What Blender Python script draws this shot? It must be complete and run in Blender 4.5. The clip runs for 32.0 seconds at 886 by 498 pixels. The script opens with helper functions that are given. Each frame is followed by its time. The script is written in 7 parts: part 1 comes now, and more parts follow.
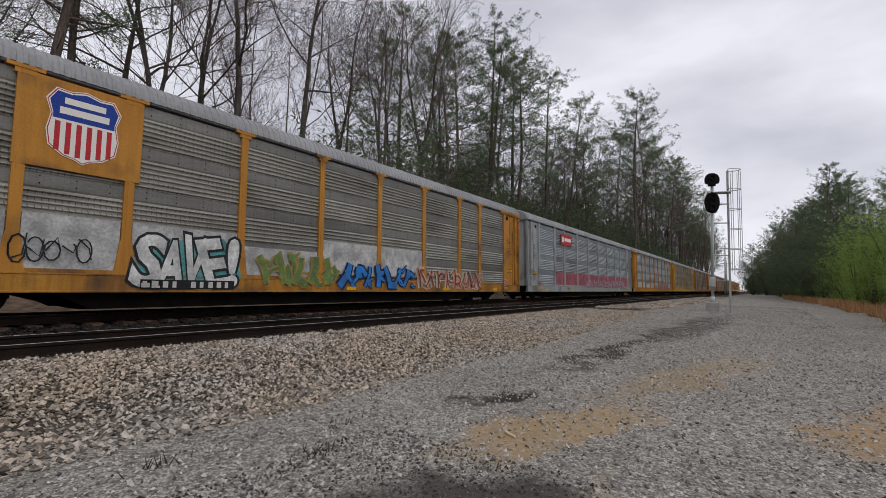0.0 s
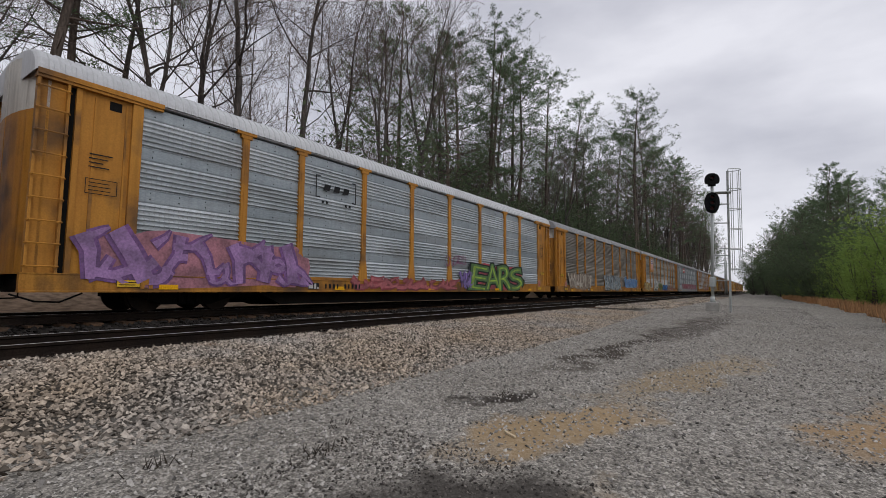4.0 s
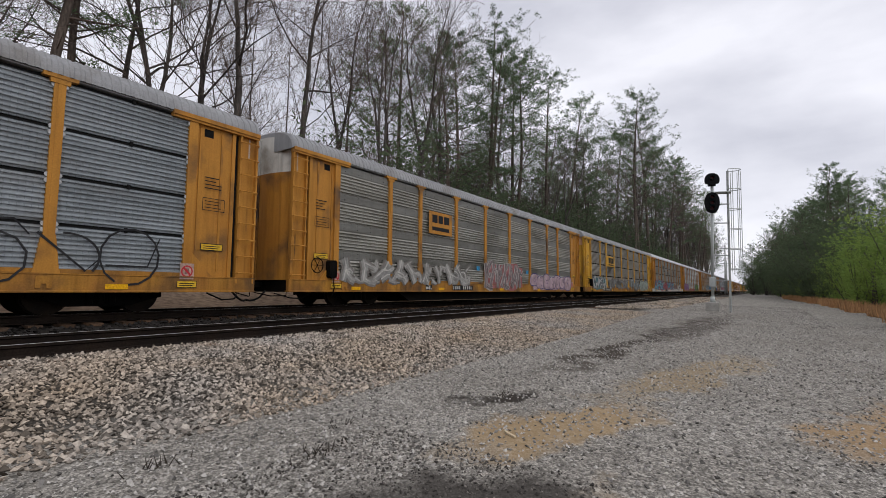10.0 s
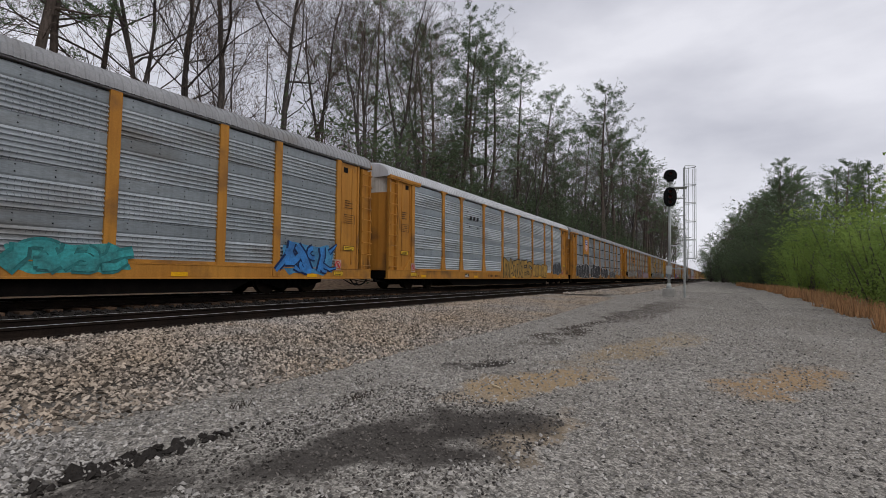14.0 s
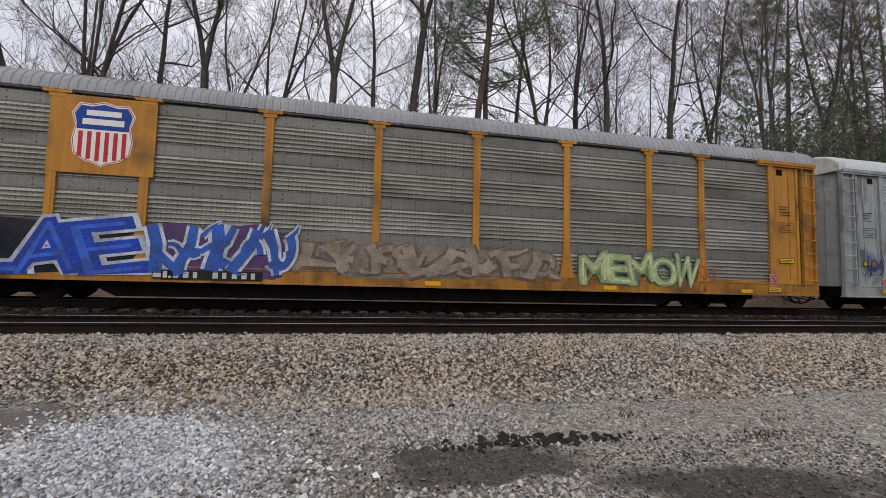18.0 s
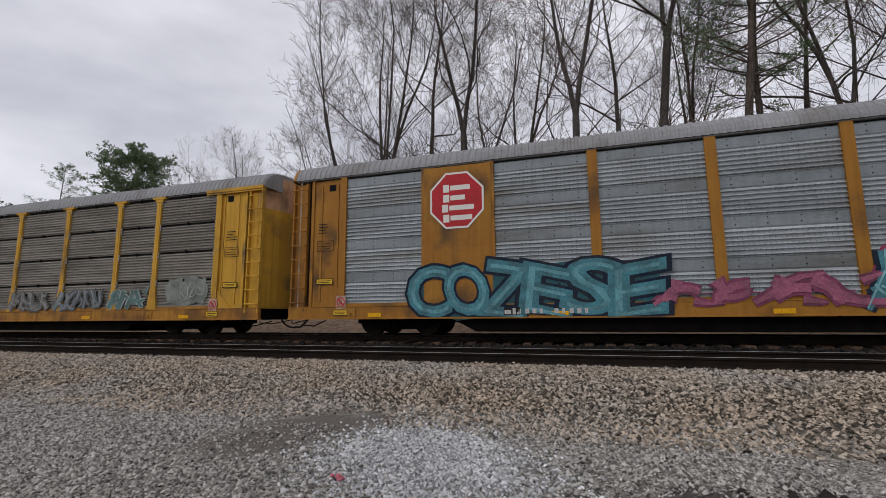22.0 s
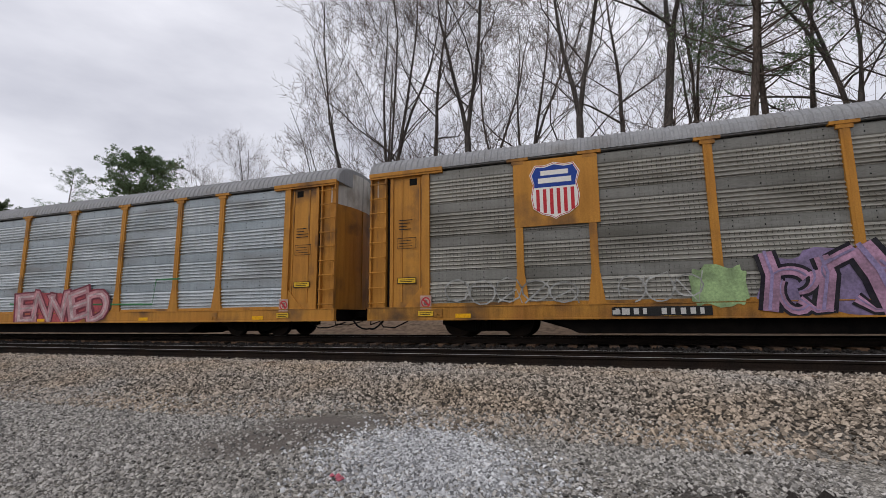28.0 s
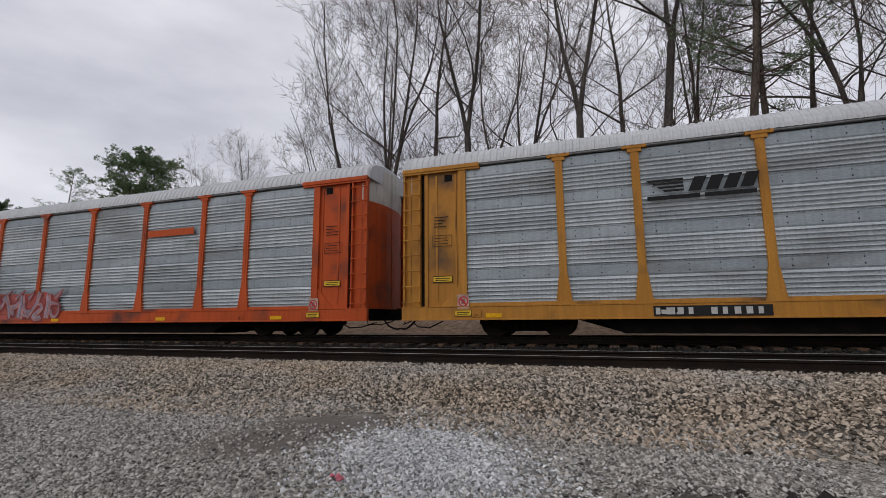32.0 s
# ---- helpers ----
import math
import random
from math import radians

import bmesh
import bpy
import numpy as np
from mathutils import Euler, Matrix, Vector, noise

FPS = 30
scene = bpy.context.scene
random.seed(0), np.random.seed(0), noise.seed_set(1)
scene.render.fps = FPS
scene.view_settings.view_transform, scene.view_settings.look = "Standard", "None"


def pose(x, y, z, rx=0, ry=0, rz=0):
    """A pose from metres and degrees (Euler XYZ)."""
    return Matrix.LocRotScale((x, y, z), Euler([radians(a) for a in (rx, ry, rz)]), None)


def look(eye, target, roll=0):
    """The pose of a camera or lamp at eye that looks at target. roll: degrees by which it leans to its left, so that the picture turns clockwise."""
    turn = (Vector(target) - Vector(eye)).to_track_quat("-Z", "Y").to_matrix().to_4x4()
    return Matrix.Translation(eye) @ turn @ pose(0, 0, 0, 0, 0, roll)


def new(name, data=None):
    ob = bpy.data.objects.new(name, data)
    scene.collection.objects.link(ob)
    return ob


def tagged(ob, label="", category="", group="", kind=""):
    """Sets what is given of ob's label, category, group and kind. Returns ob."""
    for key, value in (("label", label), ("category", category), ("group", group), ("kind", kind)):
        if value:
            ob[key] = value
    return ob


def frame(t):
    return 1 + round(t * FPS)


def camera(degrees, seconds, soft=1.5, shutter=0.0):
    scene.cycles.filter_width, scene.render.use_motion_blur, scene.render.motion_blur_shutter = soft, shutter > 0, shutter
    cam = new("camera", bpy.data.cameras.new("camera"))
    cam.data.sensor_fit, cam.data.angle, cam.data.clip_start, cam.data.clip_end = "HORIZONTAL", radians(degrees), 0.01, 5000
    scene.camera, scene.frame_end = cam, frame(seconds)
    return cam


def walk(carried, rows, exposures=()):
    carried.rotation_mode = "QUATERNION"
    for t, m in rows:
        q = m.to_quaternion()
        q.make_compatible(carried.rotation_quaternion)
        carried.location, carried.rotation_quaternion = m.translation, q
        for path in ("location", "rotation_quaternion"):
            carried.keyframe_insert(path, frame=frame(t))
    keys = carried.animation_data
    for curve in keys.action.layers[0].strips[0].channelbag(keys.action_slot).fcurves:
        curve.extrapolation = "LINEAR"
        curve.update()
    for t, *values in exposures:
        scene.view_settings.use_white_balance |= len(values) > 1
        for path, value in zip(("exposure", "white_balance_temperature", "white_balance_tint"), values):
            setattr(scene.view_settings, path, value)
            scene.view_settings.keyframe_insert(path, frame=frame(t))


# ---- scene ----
cam = camera(87.42, 32.0, soft=0.55)

# The camera: a long steady hold, a move back, a slow turn to the left, a second hold.
PATH = [  # seconds, eye, yaw, pitch, lean
    (0.0, (0.00, 0.00, 1.03), -55.32, 3.90, 1.90),
    (12.3, (0.00, 0.00, 1.03), -55.32, 3.90, 1.90),
    (12.5, (-0.04, -0.03, 1.03), -55.40, 3.85, 1.90),
    (13.0, (-0.65, -0.18, 1.05), -57.30, 2.87, 2.06),
    (13.5, (-1.26, -0.34, 1.03), -59.30, 2.48, 1.97),
    (14.5, (-1.27, -0.41, 1.03), -57.60, 2.50, 2.00),
    (15.5, (-1.28, -0.48, 1.02), -51.10, 2.69, 2.06),
    (16.0, (-1.31, -0.48, 1.03), -45.30, 2.61, 2.41),
    (16.5, (-1.31, -0.52, 1.05), -37.00, 2.34, 2.37),
    (17.0, (-1.32, -0.54, 1.05), -29.55, 2.27, 2.21),
    (17.5, (-1.33, -0.59, 1.06), -22.95, 2.30, 1.93),
    (18.0, (-1.33, -0.63, 1.07), -13.11, 2.42, 1.84),
    (18.5, (-1.36, -0.64, 1.09), -5.97, 2.85, 1.60),
    (19.0, (-1.35, -0.65, 1.09), -1.50, 3.88, 1.21),
    (19.5, (-1.34, -0.69, 1.10), 4.02, 4.62, 0.91),
    (20.0, (-1.31, -0.73, 1.04), 10.85, 5.63, 0.60),
    (20.5, (-1.31, -0.77, 1.04), 15.46, 5.82, 0.18),
    (21.0, (-1.29, -0.77, 1.02), 16.09, 6.21, -0.45),
    (21.5, (-1.28, -0.76, 1.01), 17.27, 6.43, -0.87),
    (22.0, (-1.28, -0.76, 1.00), 17.97, 6.52, -1.04),
    (22.5, (-1.24, -0.75, 0.99), 18.39, 6.66, -1.15),
    (24.0, (-1.22, -0.76, 0.99), 18.62, 6.77, -1.11),
    (32.0, (-1.22, -0.76, 0.99), 18.62, 6.77, -1.11),
]


def eye_pose(eye, yaw, pitch, lean):
    a, p = radians(yaw), radians(pitch)
    ahead = Vector((-math.sin(a) * math.cos(p), math.cos(a) * math.cos(p), math.sin(p)))
    return look(eye, Vector(eye) + ahead, lean)


walk(cam, [(t, eye_pose(*row)) for t, *row in PATH], exposures=[(0, 0.12), (1, 0.14), (2, 0.05), (3, 0.03), (5, 0.12), (6, 0.22), (7, 0.25), (9, 0.25), (10, 0.27), (12, 0.25), (12.6, 0.1), (13, 0), (14.5, 0.05), (16, 0.15), (17, 0.38), (18, 0.35), (19, 0.03), (20, -0.05), (21, -0.05), (22, 0.02), (23, 0.08), (24, 0.12), (25, 0.22), (28, 0.2), (29, 0.2), (30, -0.05), (31, 0), (32, 0)])

# ---- light: a bright overcast afternoon ----
world = bpy.data.worlds.new("overcast_sky")
scene.world = world
world.use_nodes = True
wn, wl = world.node_tree.nodes, world.node_tree.links
wn.clear()
w_out, w_bg = wn.new("ShaderNodeOutputWorld"), wn.new("ShaderNodeBackground")
sky = wn.new("ShaderNodeTexSky")
sky.sky_type, sky.sun_disc, sky.sun_elevation, sky.sun_rotation = "NISHITA", False, radians(42), radians(205)
w_co, w_map = wn.new("ShaderNodeTexCoord"), wn.new("ShaderNodeMapping")
w_map.inputs["Scale"].default_value = (1.3, 1.3, 3.6)
w_noise = wn.new("ShaderNodeTexNoise")
w_noise.inputs["Scale"].default_value, w_noise.inputs["Detail"].default_value, w_noise.inputs["Roughness"].default_value = 1.6, 7.0, 0.5
w_ramp = wn.new("ShaderNodeValToRGB")
w_ramp.color_ramp.elements[0].position, w_ramp.color_ramp.elements[0].color = 0.34, (0.54, 0.545, 0.615, 1)
w_ramp.color_ramp.elements[1].position, w_ramp.color_ramp.elements[1].color = 0.62, (0.82, 0.82, 0.885, 1)
w_mix = wn.new("ShaderNodeMix")
w_mix.data_type = "RGBA"
w_scale = wn.new("ShaderNodeMix")
w_scale.data_type, w_scale.blend_type = "RGBA", "MULTIPLY"
w_scale.inputs[0].default_value = 1.0
w_scale.inputs[7].default_value = (0.10, 0.10, 0.10, 1)
wl.new(w_co.outputs["Generated"], w_map.inputs["Vector"])
wl.new(w_map.outputs["Vector"], w_noise.inputs["Vector"])
wl.new(w_noise.outputs["Fac"], w_ramp.inputs["Fac"])
wl.new(sky.outputs["Color"], w_scale.inputs[6])
w_mix.inputs[0].default_value = 0.93
wl.new(w_scale.outputs[2], w_mix.inputs[6])
wl.new(w_ramp.outputs["Color"], w_mix.inputs[7])
wl.new(w_mix.outputs[2], w_bg.inputs["Color"])
w_bg.inputs["Strength"].default_value = 1.0
wl.new(w_bg.outputs["Background"], w_out.inputs["Surface"])

sun = new("sun", bpy.data.lights.new("sun", "SUN"))
sun.data.energy, sun.data.angle, sun.data.color = 0.7, radians(35), (1.0, 0.97, 0.92)
sun.matrix_world = pose(0, -20, 40, 48, 0, -25)

# ---- materials ----


def material(name, colour, rough=0.8, metal=0.0, second=None, scale=3.0, amount=0.5, fine=40.0, fine_amount=0.25, bump=0.0, bump_scale=60.0,
             streak=0.0, dirt=None, dirt_amount=0.0, emit=None, spec=0.12, by_object=0.0, by_island=0.0, stretch=(1, 1, 1)):
    """A surface with a base colour, broad blotches towards a second colour, fine grain, rain streaks, dirt and relief."""
    mat = bpy.data.materials.new(name)
    mat.use_nodes = True
    nt = mat.node_tree
    n, ln = nt.nodes, nt.links
    bsdf = n["Principled BSDF"]
    bsdf.inputs["Roughness"].default_value, bsdf.inputs["Metallic"].default_value = rough, metal
    bsdf.inputs["Specular IOR Level"].default_value = spec
    co, mp = n.new("ShaderNodeTexCoord"), n.new("ShaderNodeMapping")
    mp.inputs["Scale"].default_value = stretch
    own, off = n.new("ShaderNodeObjectInfo"), n.new("ShaderNodeVectorMath")
    off.operation = "MULTIPLY_ADD"
    ln.new(own.outputs["Random"], off.inputs[0])
    off.inputs[1].default_value = (37.0, 91.0, 0.0)
    ln.new(co.outputs["Object"], off.inputs[2])
    ln.new(off.outputs[0], mp.inputs["Vector"])

    def noise_of(sc, detail, src=None):
        t = n.new("ShaderNodeTexNoise")
        t.inputs["Scale"].default_value, t.inputs["Detail"].default_value = sc, detail
        ln.new((src or mp).outputs["Vector"], t.inputs["Vector"])
        return t.outputs["Fac"]

    def mixed(fac, a, b, how="MIX"):
        m = n.new("ShaderNodeMix")
        m.data_type, m.blend_type, m.clamp_factor = "RGBA", how, True
        for sock, v in ((m.inputs[0], fac), (m.inputs[6], a), (m.inputs[7], b)):
            if hasattr(v, "links"):
                ln.new(v, sock)
            elif isinstance(v, (int, float)):
                sock.default_value = v
            else:
                sock.default_value = (*v, 1)
        return m.outputs[2]

    def ranged(v, a, b, c=0.0, d=1.0):
        r = n.new("ShaderNodeMapRange")
        ln.new(v, r.inputs[0])
        for i, q in enumerate((a, b, c, d)):
            r.inputs[i + 1].default_value = q
        return r.outputs[0]

    out = colour
    if second:
        out = mixed(ranged(noise_of(scale, 5), 0.5 - 0.35 * (1.05 - amount), 0.5 + 0.35 * (1.05 - amount)), colour, second)
    if streak:
        mp2 = n.new("ShaderNodeMapping")
        mp2.inputs["Scale"].default_value = (9, 9, 0.7)
        ln.new(off.outputs[0], mp2.inputs["Vector"])
        s = ranged(noise_of(1.0, 6, mp2), 0.42, 0.72, 0.0, streak)
        out = mixed(s, out, tuple(0.35 * c for c in colour))
    if dirt:
        out = mixed(ranged(noise_of(scale * 0.6 + 0.37, 8), 0.62 - 0.3 * dirt_amount, 0.72), out, dirt)
    if fine_amount:
        g = ranged(noise_of(fine, 4), 0.3, 0.7, 1 - fine_amount, 1 + fine_amount)
        m = n.new("ShaderNodeVectorMath")
        m.operation = "SCALE"
        if hasattr(out, "links"):
            ln.new(out, m.inputs[0])
        else:
            m.inputs[0].default_value = out
        ln.new(g, m.inputs["Scale"])
        out = m.outputs[0]
    if by_object or by_island:
        src = n.new("ShaderNodeObjectInfo").outputs["Random"] if by_object else n.new("ShaderNodeNewGeometry").outputs["Random Per Island"]
        k = by_object or by_island
        m = n.new("ShaderNodeVectorMath")
        m.operation = "SCALE"
        if hasattr(out, "links"):
            ln.new(out, m.inputs[0])
        else:
            m.inputs[0].default_value = out
        ln.new(ranged(src, 0, 1, 1 - k, 1 + k), m.inputs["Scale"])
        out = m.outputs[0]
    if hasattr(out, "links"):
        ln.new(out, bsdf.inputs["Base Color"])
    else:
        bsdf.inputs["Base Color"].default_value = (*out, 1)
    if bump:
        b = n.new("ShaderNodeBump")
        b.inputs["Strength"].default_value, b.inputs["Distance"].default_value = bump, 0.02
        ln.new(noise_of(bump_scale, 6), b.inputs["Height"])
        ln.new(b.outputs["Normal"], bsdf.inputs["Normal"])
    if emit:
        bsdf.inputs["Emission Color"].default_value, bsdf.inputs["Emission Strength"].default_value = (*emit, 1), 1.0
    return mat

BLEACHED = material("sun_bleached_paint", (0.56, 0.36, 0.20), 0.6, second=(0.55, 0.24, 0.14), scale=0.9, streak=0.4, dirt=(0.16, 0.10, 0.06), dirt_amount=0.3, fine_amount=0.1)
YELLOW = material("autorack_yellow", (0.46, 0.215, 0.040), 0.5, second=(0.39, 0.17, 0.032), scale=0.7, streak=0.35, dirt=(0.10, 0.06, 0.035), dirt_amount=0.3, fine=30, fine_amount=0.1)
LEMON = material("bright_yellow_paint", (0.60, 0.335, 0.045), 0.5, second=(0.50, 0.27, 0.035), scale=0.7, streak=0.35, dirt=(0.14, 0.09, 0.05), dirt_amount=0.35, fine=30, fine_amount=0.1)
SILL = material("stained_yellow_sill", (0.44, 0.21, 0.035), 0.55, second=(0.30, 0.13, 0.03), scale=1.1, streak=0.6, dirt=(0.07, 0.045, 0.03), dirt_amount=0.55, fine=30, fine_amount=0.15)
BUFF = material("brown_yellow_paint", (0.36, 0.17, 0.03), 0.55, second=(0.30, 0.13, 0.025), scale=0.8, streak=0.3, dirt=(0.08, 0.05, 0.03), dirt_amount=0.3, fine_amount=0.1)
ORANGE = material("orange_red_paint", (0.50, 0.085, 0.02), 0.5, second=(0.40, 0.07, 0.02), scale=0.7, streak=0.35, dirt=(0.10, 0.04, 0.03), dirt_amount=0.3, fine_amount=0.1)
GREY = material("light_grey_paint", (0.32, 0.33, 0.33), 0.55, second=(0.26, 0.27, 0.27), scale=0.8, streak=0.35, dirt=(0.10, 0.09, 0.08), dirt_amount=0.3, fine_amount=0.1)
CREAM = material("off_white_paint", (0.55, 0.52, 0.48), 0.55, second=(0.46, 0.43, 0.39), scale=0.8, streak=0.3, dirt=(0.16, 0.13, 0.11), dirt_amount=0.25, fine_amount=0.08)
WHITE = material("white_end_paint", (0.62, 0.60, 0.56), 0.55, second=(0.50, 0.48, 0.44), scale=1.0, streak=0.4, dirt=(0.2, 0.17, 0.13), dirt_amount=0.3, fine_amount=0.08)
ROOF = material("weathered_white_roof", (0.315, 0.318, 0.325), 0.65, second=(0.255, 0.258, 0.265), scale=0.6, streak=0.25, dirt=(0.20, 0.19, 0.18), dirt_amount=0.25, fine_amount=0.12)
ROOF_NEW = material("clean_white_roof", (0.55, 0.56, 0.575), 0.5, second=(0.48, 0.49, 0.505), scale=0.6, streak=0.2, fine_amount=0.08)
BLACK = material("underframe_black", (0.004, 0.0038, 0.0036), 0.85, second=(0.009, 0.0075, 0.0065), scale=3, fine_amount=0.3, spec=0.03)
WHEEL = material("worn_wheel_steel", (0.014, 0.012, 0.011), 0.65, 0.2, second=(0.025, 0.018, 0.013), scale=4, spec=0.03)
HOSE = material("black_rubber_hose", (0.012, 0.012, 0.012), 0.6, spec=0.03)
GAP = material("dark_gap", (0.012, 0.012, 0.012), 0.9, spec=0.03)
BRACKET = material("galvanised_bracket", (0.42, 0.42, 0.42), 0.5, 0.3)
PLATE = material("black_stencil_plate", (0.02, 0.02, 0.02), 0.7)
STENCIL = material("white_stencil_paint", (0.46, 0.45, 0.43), 0.7, fine_amount=0.15)
TAPE = material("reflective_yellow_tape", (0.70, 0.36, 0.01), 0.4)
NOTICE = material("yellow_notice_sticker", (0.62, 0.38, 0.03), 0.5)
SIGN_BLUE = material("sign_blue", (0.02, 0.05, 0.25), 0.5)
SIGN_RED = material("sign_red", (0.45, 0.03, 0.04), 0.5, second=(0.38, 0.03, 0.035), scale=2)
SIGN_WHITE = material("sign_white", (0.68, 0.66, 0.62), 0.5, fine_amount=0.06)
INK = material("black_sign_paint", (0.015, 0.015, 0.016), 0.6)


def galvanised(name, light, dark, warm, dashes):
    """Corrugated screen panels: zinc, washed by rain in level bands, with rows of little slots."""
    mat = material(name, light, 0.48, 0.35, second=dark, scale=0.55, amount=0.55, streak=0.25, dirt=warm, dirt_amount=0.35, fine=22, fine_amount=0.14, stretch=(0.45, 0.45, 2.2), spec=0.4)
    nt = mat.node_tree
    n, ln = nt.nodes, nt.links
    bsdf = n["Principled BSDF"]
    src = bsdf.inputs["Base Color"].links[0].from_socket
    co, sep = n.new("ShaderNodeTexCoord"), n.new("ShaderNodeSeparateXYZ")
    ln.new(co.outputs["Object"], sep.inputs[0])

    def maths(how, a, b):
        m = n.new("ShaderNodeMath")
        m.operation = how
        for sock, v in zip(m.inputs, (a, b)):
            if isinstance(v, (int, float)):
                sock.default_value = v
            else:
                ln.new(v, sock)
        return m.outputs[0]

    slot = maths("LESS_THAN", maths("FRACT", maths("MULTIPLY", sep.outputs[0], 9.0), 0), 0.16)
    row = maths("LESS_THAN", maths("FRACT", maths("MULTIPLY", sep.outputs[2], 7.14), 0), 0.5)
    patchy = n.new("ShaderNodeTexNoise")
    patchy.inputs["Scale"].default_value = 0.8
    ln.new(co.outputs["Object"], patchy.inputs["Vector"])
    amount = maths("MULTIPLY", maths("MULTIPLY", slot, row), maths("MULTIPLY", maths("GREATER_THAN", patchy.outputs["Fac"], 0.46), dashes))
    m = n.new("ShaderNodeMix")
    m.data_type = "RGBA"
    ln.new(amount, m.inputs[0])
    ln.new(src, m.inputs[6])
    m.inputs[7].default_value = (*(0.3 * c for c in dark), 1)
    ln.new(m.outputs[2], bsdf.inputs["Base Color"])
    return mat


ZINC = galvanised("zinc_panels", (0.47, 0.505, 0.525), (0.31, 0.345, 0.365), (0.24, 0.235, 0.22), 0.5)
ZINC_BRIGHT = galvanised("bright_zinc_panels", (0.58, 0.615, 0.635), (0.38, 0.42, 0.44), (0.28, 0.29, 0.29), 0.3)
ZINC_DIRTY = galvanised("dirty_zinc_panels", (0.40, 0.388, 0.345), (0.25, 0.24, 0.21), (0.16, 0.15, 0.122), 0.8)
ZINC_DARK = galvanised("dark_oxidised_panels", (0.26, 0.25, 0.222), (0.17, 0.162, 0.142), (0.107, 0.10, 0.092), 0.2)
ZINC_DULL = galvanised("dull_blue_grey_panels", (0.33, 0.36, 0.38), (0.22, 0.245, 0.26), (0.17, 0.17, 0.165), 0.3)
ZINC_BROWN = galvanised("brown_oxidised_panels", (0.28, 0.256, 0.22), (0.18, 0.164, 0.14), (0.12, 0.107, 0.09), 0.15)

# the smooth rails between the corrugated sheets: the sheets' zinc with shade painted in
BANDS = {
    "zinc_panels": galvanised("shaded_zinc_band", (0.27, 0.30, 0.315), (0.19, 0.215, 0.23), (0.14, 0.137, 0.127), 0.1),
    "dull_blue_grey_panels": galvanised("shaded_blue_grey_band", (0.22, 0.24, 0.255), (0.15, 0.165, 0.175), (0.115, 0.115, 0.11), 0.1),
    "bright_zinc_panels": galvanised("shaded_bright_zinc_band", (0.36, 0.40, 0.425), (0.25, 0.29, 0.315), (0.21, 0.218, 0.22), 0.1),
    "dirty_zinc_panels": galvanised("shaded_dirty_band", (0.215, 0.213, 0.195), (0.145, 0.14, 0.125), (0.095, 0.09, 0.075), 0.3),
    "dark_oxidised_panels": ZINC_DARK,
    "brown_oxidised_panels": galvanised("shaded_brown_band", (0.20, 0.186, 0.165), (0.14, 0.128, 0.11), (0.095, 0.086, 0.073), 0.1),
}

PAINTS = {}


def paint(r, g, b):
    """Spray paint of one colour, thin and uneven."""
    key = (r, g, b)
    if key not in PAINTS:
        PAINTS[key] = material("spray_paint", key, 0.65, second=tuple(0.50 * c + 0.02 for c in key), scale=2.4, amount=0.65, fine=18, fine_amount=0.22)
    return PAINTS[key]


RAIL = material("rusty_rail_steel", (0.013, 0.011, 0.010), 0.75, 0.1, second=(0.024, 0.017, 0.013), scale=2, fine_amount=0.3, spec=0.03)
RAIL_TOP = material("polished_rail_head", (0.46, 0.45, 0.44), 0.42, 0.25, fine_amount=0.15)
TIE = material("weathered_tie_wood", (0.055, 0.042, 0.034), 0.9, second=(0.125, 0.075, 0.046), scale=2.5, amount=0.6, fine=30, fine_amount=0.35, bump=0.5, by_object=0.45, stretch=(1, 0.2, 1), spec=0.03)
STONE = material("crushed_granite", (0.285, 0.26, 0.232), 0.9, second=(0.315, 0.25, 0.185), scale=0.5, amount=0.5, fine=30, fine_amount=0.2, by_island=0.8, spec=0.03)
LOT_STONE = material("lot_stones", (0.345, 0.326, 0.302), 0.9, second=(0.28, 0.263, 0.24), scale=0.4, fine=30, fine_amount=0.2, by_island=0.72, spec=0.03)
# grime, taken near black so the colour holds the shade between the tracks
GRIMY_SHADED = material("grimy_shaded_ballast", (0.03, 0.027, 0.025), 0.9, second=(0.018, 0.016, 0.015), scale=0.6, fine=30, fine_amount=0.2, by_island=0.45, spec=0.03)
PALE = material("fresh_pale_gravel", (0.50, 0.50, 0.50), 0.9, second=(0.36, 0.36, 0.365), scale=1.0, fine=30, fine_amount=0.2, by_island=0.65)
BARK = material("grey_brown_bark", (0.10, 0.09, 0.083), 0.95, second=(0.058, 0.051, 0.047), scale=2, fine=14, fine_amount=0.35, bump=0.7, bump_scale=12, by_object=0.25, stretch=(1, 1, 0.25), spec=0.03)
TWIG = material("bare_twigs", (0.155, 0.124, 0.106), 0.95, second=(0.11, 0.088, 0.076), scale=0.5, fine_amount=0.2, by_object=0.25, spec=0.03)
PINE_BARK = material("pine_bark", (0.12, 0.097, 0.082), 0.95, second=(0.075, 0.062, 0.053), scale=2, fine=12, fine_amount=0.35, bump=0.7, bump_scale=10, by_object=0.2, stretch=(1, 1, 0.3), spec=0.03)
NEEDLE = material("pine_needles", (0.135, 0.187, 0.104), 0.85, second=(0.105, 0.15, 0.084), scale=0.4, fine_amount=0.2, by_object=0.25, by_island=0.0, spec=0.03)
SHRUB = material("young_green_leaves", (0.25, 0.34, 0.085), 0.8, second=(0.17, 0.26, 0.07), scale=0.5, amount=0.6, fine_amount=0.25, by_object=0.3, spec=0.03)
CEDAR = material("dark_evergreen_leaves", (0.125, 0.155, 0.088), 0.85, second=(0.09, 0.125, 0.072), scale=0.4, fine_amount=0.2, by_object=0.25, spec=0.03)


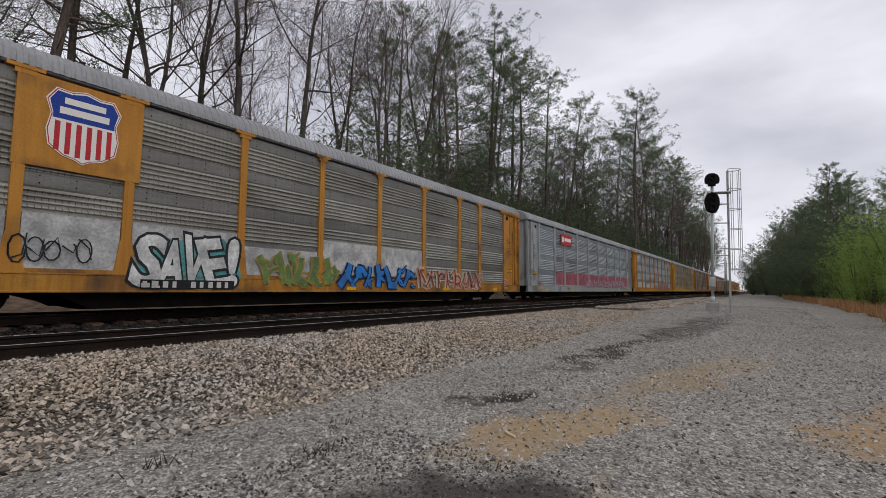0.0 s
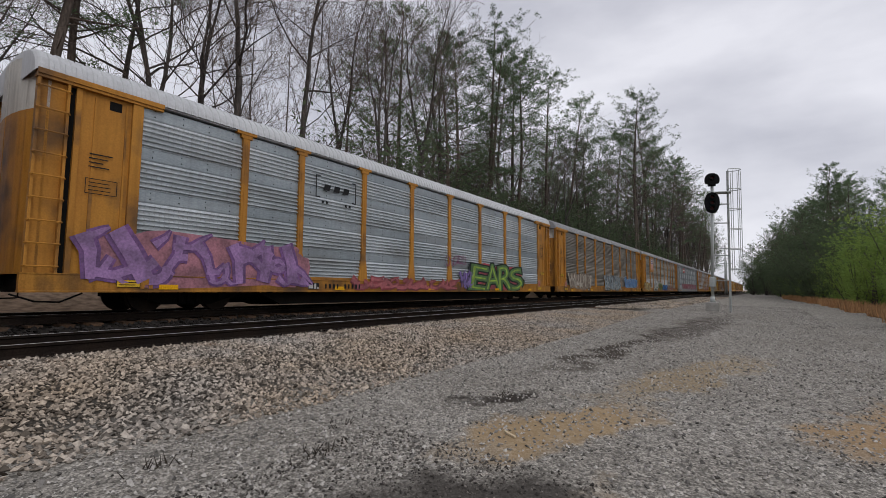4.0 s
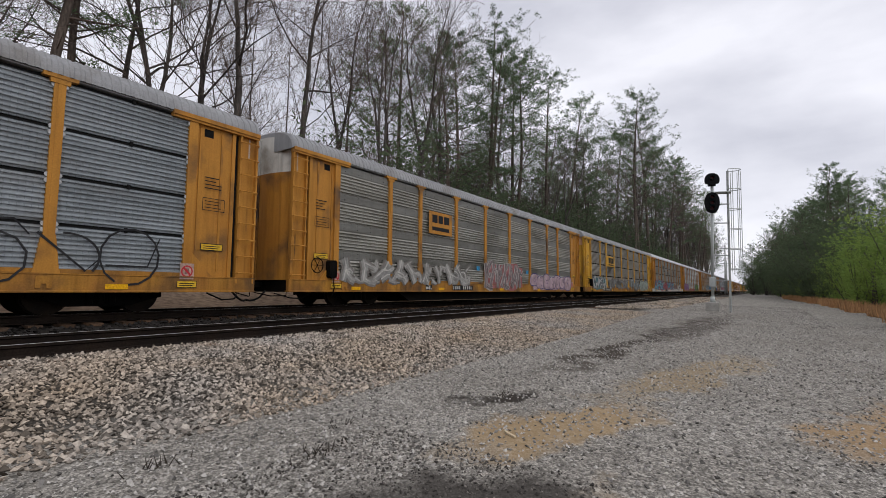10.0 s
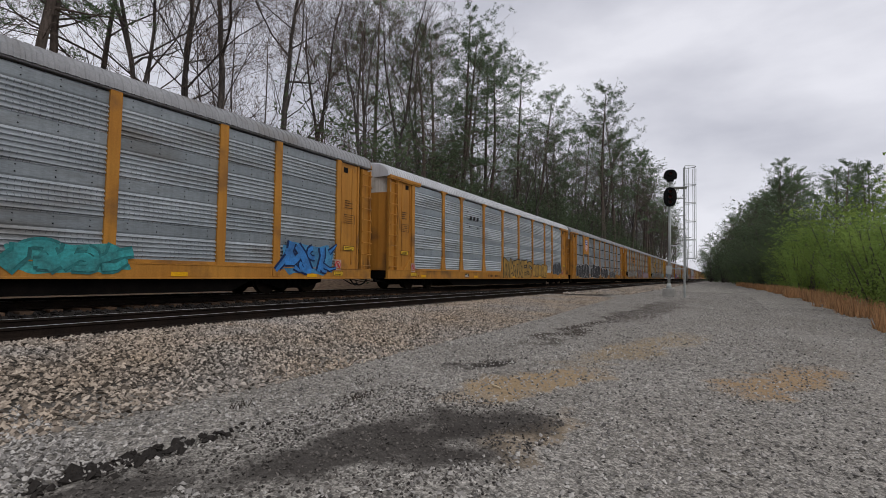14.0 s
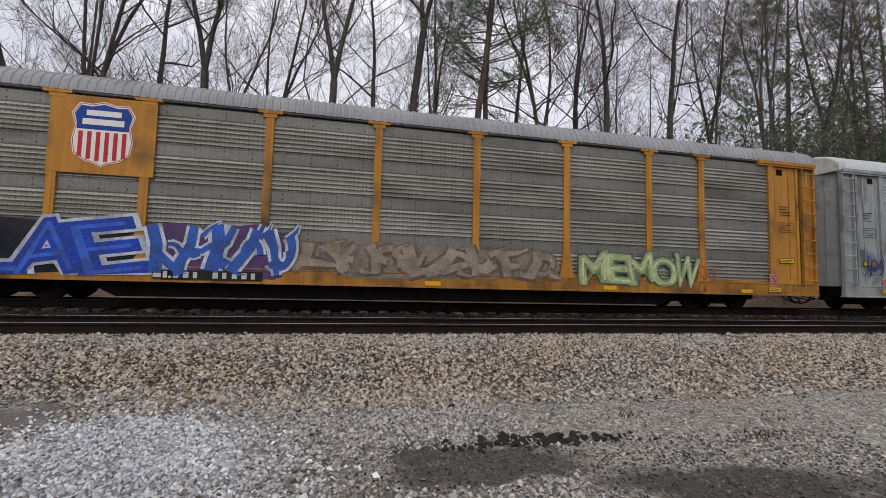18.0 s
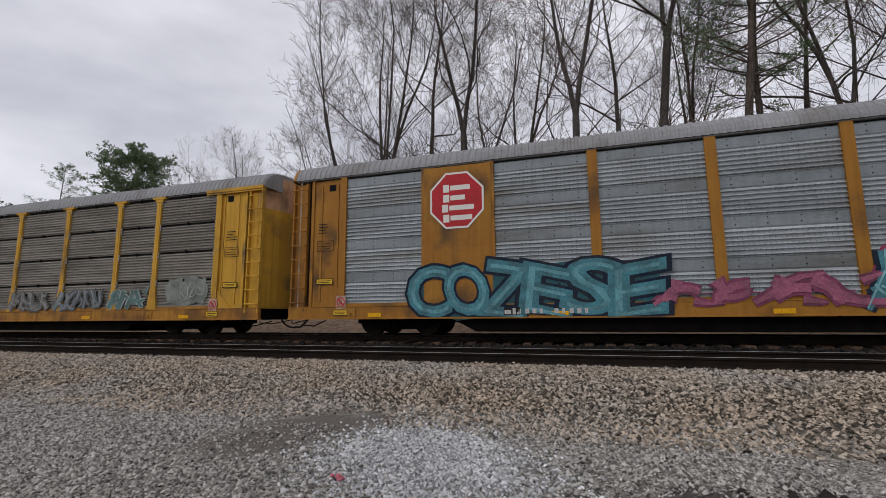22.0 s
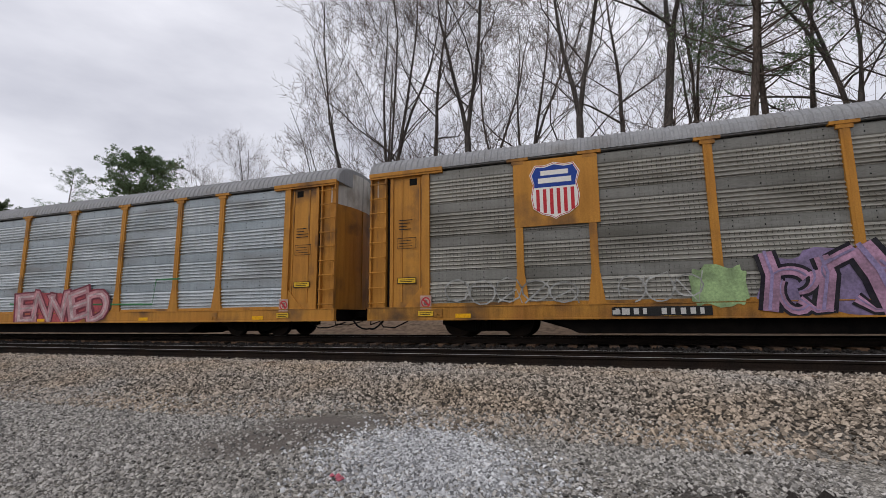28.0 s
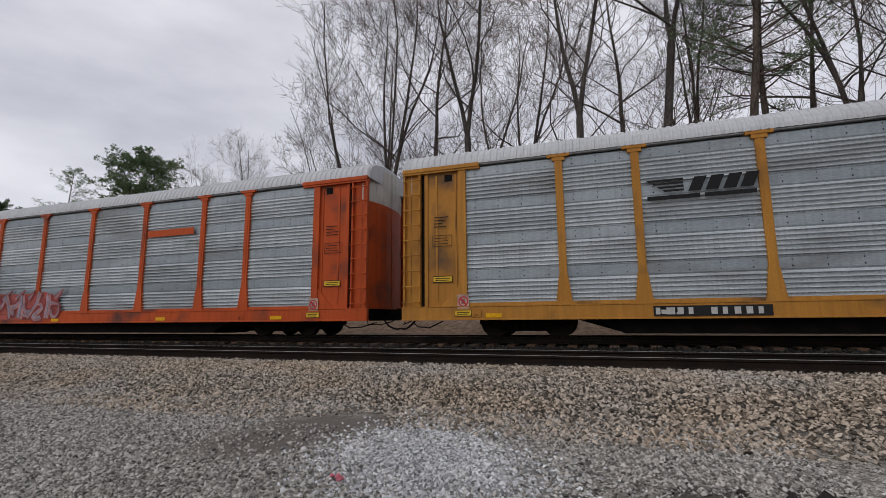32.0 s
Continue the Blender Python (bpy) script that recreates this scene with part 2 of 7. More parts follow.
def leafy(mat, share):
    """Lets light through thin leaves."""
    nt = mat.node_tree
    bsdf, out = nt.nodes["Principled BSDF"], nt.nodes["Material Output"]
    thin, mix = nt.nodes.new("ShaderNodeBsdfTranslucent"), nt.nodes.new("ShaderNodeMixShader")
    nt.links.new(bsdf.inputs["Base Color"].links[0].from_socket, thin.inputs["Color"])
    mix.inputs[0].default_value = share
    nt.links.new(bsdf.outputs[0], mix.inputs[1])
    nt.links.new(thin.outputs[0], mix.inputs[2])
    nt.links.new(mix.outputs[0], out.inputs["Surface"])


for leaves in (SHRUB, CEDAR, NEEDLE):
    leafy(leaves, 0.55)
BLOSSOM = material("white_blossom", (0.65, 0.63, 0.58), 0.8)
GRASS = material("dry_orange_grass", (0.50, 0.27, 0.13), 0.9, second=(0.38, 0.23, 0.12), scale=0.8, fine_amount=0.2, by_island=0.35)
WEED = material("dead_weed_stems", (0.05, 0.042, 0.034), 0.95, spec=0.03)
MAST = material("aluminium_mast", (0.42, 0.44, 0.43), 0.5, 0.3, second=(0.34, 0.36, 0.35), scale=2)
SIGNAL_BLACK = material("signal_black", (0.012, 0.012, 0.013), 0.6, spec=0.03)
LENS = material("dark_red_lens", (0.06, 0.008, 0.008), 0.2)
CONCRETE = material("old_concrete", (0.34, 0.33, 0.31), 0.9, second=(0.26, 0.25, 0.23), scale=3)

# ---- mesh helpers ----
MESHES = {}


def mesh_of(name, verts, faces, mats, index=None, smooth=False):
    me = bpy.data.meshes.new(name)
    me.from_pydata(verts, [], faces)
    for m in mats if isinstance(mats, (list, tuple)) else [mats]:
        me.materials.append(m)
    if index is not None:
        me.polygons.foreach_set("material_index", index)
    if smooth:
        me.polygons.foreach_set("use_smooth", [True] * len(me.polygons))
    me.update()
    return me


class Shape:
    """Collects verts and faces of one mesh."""

    def __init__(self):
        self.v, self.f, self.m = [], [], []

    def add(self, verts, faces, mat=0):
        k = len(self.v)
        self.v += [tuple(q) for q in verts]
        self.f += [tuple(i + k for i in q) for q in faces]
        self.m += [mat] * len(faces)
        return self

    def box(self, x0, x1, y0, y1, z0, z1, mat=0, bevel=0.0):
        if bevel:
            b = bevel
            poly = [(x0 + b, z0), (x1 - b, z0), (x1, z0 + b), (x1, z1 - b), (x1 - b, z1), (x0 + b, z1), (x0, z1 - b), (x0, z0 + b)]
            return self.slab(poly, y0, y1, mat)
        v = [(x, y, z) for x in (x0, x1) for y in (y0, y1) for z in (z0, z1)]
        return self.add(v, [(0, 1, 3, 2), (4, 6, 7, 5), (0, 4, 5, 1), (2, 3, 7, 6), (0, 2, 6, 4), (1, 5, 7, 3)], mat)

    def slab(self, poly, y0, y1, mat=0):
        """A polygon in x and z, thick from y0 to y1."""
        n = len(poly)
        v = [(x, y0, z) for x, z in poly] + [(x, y1, z) for x, z in poly]
        f = [tuple(range(n)), tuple(range(2 * n - 1, n - 1, -1))] + [(i, i + n, (i + 1) % n + n, (i + 1) % n) for i in range(n)]
        return self.add(v, f, mat)

    def sweep(self, prof, x0, x1, mat=0, flip=False):
        """A profile of (y, z), drawn along x."""
        n = len(prof)
        v = [(x0, y, z) for y, z in prof] + [(x1, y, z) for y, z in prof]
        f = [(i, i + 1, i + 1 + n, i + n) for i in range(n - 1)]
        return self.add(v, [q[::-1] for q in f] if flip else f, mat)

    def tube(self, pts, radii, sides=5, mat=0, caps=True):
        k = len(self.v)
        pts = [Vector(p) for p in pts]
        radii = radii if isinstance(radii, (list, tuple)) else [radii] * len(pts)
        for i, p in enumerate(pts):
            d = (pts[min(i + 1, len(pts) - 1)] - pts[max(i - 1, 0)]).normalized()
            a = d.orthogonal().normalized() if i == 0 else (a - d * a.dot(d)).normalized()
            b = d.cross(a)
            for s in range(sides):
                q = 2 * math.pi * s / sides
                self.v.append(tuple(p + radii[i] * (math.cos(q) * a + math.sin(q) * b)))
        for i in range(len(pts) - 1):
            for s in range(sides):
                t = (s + 1) % sides
                self.f.append((k + i * sides + s, k + i * sides + t, k + (i + 1) * sides + t, k + (i + 1) * sides + s))
                self.m.append(mat)
        if caps:
            self.f += [tuple(k + s for s in reversed(range(sides))), tuple(k + (len(pts) - 1) * sides + s for s in range(sides))]
            self.m += [mat, mat]
        return self

    def disc(self, c, r, y0, y1, sides=20, mat=0):
        return self.slab([(c[0] + r * math.cos(2 * math.pi * i / sides), c[1] + r * math.sin(2 * math.pi * i / sides)) for i in range(sides)], y0, y1, mat)

    def mesh(self, name, mats, smooth=False):
        return mesh_of(name, self.v, self.f, mats, self.m, smooth)


def part(name, me, parent, m=None, label=""):
    ob = new(name, me)
    ob.parent = parent
    if m is not None:
        ob.matrix_basis = m
    return tagged(ob, label)


def thing(name, label, category, group="", kind="", m=None, me=None):
    ob = new(name, me)
    if m is not None:
        ob.matrix_basis = m
    return tagged(ob, label, category, group, kind)


# ---- ground ----
TRACK_NEAR, TRACK_TRAIN, CANT = 8.666, 13.311, 1.95


def smooth_step(a, b, v):
    t = np.clip((v - a) / (b - a), 0, 1)
    return t * t * (3 - 2 * t)


def ground_height(x, y):
    x, y = np.asarray(x, float), np.asarray(y, float)
    lot = -0.43 + 0.38 * smooth_step(5, 32, x) + 0.02 * np.sin(0.9 * x + 0.5 * y) * np.sin(0.7 * y - 0.3 * x)
    z = lot + (-0.165 - lot) * smooth_step(4.4, 7.1, y) - 0.05 * smooth_step(7.9, 8.4, y)
    z = z + 0.75 * smooth_step(15.6, 19.0, y) + 1.2 * smooth_step(19, 34, y) + 3.0 * smooth_step(34, 120, y)
    z = z + 0.25 * smooth_step(-4.8, -7.0, y) + 1.5 * smooth_step(-9.0, -40.0, y)
    return z


def spread(near, far, inner, step, growth):
    v = [0.0]
    while v[-1] < far:
        v.append(v[-1] + (step if v[-1] < inner else max(step, (v[-1] - inner) * growth + step)))
    return v


gx = sorted({round(-3 - q, 4) for q in spread(0, 1600, 12, 0.22, 0.12)} | {round(-3 + q, 4) for q in spread(0, 1600, 18, 0.22, 0.10)})
gy = sorted({round(3 - q, 4) for q in spread(0, 1200, 5, 0.22, 0.14)} | {round(3 + q, 4) for q in spread(0, 1500, 5, 0.22, 0.14)})
GX, GY = np.meshgrid(np.array(gx), np.array(gy), indexing="ij")
GZ = ground_height(GX, GY)
nx, ny = GX.shape
g_faces = [(i * ny + j, (i + 1) * ny + j, (i + 1) * ny + j + 1, i * ny + j + 1) for i in range(nx - 1) for j in range(ny - 1)]


def ground_material():
    mat = material("gravel_lot", spec=0.03, colour=(0.228, 0.21, 0.183), rough=0.95, second=(0.288, 0.27, 0.24), scale=0.45, amount=0.5, fine=90, fine_amount=0.25)
    nt = mat.node_tree
    n, ln = nt.nodes, nt.links
    bsdf = n["Principled BSDF"]
    co = n.new("ShaderNodeTexCoord")
    sep = n.new("ShaderNodeSeparateXYZ")
    wob = n.new("ShaderNodeTexNoise")
    wob.inputs["Scale"].default_value, wob.inputs["Detail"].default_value = 1.1, 6
    ln.new(co.outputs["Object"], wob.inputs["Vector"])
    shift = n.new("ShaderNodeVectorMath")
    shift.operation = "MULTIPLY_ADD"
    ln.new(wob.outputs["Color"], shift.inputs[0])
    shift.inputs[1].default_value, shift.inputs[2].default_value = (1.9, 1.9, 0), (-0.95, -0.95, 0)
    add = n.new("ShaderNodeVectorMath")
    ln.new(co.outputs["Object"], add.inputs[0])
    ln.new(shift.outputs[0], add.inputs[1])
    ln.new(co.outputs["Object"], sep.inputs[0])
    state = {"c": bsdf.inputs["Base Color"].links[0].from_socket}

    def over(fac, colour):
        m = n.new("ShaderNodeMix")
        m.data_type = "RGBA"
        ln.new(fac, m.inputs[0])
        ln.new(state["c"], m.inputs[6])
        if hasattr(colour, "links"):
            ln.new(colour, m.inputs[7])
        else:
            m.inputs[7].default_value = (*colour, 1)
        state["c"] = m.outputs[2]

    def ranged(v, a, b, c, d):
        r = n.new("ShaderNodeMapRange")
        r.interpolation_type = "SMOOTHSTEP"
        ln.new(v, r.inputs[0])
        for i, q in enumerate((a, b, c, d)):
            r.inputs[i + 1].default_value = q
        return r.outputs[0]

    def blot(x, y, rx, ry, turn, colour, strength, soft=0.45):
        mp = n.new("ShaderNodeMapping")
        mp.vector_type = "TEXTURE"
        mp.inputs["Location"].default_value, mp.inputs["Rotation"].default_value, mp.inputs["Scale"].default_value = (x, y, 0), (0, 0, radians(turn)), (rx, ry, 100)
        ln.new(add.outputs[0], mp.inputs["Vector"])
        le = n.new("ShaderNodeVectorMath")
        le.operation = "LENGTH"
        ln.new(mp.outputs[0], le.inputs[0])
        over(ranged(le.outputs["Value"], 1 - soft, 1 + soft * 0.5, strength, 0.0), colour)

    # stones: cells of lighter and darker grains, three sizes
    for sc, k in ((16, 0.16), (34, 0.34), (75, 0.42)):
        vo = n.new("ShaderNodeTexVoronoi")
        vo.inputs["Scale"].default_value = sc
        ln.new(co.outputs["Object"], vo.inputs["Vector"])
        bw = n.new("ShaderNodeRGBToBW")
        ln.new(vo.outputs["Color"], bw.inputs[0])
        sc_n = n.new("ShaderNodeVectorMath")
        sc_n.operation = "SCALE"
        ln.new(state["c"], sc_n.inputs[0])
        ln.new(ranged(bw.outputs[0], 0.1, 0.9, 1 - k, 1 + k), sc_n.inputs["Scale"])
        state["c"] = sc_n.outputs[0]
    blot(4.8, 1.75, 1.5, 0.42, -22, (0.36, 0.25, 0.13), 0.75)
    blot(9.0, 0.9, 3.0, 0.5, -15, (0.33, 0.24, 0.13), 0.55)
    blot(7.2, -1.2, 1.6, 0.5, -20, (0.36, 0.23, 0.11), 0.7)
    blot(2.9, 1.0, 0.8, 0.25, -20, (0.33, 0.24, 0.14), 0.5)
    blot(5.4, 2.75, 0.85, 0.20, -12, (0.04, 0.034, 0.029), 0.95)
    blot(12.0, 2.7, 4.8, 0.34, -4, (0.06, 0.05, 0.04), 0.95)
    blot(18.5, 1.9, 5.5, 0.75, -6, (0.075, 0.062, 0.052), 0.9)
    blot(1.6, 2.15, 1.35, 0.42, -28, (0.055, 0.049, 0.044), 0.9, 0.4)
    blot(2.85, 1.55, 0.95, 0.6, -25, (0.055, 0.049, 0.044), 0.9, 0.45)
    blot(-0.2, 2.85, 0.9, 0.28, 8, (0.055, 0.049, 0.044), 0.85, 0.4)
    blot(-1.3, 2.2, 0.9, 0.3, 20, (0.075, 0.067, 0.06), 0.7)
    blot(-4.55, 3.85, 1.2, 0.72, 52, (0.125, 0.108, 0.096), 0.9)
    blot(-5.5, 3.15, 0.7, 0.25, 40, (0.15, 0.13, 0.115), 0.7)
    blot(-6.1, 3.6, 0.40, 0.2, 10, (0.30, 0.23, 0.12), 0.6)
    blot(-2.75, 3.55, 0.62, 1.0, 20, (0.19, 0.188, 0.188), 0.7)
    blot(-7.5, 2.8, 2.6, 0.35, 8, (0.17, 0.155, 0.14), 0.5)
    # ballast bed near the rails, leaf litter behind the train, orange straw on the far verge
    lit = n.new("ShaderNodeTexNoise")
    lit.inputs["Scale"].default_value, lit.inputs["Detail"].default_value = 5.0, 8
    ln.new(co.outputs["Object"], lit.inputs["Vector"])
    leaf = n.new("ShaderNodeValToRGB")
    leaf.color_ramp.elements[0].position, leaf.color_ramp.elements[0].color = 0.3, (0.19, 0.135, 0.095, 1)
    leaf.color_ramp.elements[1].position, leaf.color_ramp.elements[1].color = 0.7, (0.44, 0.32, 0.225, 1)
    ln.new(lit.outputs["Fac"], leaf.inputs["Fac"])
    # near-black base below the ballast: the shade in its gaps, put into the colour
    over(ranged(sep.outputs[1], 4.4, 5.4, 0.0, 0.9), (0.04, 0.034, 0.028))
    over(ranged(sep.outputs[1], 14.6, 15.2, 0.0, 1.0), leaf.outputs["Color"])
    over(ranged(sep.outputs[1], -6.2, -4.6, 1.0, 0.0), leaf.outputs["Color"])
    # oily track bed, darkened further to paint in the shade under the train
    oily_shade = n.new("ShaderNodeMath")
    oily_shade.operation = "MULTIPLY"
    ln.new(ranged(sep.outputs[1], 7.9, 8.3, 0.0, 0.85), oily_shade.inputs[0])
    ln.new(ranged(sep.outputs[1], 14.2, 14.8, 1.0, 0.0), oily_shade.inputs[1])
    over(oily_shade.outputs[0], (0.022, 0.02, 0.018))
    ln.new(state["c"], bsdf.inputs["Base Color"])
    b = n.new("ShaderNodeBump")
    b.inputs["Strength"].default_value, b.inputs["Distance"].default_value = 0.6, 0.012
    vo = n.new("ShaderNodeTexVoronoi")
    vo.inputs["Scale"].default_value = 55
    ln.new(co.outputs["Object"], vo.inputs["Vector"])
    ln.new(vo.outputs["Distance"], b.inputs["Height"])
    ln.new(b.outputs["Normal"], bsdf.inputs["Normal"])
    return mat


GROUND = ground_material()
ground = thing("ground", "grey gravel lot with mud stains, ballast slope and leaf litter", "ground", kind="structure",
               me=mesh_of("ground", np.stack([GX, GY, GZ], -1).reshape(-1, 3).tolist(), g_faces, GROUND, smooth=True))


def stones(name, label, mat, xs, ys, size, z_up=0.3, seed=1):
    """Loose angular stones lying on the ground at the given places, one mesh."""
    rng = np.random.default_rng(seed)
    n = len(xs)
    base = np.array([(1, 0, 0), (0, 1, 0), (-1, 0, 0), (0, -1, 0), (0.15, 0.1, 0.9), (0, 0, -0.7)])
    tri = np.array([(0, 1, 4), (1, 2, 4), (2, 3, 4), (3, 0, 4), (1, 0, 5), (2, 1, 5), (3, 2, 5), (0, 3, 5)])
    a = rng.uniform(0, 6.28, n)
    r = size * np.clip(rng.lognormal(0, 0.28, n), 0.5, 1.7)
    v = base[None] * rng.uniform(0.65, 1.25, (n, 6, 3)) * np.stack([r, r * rng.uniform(0.65, 1, n), r * rng.uniform(0.6, 1.0, n)], -1)[:, None]
    t = rng.normal(0, 0.35, (n, 2))
    v[..., 2] += v[..., 0] * t[:, None, 0] + v[..., 1] * t[:, None, 1]
    c, s = np.cos(a)[:, None], np.sin(a)[:, None]
    w = np.stack([v[..., 0] * c - v[..., 1] * s + xs[:, None], v[..., 0] * s + v[..., 1] * c + ys[:, None],
                  v[..., 2] + (ground_height(xs, ys) + z_up * r)[:, None]], -1)
    f = (tri[None] + 6 * np.arange(n)[:, None, None]).reshape(-1, 3)
    me = bpy.data.meshes.new(name)
    me.vertices.add(6 * n)
    me.vertices.foreach_set("co", w.reshape(-1))
    me.loops.add(len(f) * 3)
    me.loops.foreach_set("vertex_index", f.reshape(-1).astype(np.int32))
    me.polygons.add(len(f))
    me.polygons.foreach_set("loop_start", np.arange(0, len(f) * 3, 3, dtype=np.int32))
    me.polygons.foreach_set("use_smooth", np.zeros(len(f), dtype=bool))
    me.materials.append(mat)
    me.update(calc_edges=True)
    return thing(name, label, "gravel", kind="stuff", me=me)


rng = np.random.default_rng(7)


def off_the_mud(x, y):
    """Which stones lie clear of the worn muddy hollow beside the pale gravel."""
    u, v = 0.62 * (x + 4.55) + 0.79 * (y - 3.85), 0.62 * (y - 3.85) - 0.79 * (x + 4.55)
    return (u / 1.2) ** 2 + (v / 0.72) ** 2 > rng.uniform(0.7, 1.5, len(x))


def scatter(n, x0, x1, y0, y1, power=1.0):
    return rng.uniform(x0, x1, n), y0 + (y1 - y0) * rng.uniform(0, 1, n) ** power


bx, by = scatter(120000, -17, 24, 4.25, 7.9, 0.8)
keep = off_the_mud(bx, by)
stones("ballast_shoulder", "brown and grey crushed granite ballast below the ties", STONE, bx[keep], by[keep], 0.027, seed=2)
bx, by = scatter(16000, 26, 80, 4.0, 7.7, 0.8)
stones("distant_ballast", "brown and grey crushed granite ballast further along the track", STONE, bx, by, 0.05, seed=3)
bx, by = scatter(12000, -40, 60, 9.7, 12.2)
stones("middle_ballast", "grimy ballast between the two tracks, with shade in its colour", GRIMY_SHADED, bx, by, 0.05, seed=4)
bx, by = scatter(60000, 0, 1, -2.0, 4.2, 1.0)
bx = -7 + 47 * bx ** 1.7
keep = (((bx - 2.0) / 1.7) ** 2 + ((by - 1.9 + 0.45 * (bx - 2.0)) / 0.62) ** 2 > rng.uniform(0.8, 1.5, len(bx))) & (((bx + 0.2) / 1.1) ** 2 + ((by - 2.8) / 0.36) ** 2 > rng.uniform(0.7, 1.4, len(bx)))
bx, by = bx[keep], by[keep]
stones("lot_gravel", "small grey stones on the gravel lot", LOT_STONE, bx, by, 0.0165, seed=5)
bx, by = scatter(50000, -13, 0.5, 1.2, 5.2)
keep = off_the_mud(bx, by) & (((bx + 0.2) / 1.1) ** 2 + ((by - 2.8) / 0.36) ** 2 > rng.uniform(0.8, 1.4, len(bx)))
stones("coarse_lot_gravel", "grey crushed stone spread over the lot", LOT_STONE, bx[keep], by[keep], 0.018, seed=15)
q = rng.normal(0, 1, (13000, 2)) * (0.36, 0.50)
stones("pale_gravel_pile", "patch of fresh pale gravel spread on the lot", PALE, -2.8 + q[:, 0] * (1.3 - 0.3 * q[:, 1]) - 0.3 * q[:, 1], 3.4 + q[:, 1], 0.020, seed=6)
bx, by = scatter(6000, -6, 24, -5.0, -2.0)
stones("road_gravel", "scattered small stones on the service road", LOT_STONE, bx, by, 0.016, seed=8)
wx, wy = scatter(6000, -1.6, 3.6, 0.9, 3.2)
stones("wet_stones", "small dark wet stones in the muddy patch", material("wet_stone", (0.10, 0.09, 0.08), 0.7, fine_amount=0.3, by_island=0.7), wx, wy, 0.013, seed=10)
mx, my = rng.normal(0.5, 0.36, 160), rng.normal(3.18, 0.06, 160)
stones("dark_clods", "clods of dark wet mud", material("wet_mud", (0.03, 0.026, 0.023), 0.8, fine_amount=0.3), mx, my, 0.035, seed=9)


# ---- tracks ----
def rail_profile():
    half = [(0.038, 0.0), (0.036, -0.036), (0.010, -0.052), (0.009, -0.135), (0.070, -0.160), (0.076, -0.180)]
    return [(-y, z) for y, z in half] + [(y, z) for y, z in reversed(half)]


def rail_mesh(x0, x1):
    s = Shape()
    s.sweep(rail_profile(), x0, x1, 0)
    s.add([(x0, -0.037, 0.0015), (x1, -0.037, 0.0015), (x1, 0.037, 0.0015), (x0, 0.037, 0.0015)], [(0, 1, 2, 3)], 1)
    return s.mesh("rail", [RAIL, RAIL_TOP])


RAIL_MESH = rail_mesh(-420, 620)


def tie_mesh(k):
    r = random.Random(k)
    s = Shape()
    s.box(-0.115, 0.115, -1.30 - r.uniform(0, 0.08), 1.30, -0.36, -0.183)
    v = [(x + r.uniform(-0.012, 0.012), y, z + r.uniform(-0.01, 0.004)) for x, y, z in s.v]
    s.v = v
    # tie plates and spikes
    for c in (-0.755, 0.755):
        s.box(-0.09, 0.09, c - 0.17, c + 0.17, -0.185, -0.168, 1)
        for dx, dy in ((-0.06, -0.10), (0.06, -0.10), (0.0, 0.10)):
            s.box(dx - 0.012, dx + 0.012, c + dy - 0.014, c + dy + 0.014, -0.17, -0.135, 1)
    return s.mesh("tie", [TIE, RAIL])


TIE_MESHES = [tie_mesh(k) for k in range(6)]


def track(centre, x0, x1, label):
    t = thing("railway_track", label, "railway track", kind="structure", m=pose(0, centre, 0, -CANT))
    for y in (-0.755, 0.755):
        part("rail", RAIL_MESH, t, pose(0, y, 0))
    r = random.Random(int(centre * 10))
    n = int((x1 - x0) / 0.52)
    for i in range(n):
        part("tie", TIE_MESHES[r.randrange(6)], t, pose(x0 + 0.52 * i + r.uniform(-0.03, 0.03), r.uniform(-0.05, 0.05), r.uniform(-0.012, 0.004), 0, 0, r.uniform(-1.5, 1.5)))
    far = Shape()
    for i in range(140):
        far.box(x1 + 0.52 * i - 0.11, x1 + 0.52 * i + 0.11, -1.32, 1.3, -0.36, -0.185)
    tagged(part("tie_row", far.mesh("tie_row", TIE), t), kind="stuff")
    return t


track(TRACK_NEAR, -40, 105, "empty track with rusty rails on old wooden ties")
track(TRACK_TRAIN, -40, 60, "track under the train with dark rails and ties")

# ---- the train ----
HALF, PITCH = 13.65, 28.25
POSTS = [1.97, 4.72, 6.65, 9.45, 12.25, 15.05, 17.85, 20.65, 22.58, 25.33]
BAYS = [((a + b) / 2, b - a) for a, b in zip(POSTS, POSTS[1:])]


def cached(key, make):
    if key not in MESHES:
        MESHES[key] = make()
    return MESHES[key]


